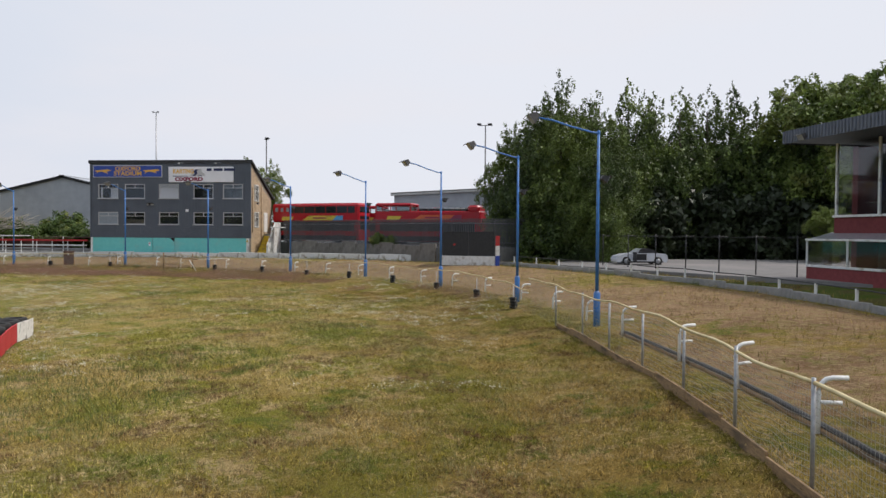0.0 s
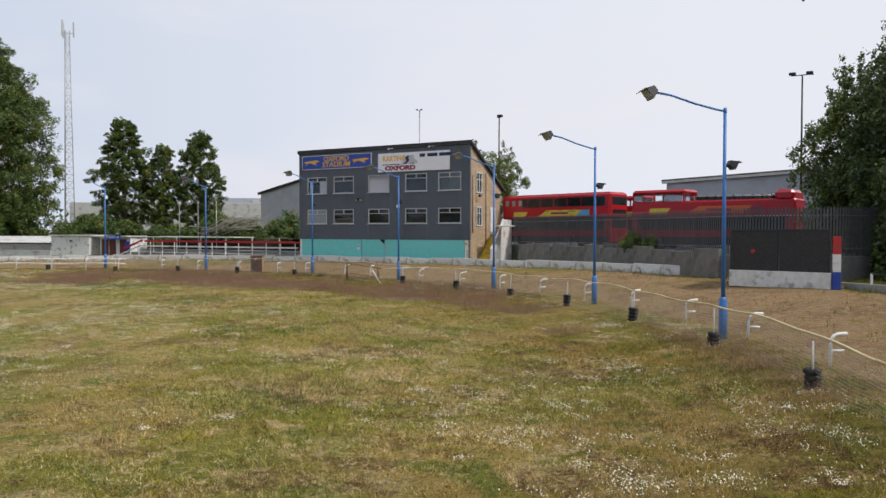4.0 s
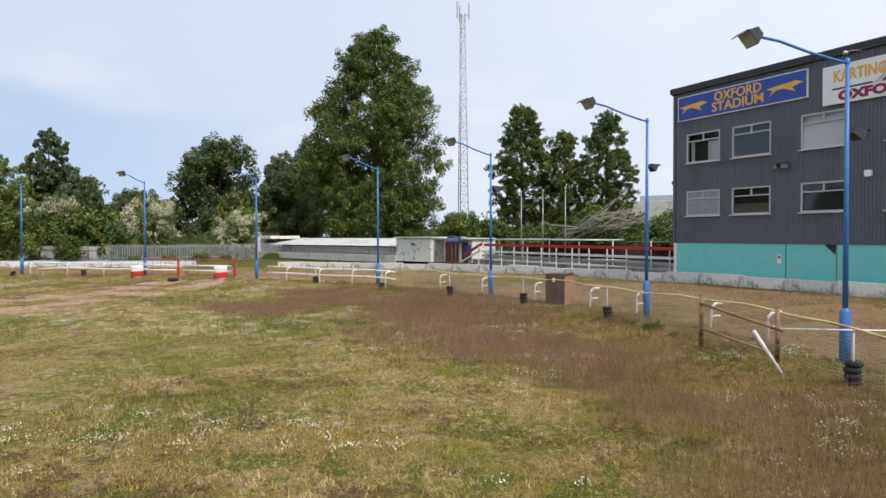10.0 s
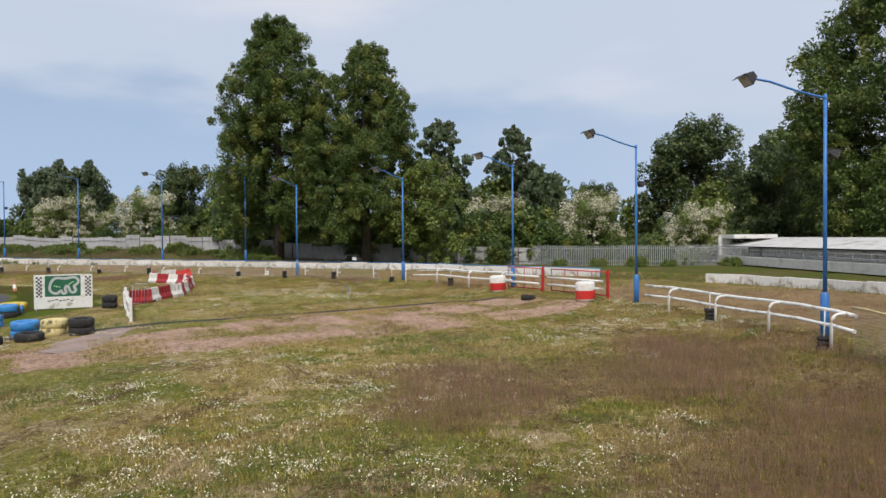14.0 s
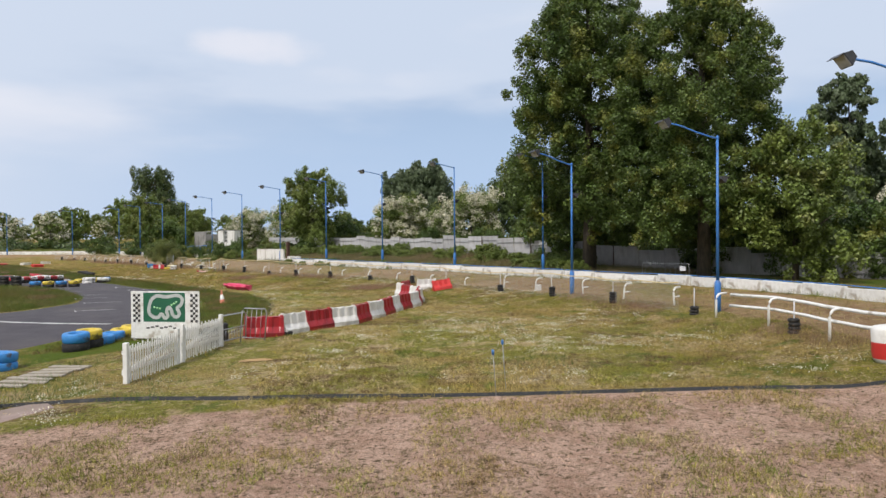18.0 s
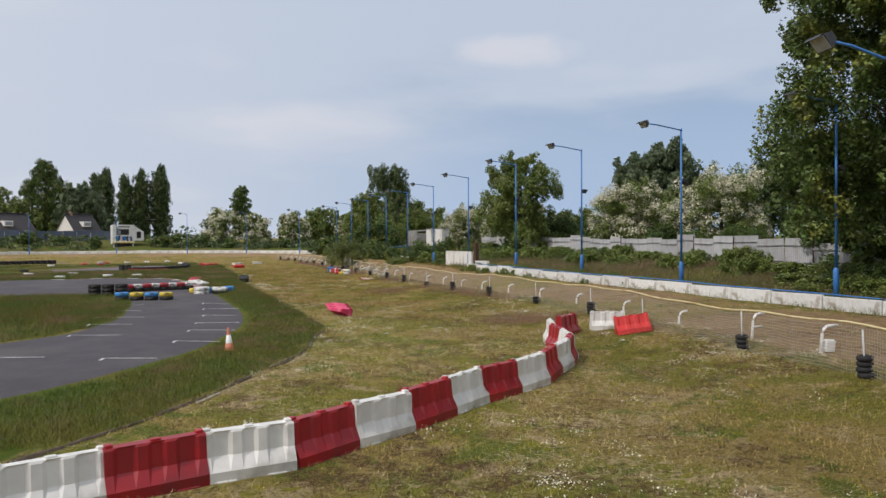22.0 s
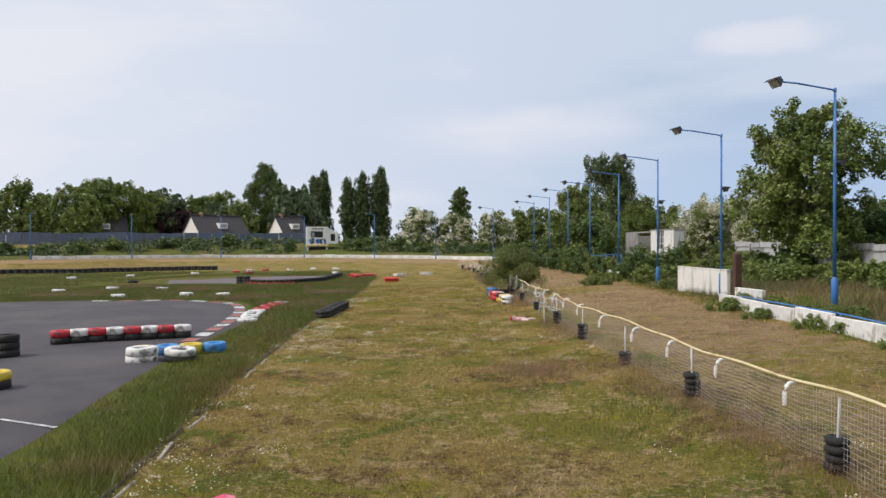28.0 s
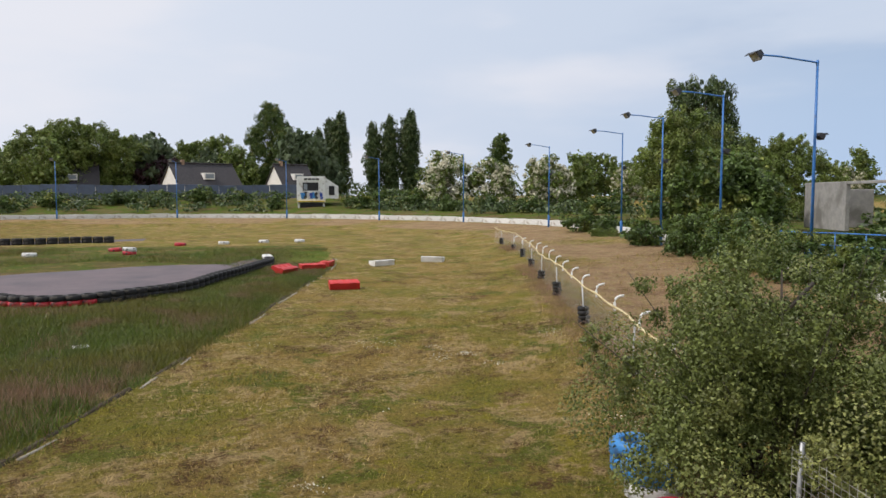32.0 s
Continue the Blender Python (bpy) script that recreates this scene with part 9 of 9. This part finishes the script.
for x, y, sc in ((-99.5, -45.0, 0.8), (-100.5, -53.5, 0.75), (-100.0, -57.0, 0.8), (-98.5, -48.5, 0.55), (-90.0, -30.5, 0.5), (-91.5, -33.0, 0.6), (-88.2, -8.5, 0.35), (-88.0, -5.0, 0.4), (-87.6, -1.0, 0.35), (-92.2, -24.0, 0.5), (-88.7, -11.5, 0.45), (-94, -30, 0.9), (-86.8, 6, 0.3), (-96, -20, 0.9), (-97, -12, 0.7), (-94.5, 0, 0.6)):
    tree("bramble", x, y, sc, x * 13, sc * 0.8)
for k in range(30):      # palisade brambles and the hedge under the trees, north-west
    x, y = -97 + rr.uniform(-8, 6), 42 + 24 * k / 29 + rr.uniform(-2, 2)
    tree("bush", x - 3, y, rr.uniform(0.5, 0.85), rr.uniform(0, 360))
for k in range(16):
    tree("bush", -100 + 3.4 * k, 80 + rr.uniform(-2, 4) + 0.3 * k, rr.uniform(0.9, 1.5), rr.uniform(0, 360))
for k in range(18):
    tree(rr.choice(("roundF", "ashF", "willowF")), -118 - rr.uniform(0, 22), 72 - 6.5 * k + rr.uniform(-3, 3), rr.uniform(0.6, 0.95) if k < 12 else rr.uniform(0.35, 0.5), rr.uniform(0, 360))
for k in range(26):
    a = radians(198 + 6.0 * k)
    x, y = -48 + (64 + rr.uniform(-3, 8)) * math.cos(a), -78 + (66 + rr.uniform(-3, 8)) * math.sin(a)
    if abs(x + 67.9) > 5:
        tree("bushF", x, y, rr.uniform(0.6, 1.2), rr.uniform(0, 360), rr.uniform(0.5, 0.9))
for k in range(20):
    tree(rr.choice(("roundF", "roundF", "ashF", "willowF")), 30 - 9 * k * 0.55, -205 - rr.uniform(0, 40), rr.uniform(0.8, 1.3), rr.uniform(0, 360))
for k in range(24):
    tree(rr.choice(("roundF", "ashF", "hawF")), -118 - 3.0 * k, -150 - rr.uniform(0, 60) + 2.0 * k, rr.uniform(0.6, 1.05), rr.uniform(0, 360))
for k in range(34):      # brambles tumbling over the broken wall
    y = 12 - 26.0 * k / 33 + rr.uniform(-0.4, 0.4)
    p, t, n = along(WALL, where(WALL, -88.0, y))
    if rr.random() < 0.62:
        q = p + n * rr.uniform(0.25, 1.6)
        tree("bramble", q[0], q[1], rr.uniform(0.18, 0.42), rr.uniform(0, 360), rr.uniform(0.22, 0.42))
for x, y, sc in ((-26.8, 58.7, 0.17), (-25.6, 58.4, 0.13), (-28.0, 58.9, 0.12)):
    tree("bramble", x, y, sc, x * 29, sc * 1.1)
for x, y, sc in ((-94.2, -38.5, 0.5), (-94.4, -42.0, 0.55), (-94.6, -46.0, 0.6), (-95.2, -50.0, 0.7), (-96.4, -54.0, 0.8), (-95.8, -57.5, 0.7), (-93.9, -35.5, 0.4)):
    tree("bush", x, y, sc, x * 17, sc * 0.9)
for x, y, sc in ((-89.8, 49.5, 0.36), (-89.4, 52.8, 0.42), (-89.2, 56.0, 0.5), (-89.6, 58.6, 0.36), (-89.4, 63.5, 0.45), (-91.5, 60.5, 0.7)):
    tree("bramble", x, y, sc, x * 19 + y, sc * 1.2)
scrub = thing("bank_scrub", pose(0, 0, 0), "dark scrub along the bank behind the far bend", "scrub", kind="stuff")
bl = []
for k in range(210):
    a, q = radians(186 + 168 * k / 209), rr.uniform(60, 84)
    x, y = -48 + q * math.cos(a), -78 + q * math.sin(a)
    if not (abs(x + 68) < 6 and y < -120):
        bl.append((x, y, gz(x, y) + rr.uniform(0.0, 0.5), rr.uniform(2.0, 4.2), rr.uniform(2.0, 4.2), rr.uniform(0.6, 1.5)))
part("foliage", crown_mesh("foliage", bl, 34000, 0.30, M_LEAFD, 79), M_LEAFD, scrub)
fw = thing("far_woods", pose(0, 0, 0), "low green line of far woods on the horizon", "woods", kind="stuff")
rf = np.random.default_rng(6)
bl = [(x, y, 4.0, 18, 10, 8.5 + 2.5 * math.sin(k)) for k, (x, y) in enumerate([(-420 * math.cos(a) - 40, -420 * math.sin(a) - 20) for a in np.linspace(0, 2 * math.pi, 130, endpoint=False)])]
part("foliage", crown_mesh("foliage", bl, 26000, 1.3, M_LEAFD, 77), M_LEAFD, fw)

# ---- the sapling through the fence ------------------------------------------------
rs = random.Random(61)
SHOOTS = [(0.0, 0, 1.3, 1.35, 1.35, 1.1), (-0.6, 0.5, 1.0, 0.9, 0.9, 0.8), (0.7, -0.4, 1.1, 0.9, 1.0, 0.8), (0.2, 0.2, 2.0, 0.7, 0.7, 0.7), (-0.3, -0.7, 1.6, 0.8, 0.8, 0.8), (0.9, 0.7, 0.8, 0.8, 0.8, 0.6)]
SPRIGS = []
for k in range(46):
    a, e = rs.uniform(0, 6.28), rs.uniform(0.15, 1.35)
    L = rs.uniform(1.2, 2.15)
    SPRIGS.append([(0.1 * math.cos(a), 0.1 * math.sin(a), 0.2), (L * 0.5 * math.cos(a) * math.cos(e), L * 0.5 * math.sin(a) * math.cos(e), 0.55 + L * 0.5 * math.sin(e)), (L * 1.04 * math.cos(a) * math.cos(e), L * 1.04 * math.sin(a) * math.cos(e), 0.72 + L * 1.04 * math.sin(e))])
    for u in (0.55, 0.75, 0.95):
        SHOOTS.append((L * u * math.cos(a) * math.cos(e), L * u * math.sin(a) * math.cos(e), 0.45 + L * u * math.sin(e) + 0.25 * u, 0.26 - 0.12 * u, 0.26 - 0.12 * u, 0.20 - 0.06 * u))
tree_kind("sapling", "fence_bush", "dense green sapling bush growing through the wire fence", 2.6, 0.05, SHOOTS, 150000, 0.0185, M_LEAFS, 23)
bush = tree("sapling", -83.35, -28.2, 1.22, 0, label="dense green sapling bush growing through the wire fence")
for q in SPRIGS:
    part("branch", Geo().tube(q, 0.012, 5, r2=0.004), M_BARK, bush)

# ---- grass, seed heads and daisies ----
def blades(name, pts, n_each, h, w, lean, material, seed, spread=0.06):
    """Tufts of thin tapering blades."""
    r = np.random.default_rng(seed)
    base = np.repeat(pts, n_each, 0) + np.c_[r.normal(0, spread, (len(pts) * n_each, 2)), np.zeros(len(pts) * n_each)]
    m = len(base)
    a = r.uniform(0, 2 * np.pi, m)
    hh = (np.repeat(h, n_each) if np.ndim(h) else h) * r.uniform(0.55, 1.25, m)
    ln = lean * r.uniform(0.2, 1.3, m) * hh
    b = a + r.uniform(-1, 1, m)
    side = np.c_[-np.sin(a), np.cos(a), np.zeros(m)] * w / 2
    tip = base + np.c_[np.cos(b) * ln, np.sin(b) * ln, hh]
    v = np.stack([base - side, base + side, tip], 1).reshape(-1, 3)
    return soup(name, v, np.arange(3 * m).reshape(m, 3), material)


def scatter(n, x0, x1, y0, y1, seed, keep):
    r = np.random.default_rng(seed)
    x, y = r.uniform(x0, x1, n), r.uniform(y0, y1, n)
    k = keep(x, y, r)
    x, y = x[k], y[k]
    return np.c_[x, y, ground_z(x, y) - 0.01]


M_GR1 = blade_material()
M_GR3 = leaf("seed_head_grass", (0.350, 0.200, 0.150), (0.260, 0.170, 0.100), 0.5, 0.5)
M_GR4 = leaf("lush_blade", (0.090, 0.145, 0.028), (0.125, 0.165, 0.042), 0.3, 0.3)
M_GR5 = leaf("verge_blade", (0.080, 0.126, 0.010), (0.132, 0.124, 0.018), 0.3, 0.6, (0.190, 0.128, 0.058))
M_GR7 = leaf("bank_blade", (0.235, 0.165, 0.090), (0.120, 0.125, 0.040), 0.3, 0.5)
M_GR6 = leaf("pale_blade", (0.235, 0.235, 0.070), (0.300, 0.255, 0.120), 0.3, 0.35)
M_DAISY = mat("daisy_white", (0.80, 0.77, 0.64), (0.70, 0.66, 0.48), 3, 0.7, island=0.2)


def on_turf(x, y, inner=34.0):
    d = to_line(FENCE, x, y)[0]
    st = to_line(STRIP, x, y)[0]
    bad = (clay_mask(x, y) > 0.3) | ((y < 29) & (x < -52) & (st < -0.1) & (y > -70)) | ((x > -56) & (y < 27) & (x < -38))
    return (d < 1.2) & (d > -inner) & ~bad


def grow(name, label, pts, n_each, h, w, lean, material, seed, spread=0.06):
    if len(pts):
        tagged(new(name, blades(name, pts, n_each, h, w, lean, material, seed, spread)), label, "grass", kind="stuff")


P1 = scatter(230000, -88, 9, -70, 62, 1, lambda x, y, r: on_turf(x, y) & (wave(x, y, 0.5, 2.2) + r.normal(0, 0.5, len(x)) > -0.35))
grow("grass", "short rough green grass of the infield", P1, 3, 0.085, 0.013, 1.0, M_GR1, 2, 0.09)
P2 = scatter(210000, -88, 9, -70, 62, 3, lambda x, y, r: on_turf(x, y) & (wave(x, y, 0.42, 5.1) + r.normal(0, 0.5, len(x)) > 0.1))
grow("dry_grass", "matted dry grass of the infield", P2, 3, 0.085, 0.012, 1.2, M_GR1, 4, 0.09)
def tussock(x, y, r):
    return on_turf(x, y, 15.0) & (wave(x, y, 5.1, 1.1) + 0.7 * wave(x, y, 2.3, 6.0) + 0.5 * wave(x, y, 0.7, 3.0) + r.normal(0, 0.35, len(x)) > -0.25)


P9 = np.concatenate([scatter(n, *box, 31 + k, tussock) for k, (n, box) in enumerate(((170000, (-8, 8, -8, 40)), (260000, (-60, -8, 26, 61)), (260000, (-86, -50, -44, 47))))])
grow("fine_grass", "matted tussocks of infield grass", P9, 3, 0.085, 0.015, 1.3, M_GR1, 32, 0.06)
# lush patches
LUSH = [(-47.4, 48.2, 2.4), (-35.7, 49.1, 2.6), (-65.3, 35.2, 0.7), (-78.6, 2.0, 1.1), (-73.9, 2.7, 0.5), (-38, 40, 2.5), (-7, 30, 2.0), (-2, 24, 1.6), (-72.2, 7.0, 0.5), (-75.8, 10.5, 0.7), (-72.5, -5, 0.5), (-76, -36, 0.8), (-77.5, 4, 0.6), (-14, 37, 2.0), (-24, 44, 2.0), (-6, 12, 3.5), (-9, 9, 3.5), (-4, 17, 2.5), (-60, 40.5, 1.0), (-52.8, 30.2, 0.9), (-50.6, 32.2, 1.0), (-51.5, 36.5, 0.8), (-52.6, 34.95, 0.6), (-50.6, 34.0, 1.1), (-51.4, 32.6, 1.0), (-55.4, 32.2, 0.4), (-56.8, 31.6, 0.4)]
P3 = scatter(150000, -82, 6, -40, 58, 5, lambda x, y, r: np.any([(np.hypot(x - a, y - b) < c * (0.75 + 0.4 * r.random(len(x)))) for a, b, c in LUSH], 0) & (clay_mask(x, y) < 0.4))
grow("lush_grass", "lush bright green grass patches", P3, 6, 0.17, 0.012, 0.6, M_GR4, 6, 0.10)
# reddish seeding grass, in drifts and along the fence
DRIFT = [(-15.4, 51.0, 2.3), (-14.8, 53.3, 2.4), (-18, 54, 2.4), (-29.8, 53.7, 3.0), (-25, 54.5, 2.6), (-41.3, 50.4, 1.8), (-40.0, 49.9, 1.7), (-43.4, 54.0, 2.2), (-38.3, 57.3, 2.4), (-35.3, 54.9, 2.6), (-42.8, 49.4, 1.6), (-46, 55.5, 2.0), (-10.5, 48.6, 1.2), (-33, 57, 2.2), (-4.5, 41.5, 0.7), (-48, 54.5, 1.6), (-75.5, 16, 1.4), (-77.8, -3, 1.2), (-37.2, 56.3, 2.4), (-38.0, 58.3, 2.4), (-35.4, 57.7, 2.2), (-41.0, 58.0, 2.0), (-39.5, 56.5, 1.8), (-23, 53.2, 1.5), (-20, 52.5, 1.4), (-8.0, 46.4, 1.3), (-11.5, 50.0, 1.6), (-27.5, 53.0, 1.5)]


def drift_keep(x, y, r):
    d = to_line(FENCE, x, y)[0]
    near = (np.abs(d + 0.1) < 0.9 * r.random(len(x))) & (wave(x, y, 0.33, 4.0) > -0.1) & (r.random(len(x)) < 0.9) & ((x < 0) | (y > 30))
    return (np.any([np.hypot((x - a) * 0.85, y - b) < c * 1.25 * r.random(len(x)) ** 0.7 for a, b, c in DRIFT], 0) | near) & (clay_mask(x, y) < 0.3)


P4 = scatter(900000, -90, 9, -72, 62, 7, drift_keep)
grow("seeding_grass", "tall reddish-brown seeding grass in drifts", P4, 8, 0.33, 0.0058, 0.5, M_GR3, 8, 0.22)
# unmown verge round the kart circuit and on the banks
P5 = scatter(260000, -78, -50, -62, 30, 9, lambda x, y, r: (to_line(STRIP, x, y)[0] < -0.05) & (to_line(STRIP, x, y)[0] > -5.5 + 0.6 * r.random(len(x))) & (to_line(np.array(smooth_line(K_RIGHT)), x, y)[0] > 0.25) & (y < 27) | ((y < -30) & (to_line(STRIP, x, y)[0] < 0) & (r.random(len(x)) < 0.5) & (y > -44)))
grow("verge_grass", "long green unmown verge beside the kart track", P5, 6, 0.15, 0.011, 1.1, M_GR5, 10, 0.11)



def brink(x, y, r):
    d = to_line(STRIP, x, y)[0]
    k = to_line(np.array(smooth_line(K_RIGHT)), x, y)[0]
    return (d < 0.10 + 0.30 * wave(x, y, 1.1, 5.0)) & (d > -1.1 + 0.5 * r.random(len(x))) & ((k > 0.5) | (y < -31)) & (wave(x, y, 0.45, 7.0) + r.normal(0, 0.35, len(x)) > -0.35) & (y < 9)


P12 = scatter(340000, -79, -50, -64, 30, 61, brink)
grow("brink_grass", "tall green grass leaning over the mown edge", P12, 6, 0.25, 0.011, 0.8, M_GR5, 62, 0.13)


def rank_south(x, y, r):
    far = (to_line(np.array(smooth_line(K_RIGHT)), x, y)[0] > 0.6) | (y < -34)
    return (to_line(STRIP, x, y)[0] < -0.6) & far & (wave(x, y, 0.4, 12.0) + 0.5 * wave(x, y, 1.2, 4.0) + r.normal(0, 0.3, len(x)) > -0.15) & ((y > -47) | (x < -73.0))


P13 = scatter(110000, -76, -52, -62, -22, 63, rank_south)
grow("rank_grass", "patchy green and brown grass south of the bend", P13, 5, 0.24, 0.015, 0.9, M_GR5, 64, 0.12)
P14 = scatter(35000, -76, -52, -62, -22, 65, lambda x, y, r: rank_south(x, y, r) & (wave(x, y, 0.7, 2.0) > 0.25))
grow("seeding_grass", "reddish seeding grass between the kart bends", P14, 6, 0.34, 0.009, 0.6, M_GR3, 66, 0.2)


def middle(x, y, r):
    k = to_line(K_MID, x, y)[0]
    return (k < 0.15 * wave(x, y, 1.4, 6.0)) & (k > -16) & (wave(x, y, 0.5, 9.0) + r.normal(0, 0.5, len(x)) > -0.5)


K_MID = smooth_line(K_LEFT)
P10 = scatter(150000, -62, -36, -24, 16, 21, middle)
grow("rank_grass", "rank brownish grass in the middle of the circuit", P10, 4, 0.24, 0.011, 0.7, M_GR5, 22, 0.12)
P11 = scatter(80000, -64, -40, 34, 53, 51, lambda x, y, r: (clay_mask(x, y) > 0.2) & (wave(x, y, 1.3, 4.0) + 0.6 * wave(x, y, 3.1, 2.0) + r.normal(0, 0.4, len(x)) > 0.25))
grow("track_weeds", "sparse weeds and dead tufts on the earth crossing", P11, 5, 0.085, 0.013, 1.1, M_GR1, 52, 0.05)
clods = scatter(24000, -64, -40, 34, 53, 53, lambda x, y, r: (clay_mask(x, y) > 0.35) & (wave(x, y, 2.1, 7.0) + r.normal(0, 0.5, len(x)) > 0.2))
rk = np.random.default_rng(54)
kc = rk.uniform(0.012, 0.045, len(clods))[:, None, None]
sh = np.array([(1, 0, 0), (0, 1, 0), (-1, 0, 0), (0, -1, 0), (0, 0, 0.8)])[None] * rk.uniform(0.6, 1.3, (len(clods), 5, 3)) * kc
vc = (clods[:, None] + sh).reshape(-1, 3)
fc = (np.arange(len(clods))[:, None, None] * 5 + np.array([(0, 1, 4), (1, 2, 4), (2, 3, 4), (3, 0, 4)])[None]).reshape(-1, 3)
M_CLOD = mat("dry_clay_clod", (0.46, 0.31, 0.22), (0.34, 0.22, 0.15), 3, 0.95, island=0.4)
tagged(new("clay_crumbs", soup("clay_crumbs", vc, fc, M_CLOD)), "loose crumbs of dry clay on the crossing", "soil", kind="stuff")
P6 = scatter(160000, -100, 18, -60, 72, 11, lambda x, y, r: (to_line(FENCE, x, y)[0] > 1.0) & ((to_line(WALL, x, y)[0] > -1.6 * r.random(len(x))) & (to_line(WALL, x, y)[0] < 7) | (r.random(len(x)) < 0.25) & (to_line(WALL, x, y)[0] < 0)))
grow("bank_grass", "rough grass along the outer wall and bank", P6, 4, 0.20, 0.016, 0.6, M_GR1, 12, 0.10)
# rank growth in the far infield, tall brown grass on the west bank
P12 = scatter(70000, -76, -34, -76, -31, 61, lambda x, y, r: (to_line(STRIP, x, y)[0] < -0.3) & (wave(x, y, 0.31, 3.0) + 0.6 * wave(x, y, 0.9, 8.0) + r.normal(0, 0.4, len(x)) > -0.25) & (np.hypot(x + 63, y + 56) > 9.5) & (y < -32.5))
grow("far_rank_grass", "rank green and brown grass of the far infield", P12, 4, 0.19, 0.020, 1.0, M_GR5, 62, 0.16)
P13 = scatter(60000, -108, -84, -40, 30, 63, lambda x, y, r: (to_line(WALL, x, y)[0] > 0.7) & (to_line(WALL, x, y)[0] < 14) & (wave(x, y, 0.5, 5.0) + r.normal(0, 0.5, len(x)) > -0.3))
grow("bank_tall_grass", "tall brownish grass on the bank behind the wall", P13, 5, 0.36, 0.016, 0.6, M_GR7, 64, 0.14)
P14 = scatter(36000, -24, 7, -2, 46, 65, lambda x, y, r: on_turf(x, y, 40.0) & (wave(x, y, 0.45, 1.0) + 0.7 * wave(x, y, 1.3, 5.0) + r.normal(0, 0.4, len(x)) > 0.1))
grow("pale_long_grass", "pale yellow-green grass at the east end", P14, 4, 0.15, 0.011, 0.8, M_GR6, 66, 0.09)
P16 = scatter(420000, -94, 14, -40, 72, 67, lambda x, y, r: (to_line(WALL, x, y)[0] < -0.02) & (to_line(WALL, x, y)[0] > -0.75 * r.random(len(x))) & (wave(x, y, 0.6, 2.0) > -0.5))
grow("wall_foot_grass", "uneven grass and weeds along the foot of the wall", P16, 5, 0.26, 0.014, 0.6, M_GR5, 68, 0.10)
# daisies
def daisy_keep(x, y, r):
    c = wave(x, y, 0.30, 7.0) + 0.8 * wave(x, y, 0.9, 3.0) + r.normal(0, 0.35, len(x))
    west = (x < -50) & (y < 46)
    d = to_line(STRIP, x, y)[0]
    seam = west & (d > 0.1) & (d < 1.6) & (y < 24)
    return on_turf(x, y) & (c > np.where(seam, -0.1, np.where(west, 0.50, 0.36))) & ((y > 14) | (x < -60)) & ((y > 8) | seam | (r.random(len(x)) < 0.35))


P7 = scatter(34000, -86, 4, -40, 60, 13, daisy_keep)
rc = np.random.default_rng(41)
many = rc.integers(4, 60, len(P7))
P7 = np.repeat(P7, many, 0) + np.c_[rc.normal(0, 1.0, (many.sum(), 2)) * np.repeat(rc.uniform(0.07, 0.22, len(P7)), many)[:, None], np.zeros(many.sum())]
r7 = np.random.default_rng(14)
k7 = len(P7)
c7 = P7 + np.c_[np.zeros((k7, 2)), r7.uniform(0.05, 0.12, k7)]
rad = r7.uniform(0.008, 0.0135, k7)[:, None]
tilt = r7.normal(0, 0.5, (k7, 2))
ring = []
for j in range(4):
    a = 2 * np.pi * j / 4
    o = np.c_[np.full(k7, np.cos(a)), np.full(k7, np.sin(a)), np.cos(a) * tilt[:, 0] + np.sin(a) * tilt[:, 1]] * rad
    ring.append(c7 + o)
v7 = np.stack(ring, 1).reshape(-1, 3)
f7 = np.arange(4 * k7).reshape(k7, 4)
tagged(new("daisies", soup("daisies", v7, f7, M_DAISY)), "scattered white daisies in the grass", "flowers", kind="stuff")
P8 = scatter(3000, -86, 4, -30, 60, 15, lambda x, y, r: on_turf(x, y) & (r.random(len(x)) < 0.5))
M_BUTTER = mat("buttercup_yellow", (0.70, 0.55, 0.03), (0.60, 0.48, 0.03), 3, 0.6)
grow("buttercups", "a few yellow buttercups", P8, 5, 0.10, 0.010, 0.3, M_BUTTER, 16, 0.05)
